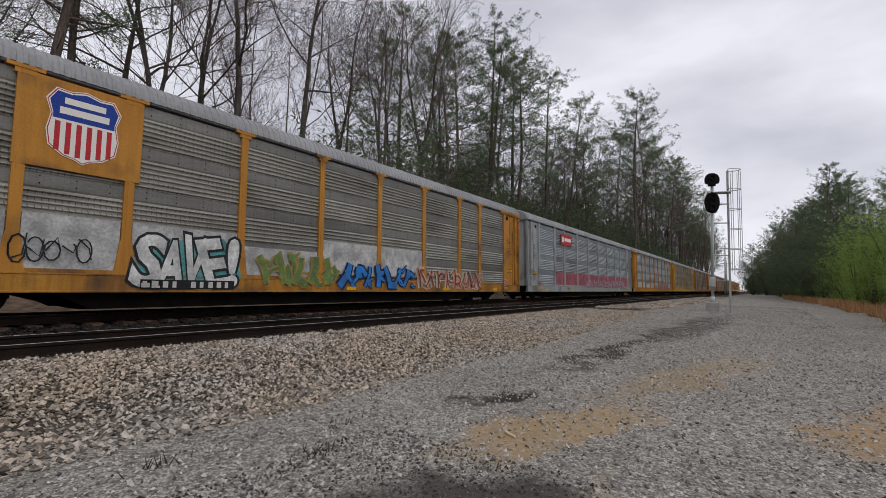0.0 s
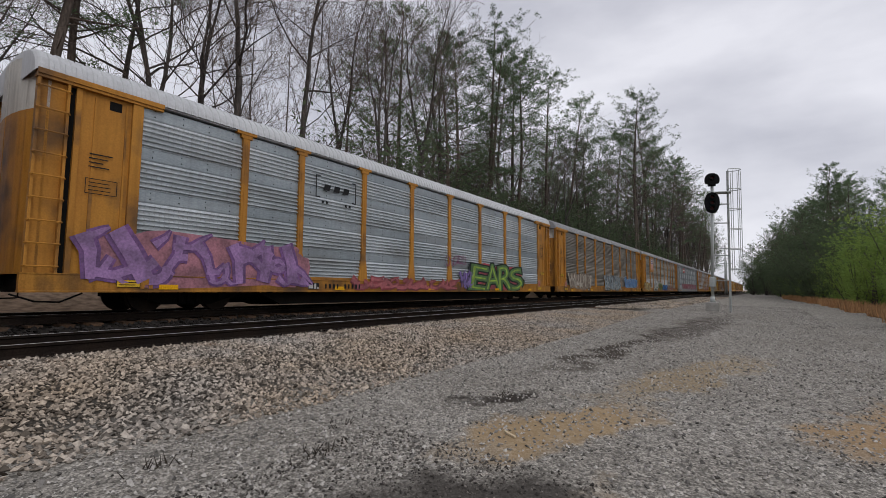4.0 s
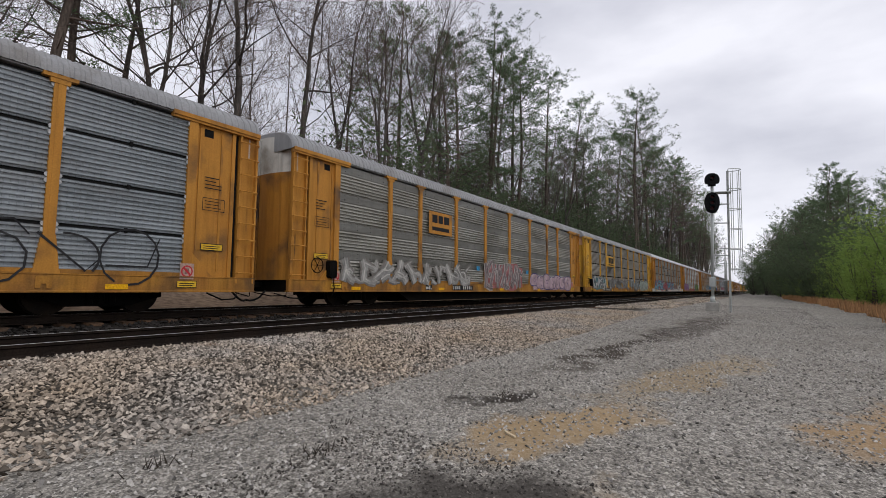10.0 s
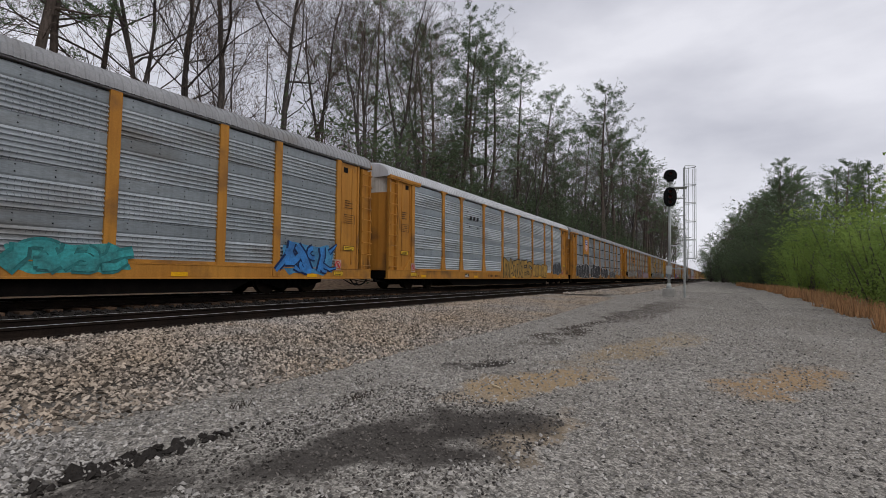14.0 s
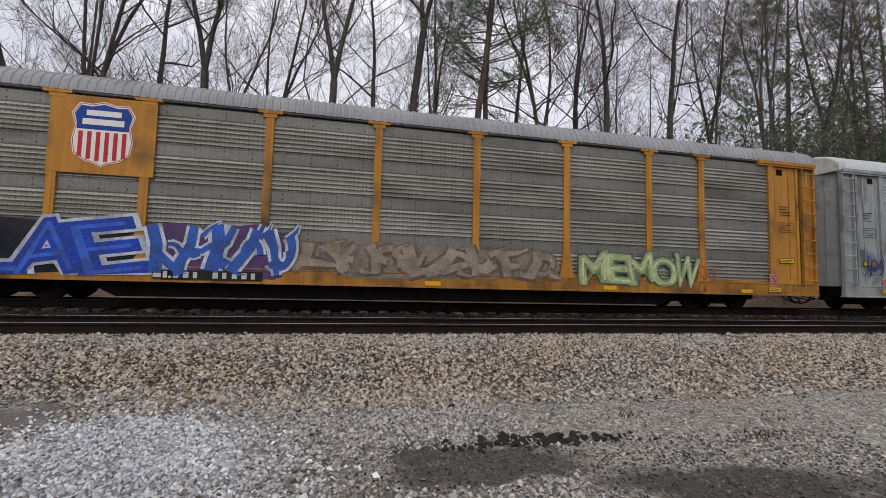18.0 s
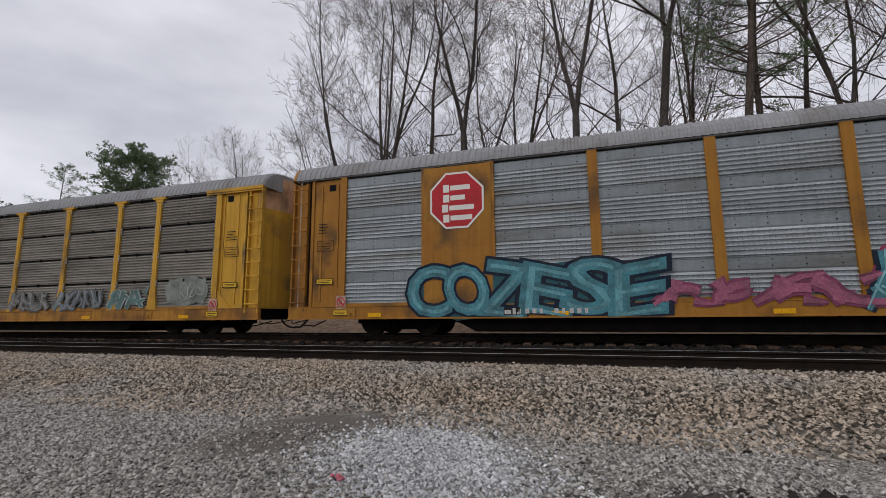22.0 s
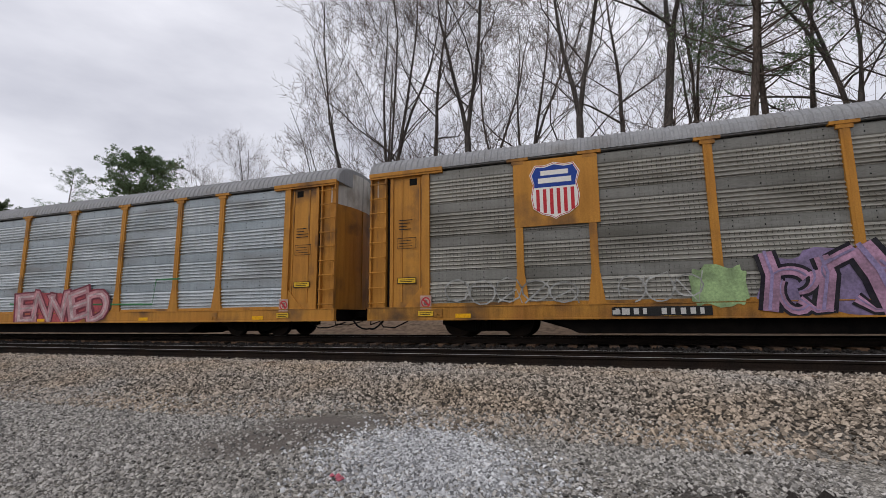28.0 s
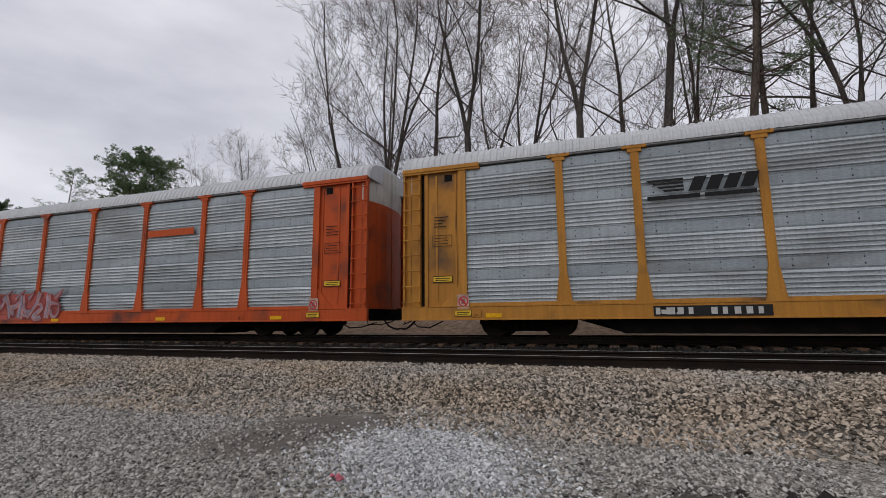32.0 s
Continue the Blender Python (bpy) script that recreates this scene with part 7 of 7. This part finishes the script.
def signal_head(z, oval):
    s = Shape()
    n, rw, rh = 24, 0.35, 0.56 if oval else 0.37
    ring = []
    for i in range(n):
        a = 2 * math.pi * i / n
        c, q = math.cos(a), math.sin(a)
        zz = rh * q if (oval or q > -0.55) else -0.55 * rh
        yy = rw * (math.copysign(abs(c) ** 0.8, c))
        ring.append((yy, zz))
    v = [(-0.10, y, z_) for y, z_ in ring] + [(-0.06, y, z_) for y, z_ in ring]
    s.add(v, [tuple(range(n)), tuple(range(2 * n - 1, n - 1, -1))] + [(i, (i + 1) % n, (i + 1) % n + n, i + n) for i in range(n)])
    head = part("signal_head", s.mesh("signal_head", SIGNAL_BLACK), sig, pose(-0.12, 0, z, 0, 0, 10), "black target board")
    for dz in ((0.30, 0.0, -0.30) if oval else (0.12,)):
        h = Shape()
        h.tube([(-0.10, 0, dz + 0.01), (-0.34, 0, dz - 0.015)], 0.11, 14, 0, False)
        part("hood", h.mesh("hood", SIGNAL_BLACK), head)
        l = Shape().tube([(-0.105, 0, dz), (-0.12, 0, dz)], 0.10, 14)
        part("lens", l.mesh("lens", LENS), head)
    b = Shape().box(-0.06, 0.16, -0.18, 0.18, -rh * 0.8, rh * 0.7, 0, 0.04)
    part("housing", b.mesh("housing", SIGNAL_BLACK), head)


signal_head(top - 0.42, False)
signal_head(top - 1.62, True)
lad = Shape()
for dy in (-0.19, 0.19):
    lad.tube([(0.80, dy, 0.0), (0.70, dy, top + 0.1)], 0.032, 6)
k = 0
while 0.3 * k < top:
    f_ = 0.3 * k / top
    lad.tube([(0.80 - 0.10 * f_, -0.19, 0.3 * k + 0.05), (0.80 - 0.10 * f_, 0.19, 0.3 * k + 0.05)], 0.018, 4)
    k += 1
for z in (1.6, 2.9, 4.6, 5.6):
    lad.tube([(0, 0, z), (0.8, 0, z)], 0.03, 6)
lad.box(0.05, 0.85, -0.3, 0.3, top - 1.1, top - 1.06)
part("ladder", lad.mesh("ladder", MAST), sig, pose(0, 0, 0, 0, 0, -80))
cage = Shape()
for i in range(6):
    z = 2.2 + (top - 2.1) * i / 5
    x0 = 0.80 - 0.10 * z / top
    cage.tube([(x0 + 0.37 * math.sin(a) * 1.6, 0.36 * math.cos(a), z) for a in [math.pi * j / 8 for j in range(9)]], 0.022, 4, 0, False)
for a in (0.3, 0.9, 1.57, 2.2, 2.84):
    cage.tube([(0.80 - 0.10 * z / top + 0.59 * math.sin(a), 0.36 * math.cos(a), z) for z in (2.2, top)], 0.02, 4)
part("cage", cage.mesh("cage", MAST), sig, pose(0, 0, 0, 0, 0, -80))

# line poles and a low marker far along the track
for x, y, h in ((150, 8.6, 13.5), (175, 9.6, 10.5)):
    p = thing("line_pole", "thin grey pole far along the track", "pole", "far poles", m=pose(x, y, 0))
    part("shaft", Shape().tube([(0, 0, -0.5), (0, 0, h)], [0.22, 0.14], 8).mesh("shaft", MAST, True), p)
    part("arm", Shape().box(-0.1, 0.1, -1.4, 1.4, h - 1.0, h - 0.8).mesh("arm", MAST), p)

# ---- the train moves off along the track, its wheels turn ----


def motions():
    for n, car in CARS.items():
        walk(car, [(t, car_pose(n, t)) for t in (0, 2, 4, 6, 8, 10, 12, 13, 13.5, 16, 18, 20, 22, 24, 26, 28, 30, 32)])
    for k in (-1, 1):
        rows = []
        for i in range(0, 32 * FPS + 1):
            t = i / FPS
            turned = math.degrees((run(t) - run(0)) / 0.42)
            rows.append((t, pose(0.89 * k, 0, 0.42) @ Matrix.Rotation(radians(turned), 4, "Y")))
        first = WHEELSETS[k][0]
        walk(first, rows)
        for other in WHEELSETS[k][1:]:
            other.rotation_mode = "QUATERNION"
            other.animation_data_create()
            other.animation_data.action = first.animation_data.action
            other.animation_data.action_slot = first.animation_data.action_slot


motions()
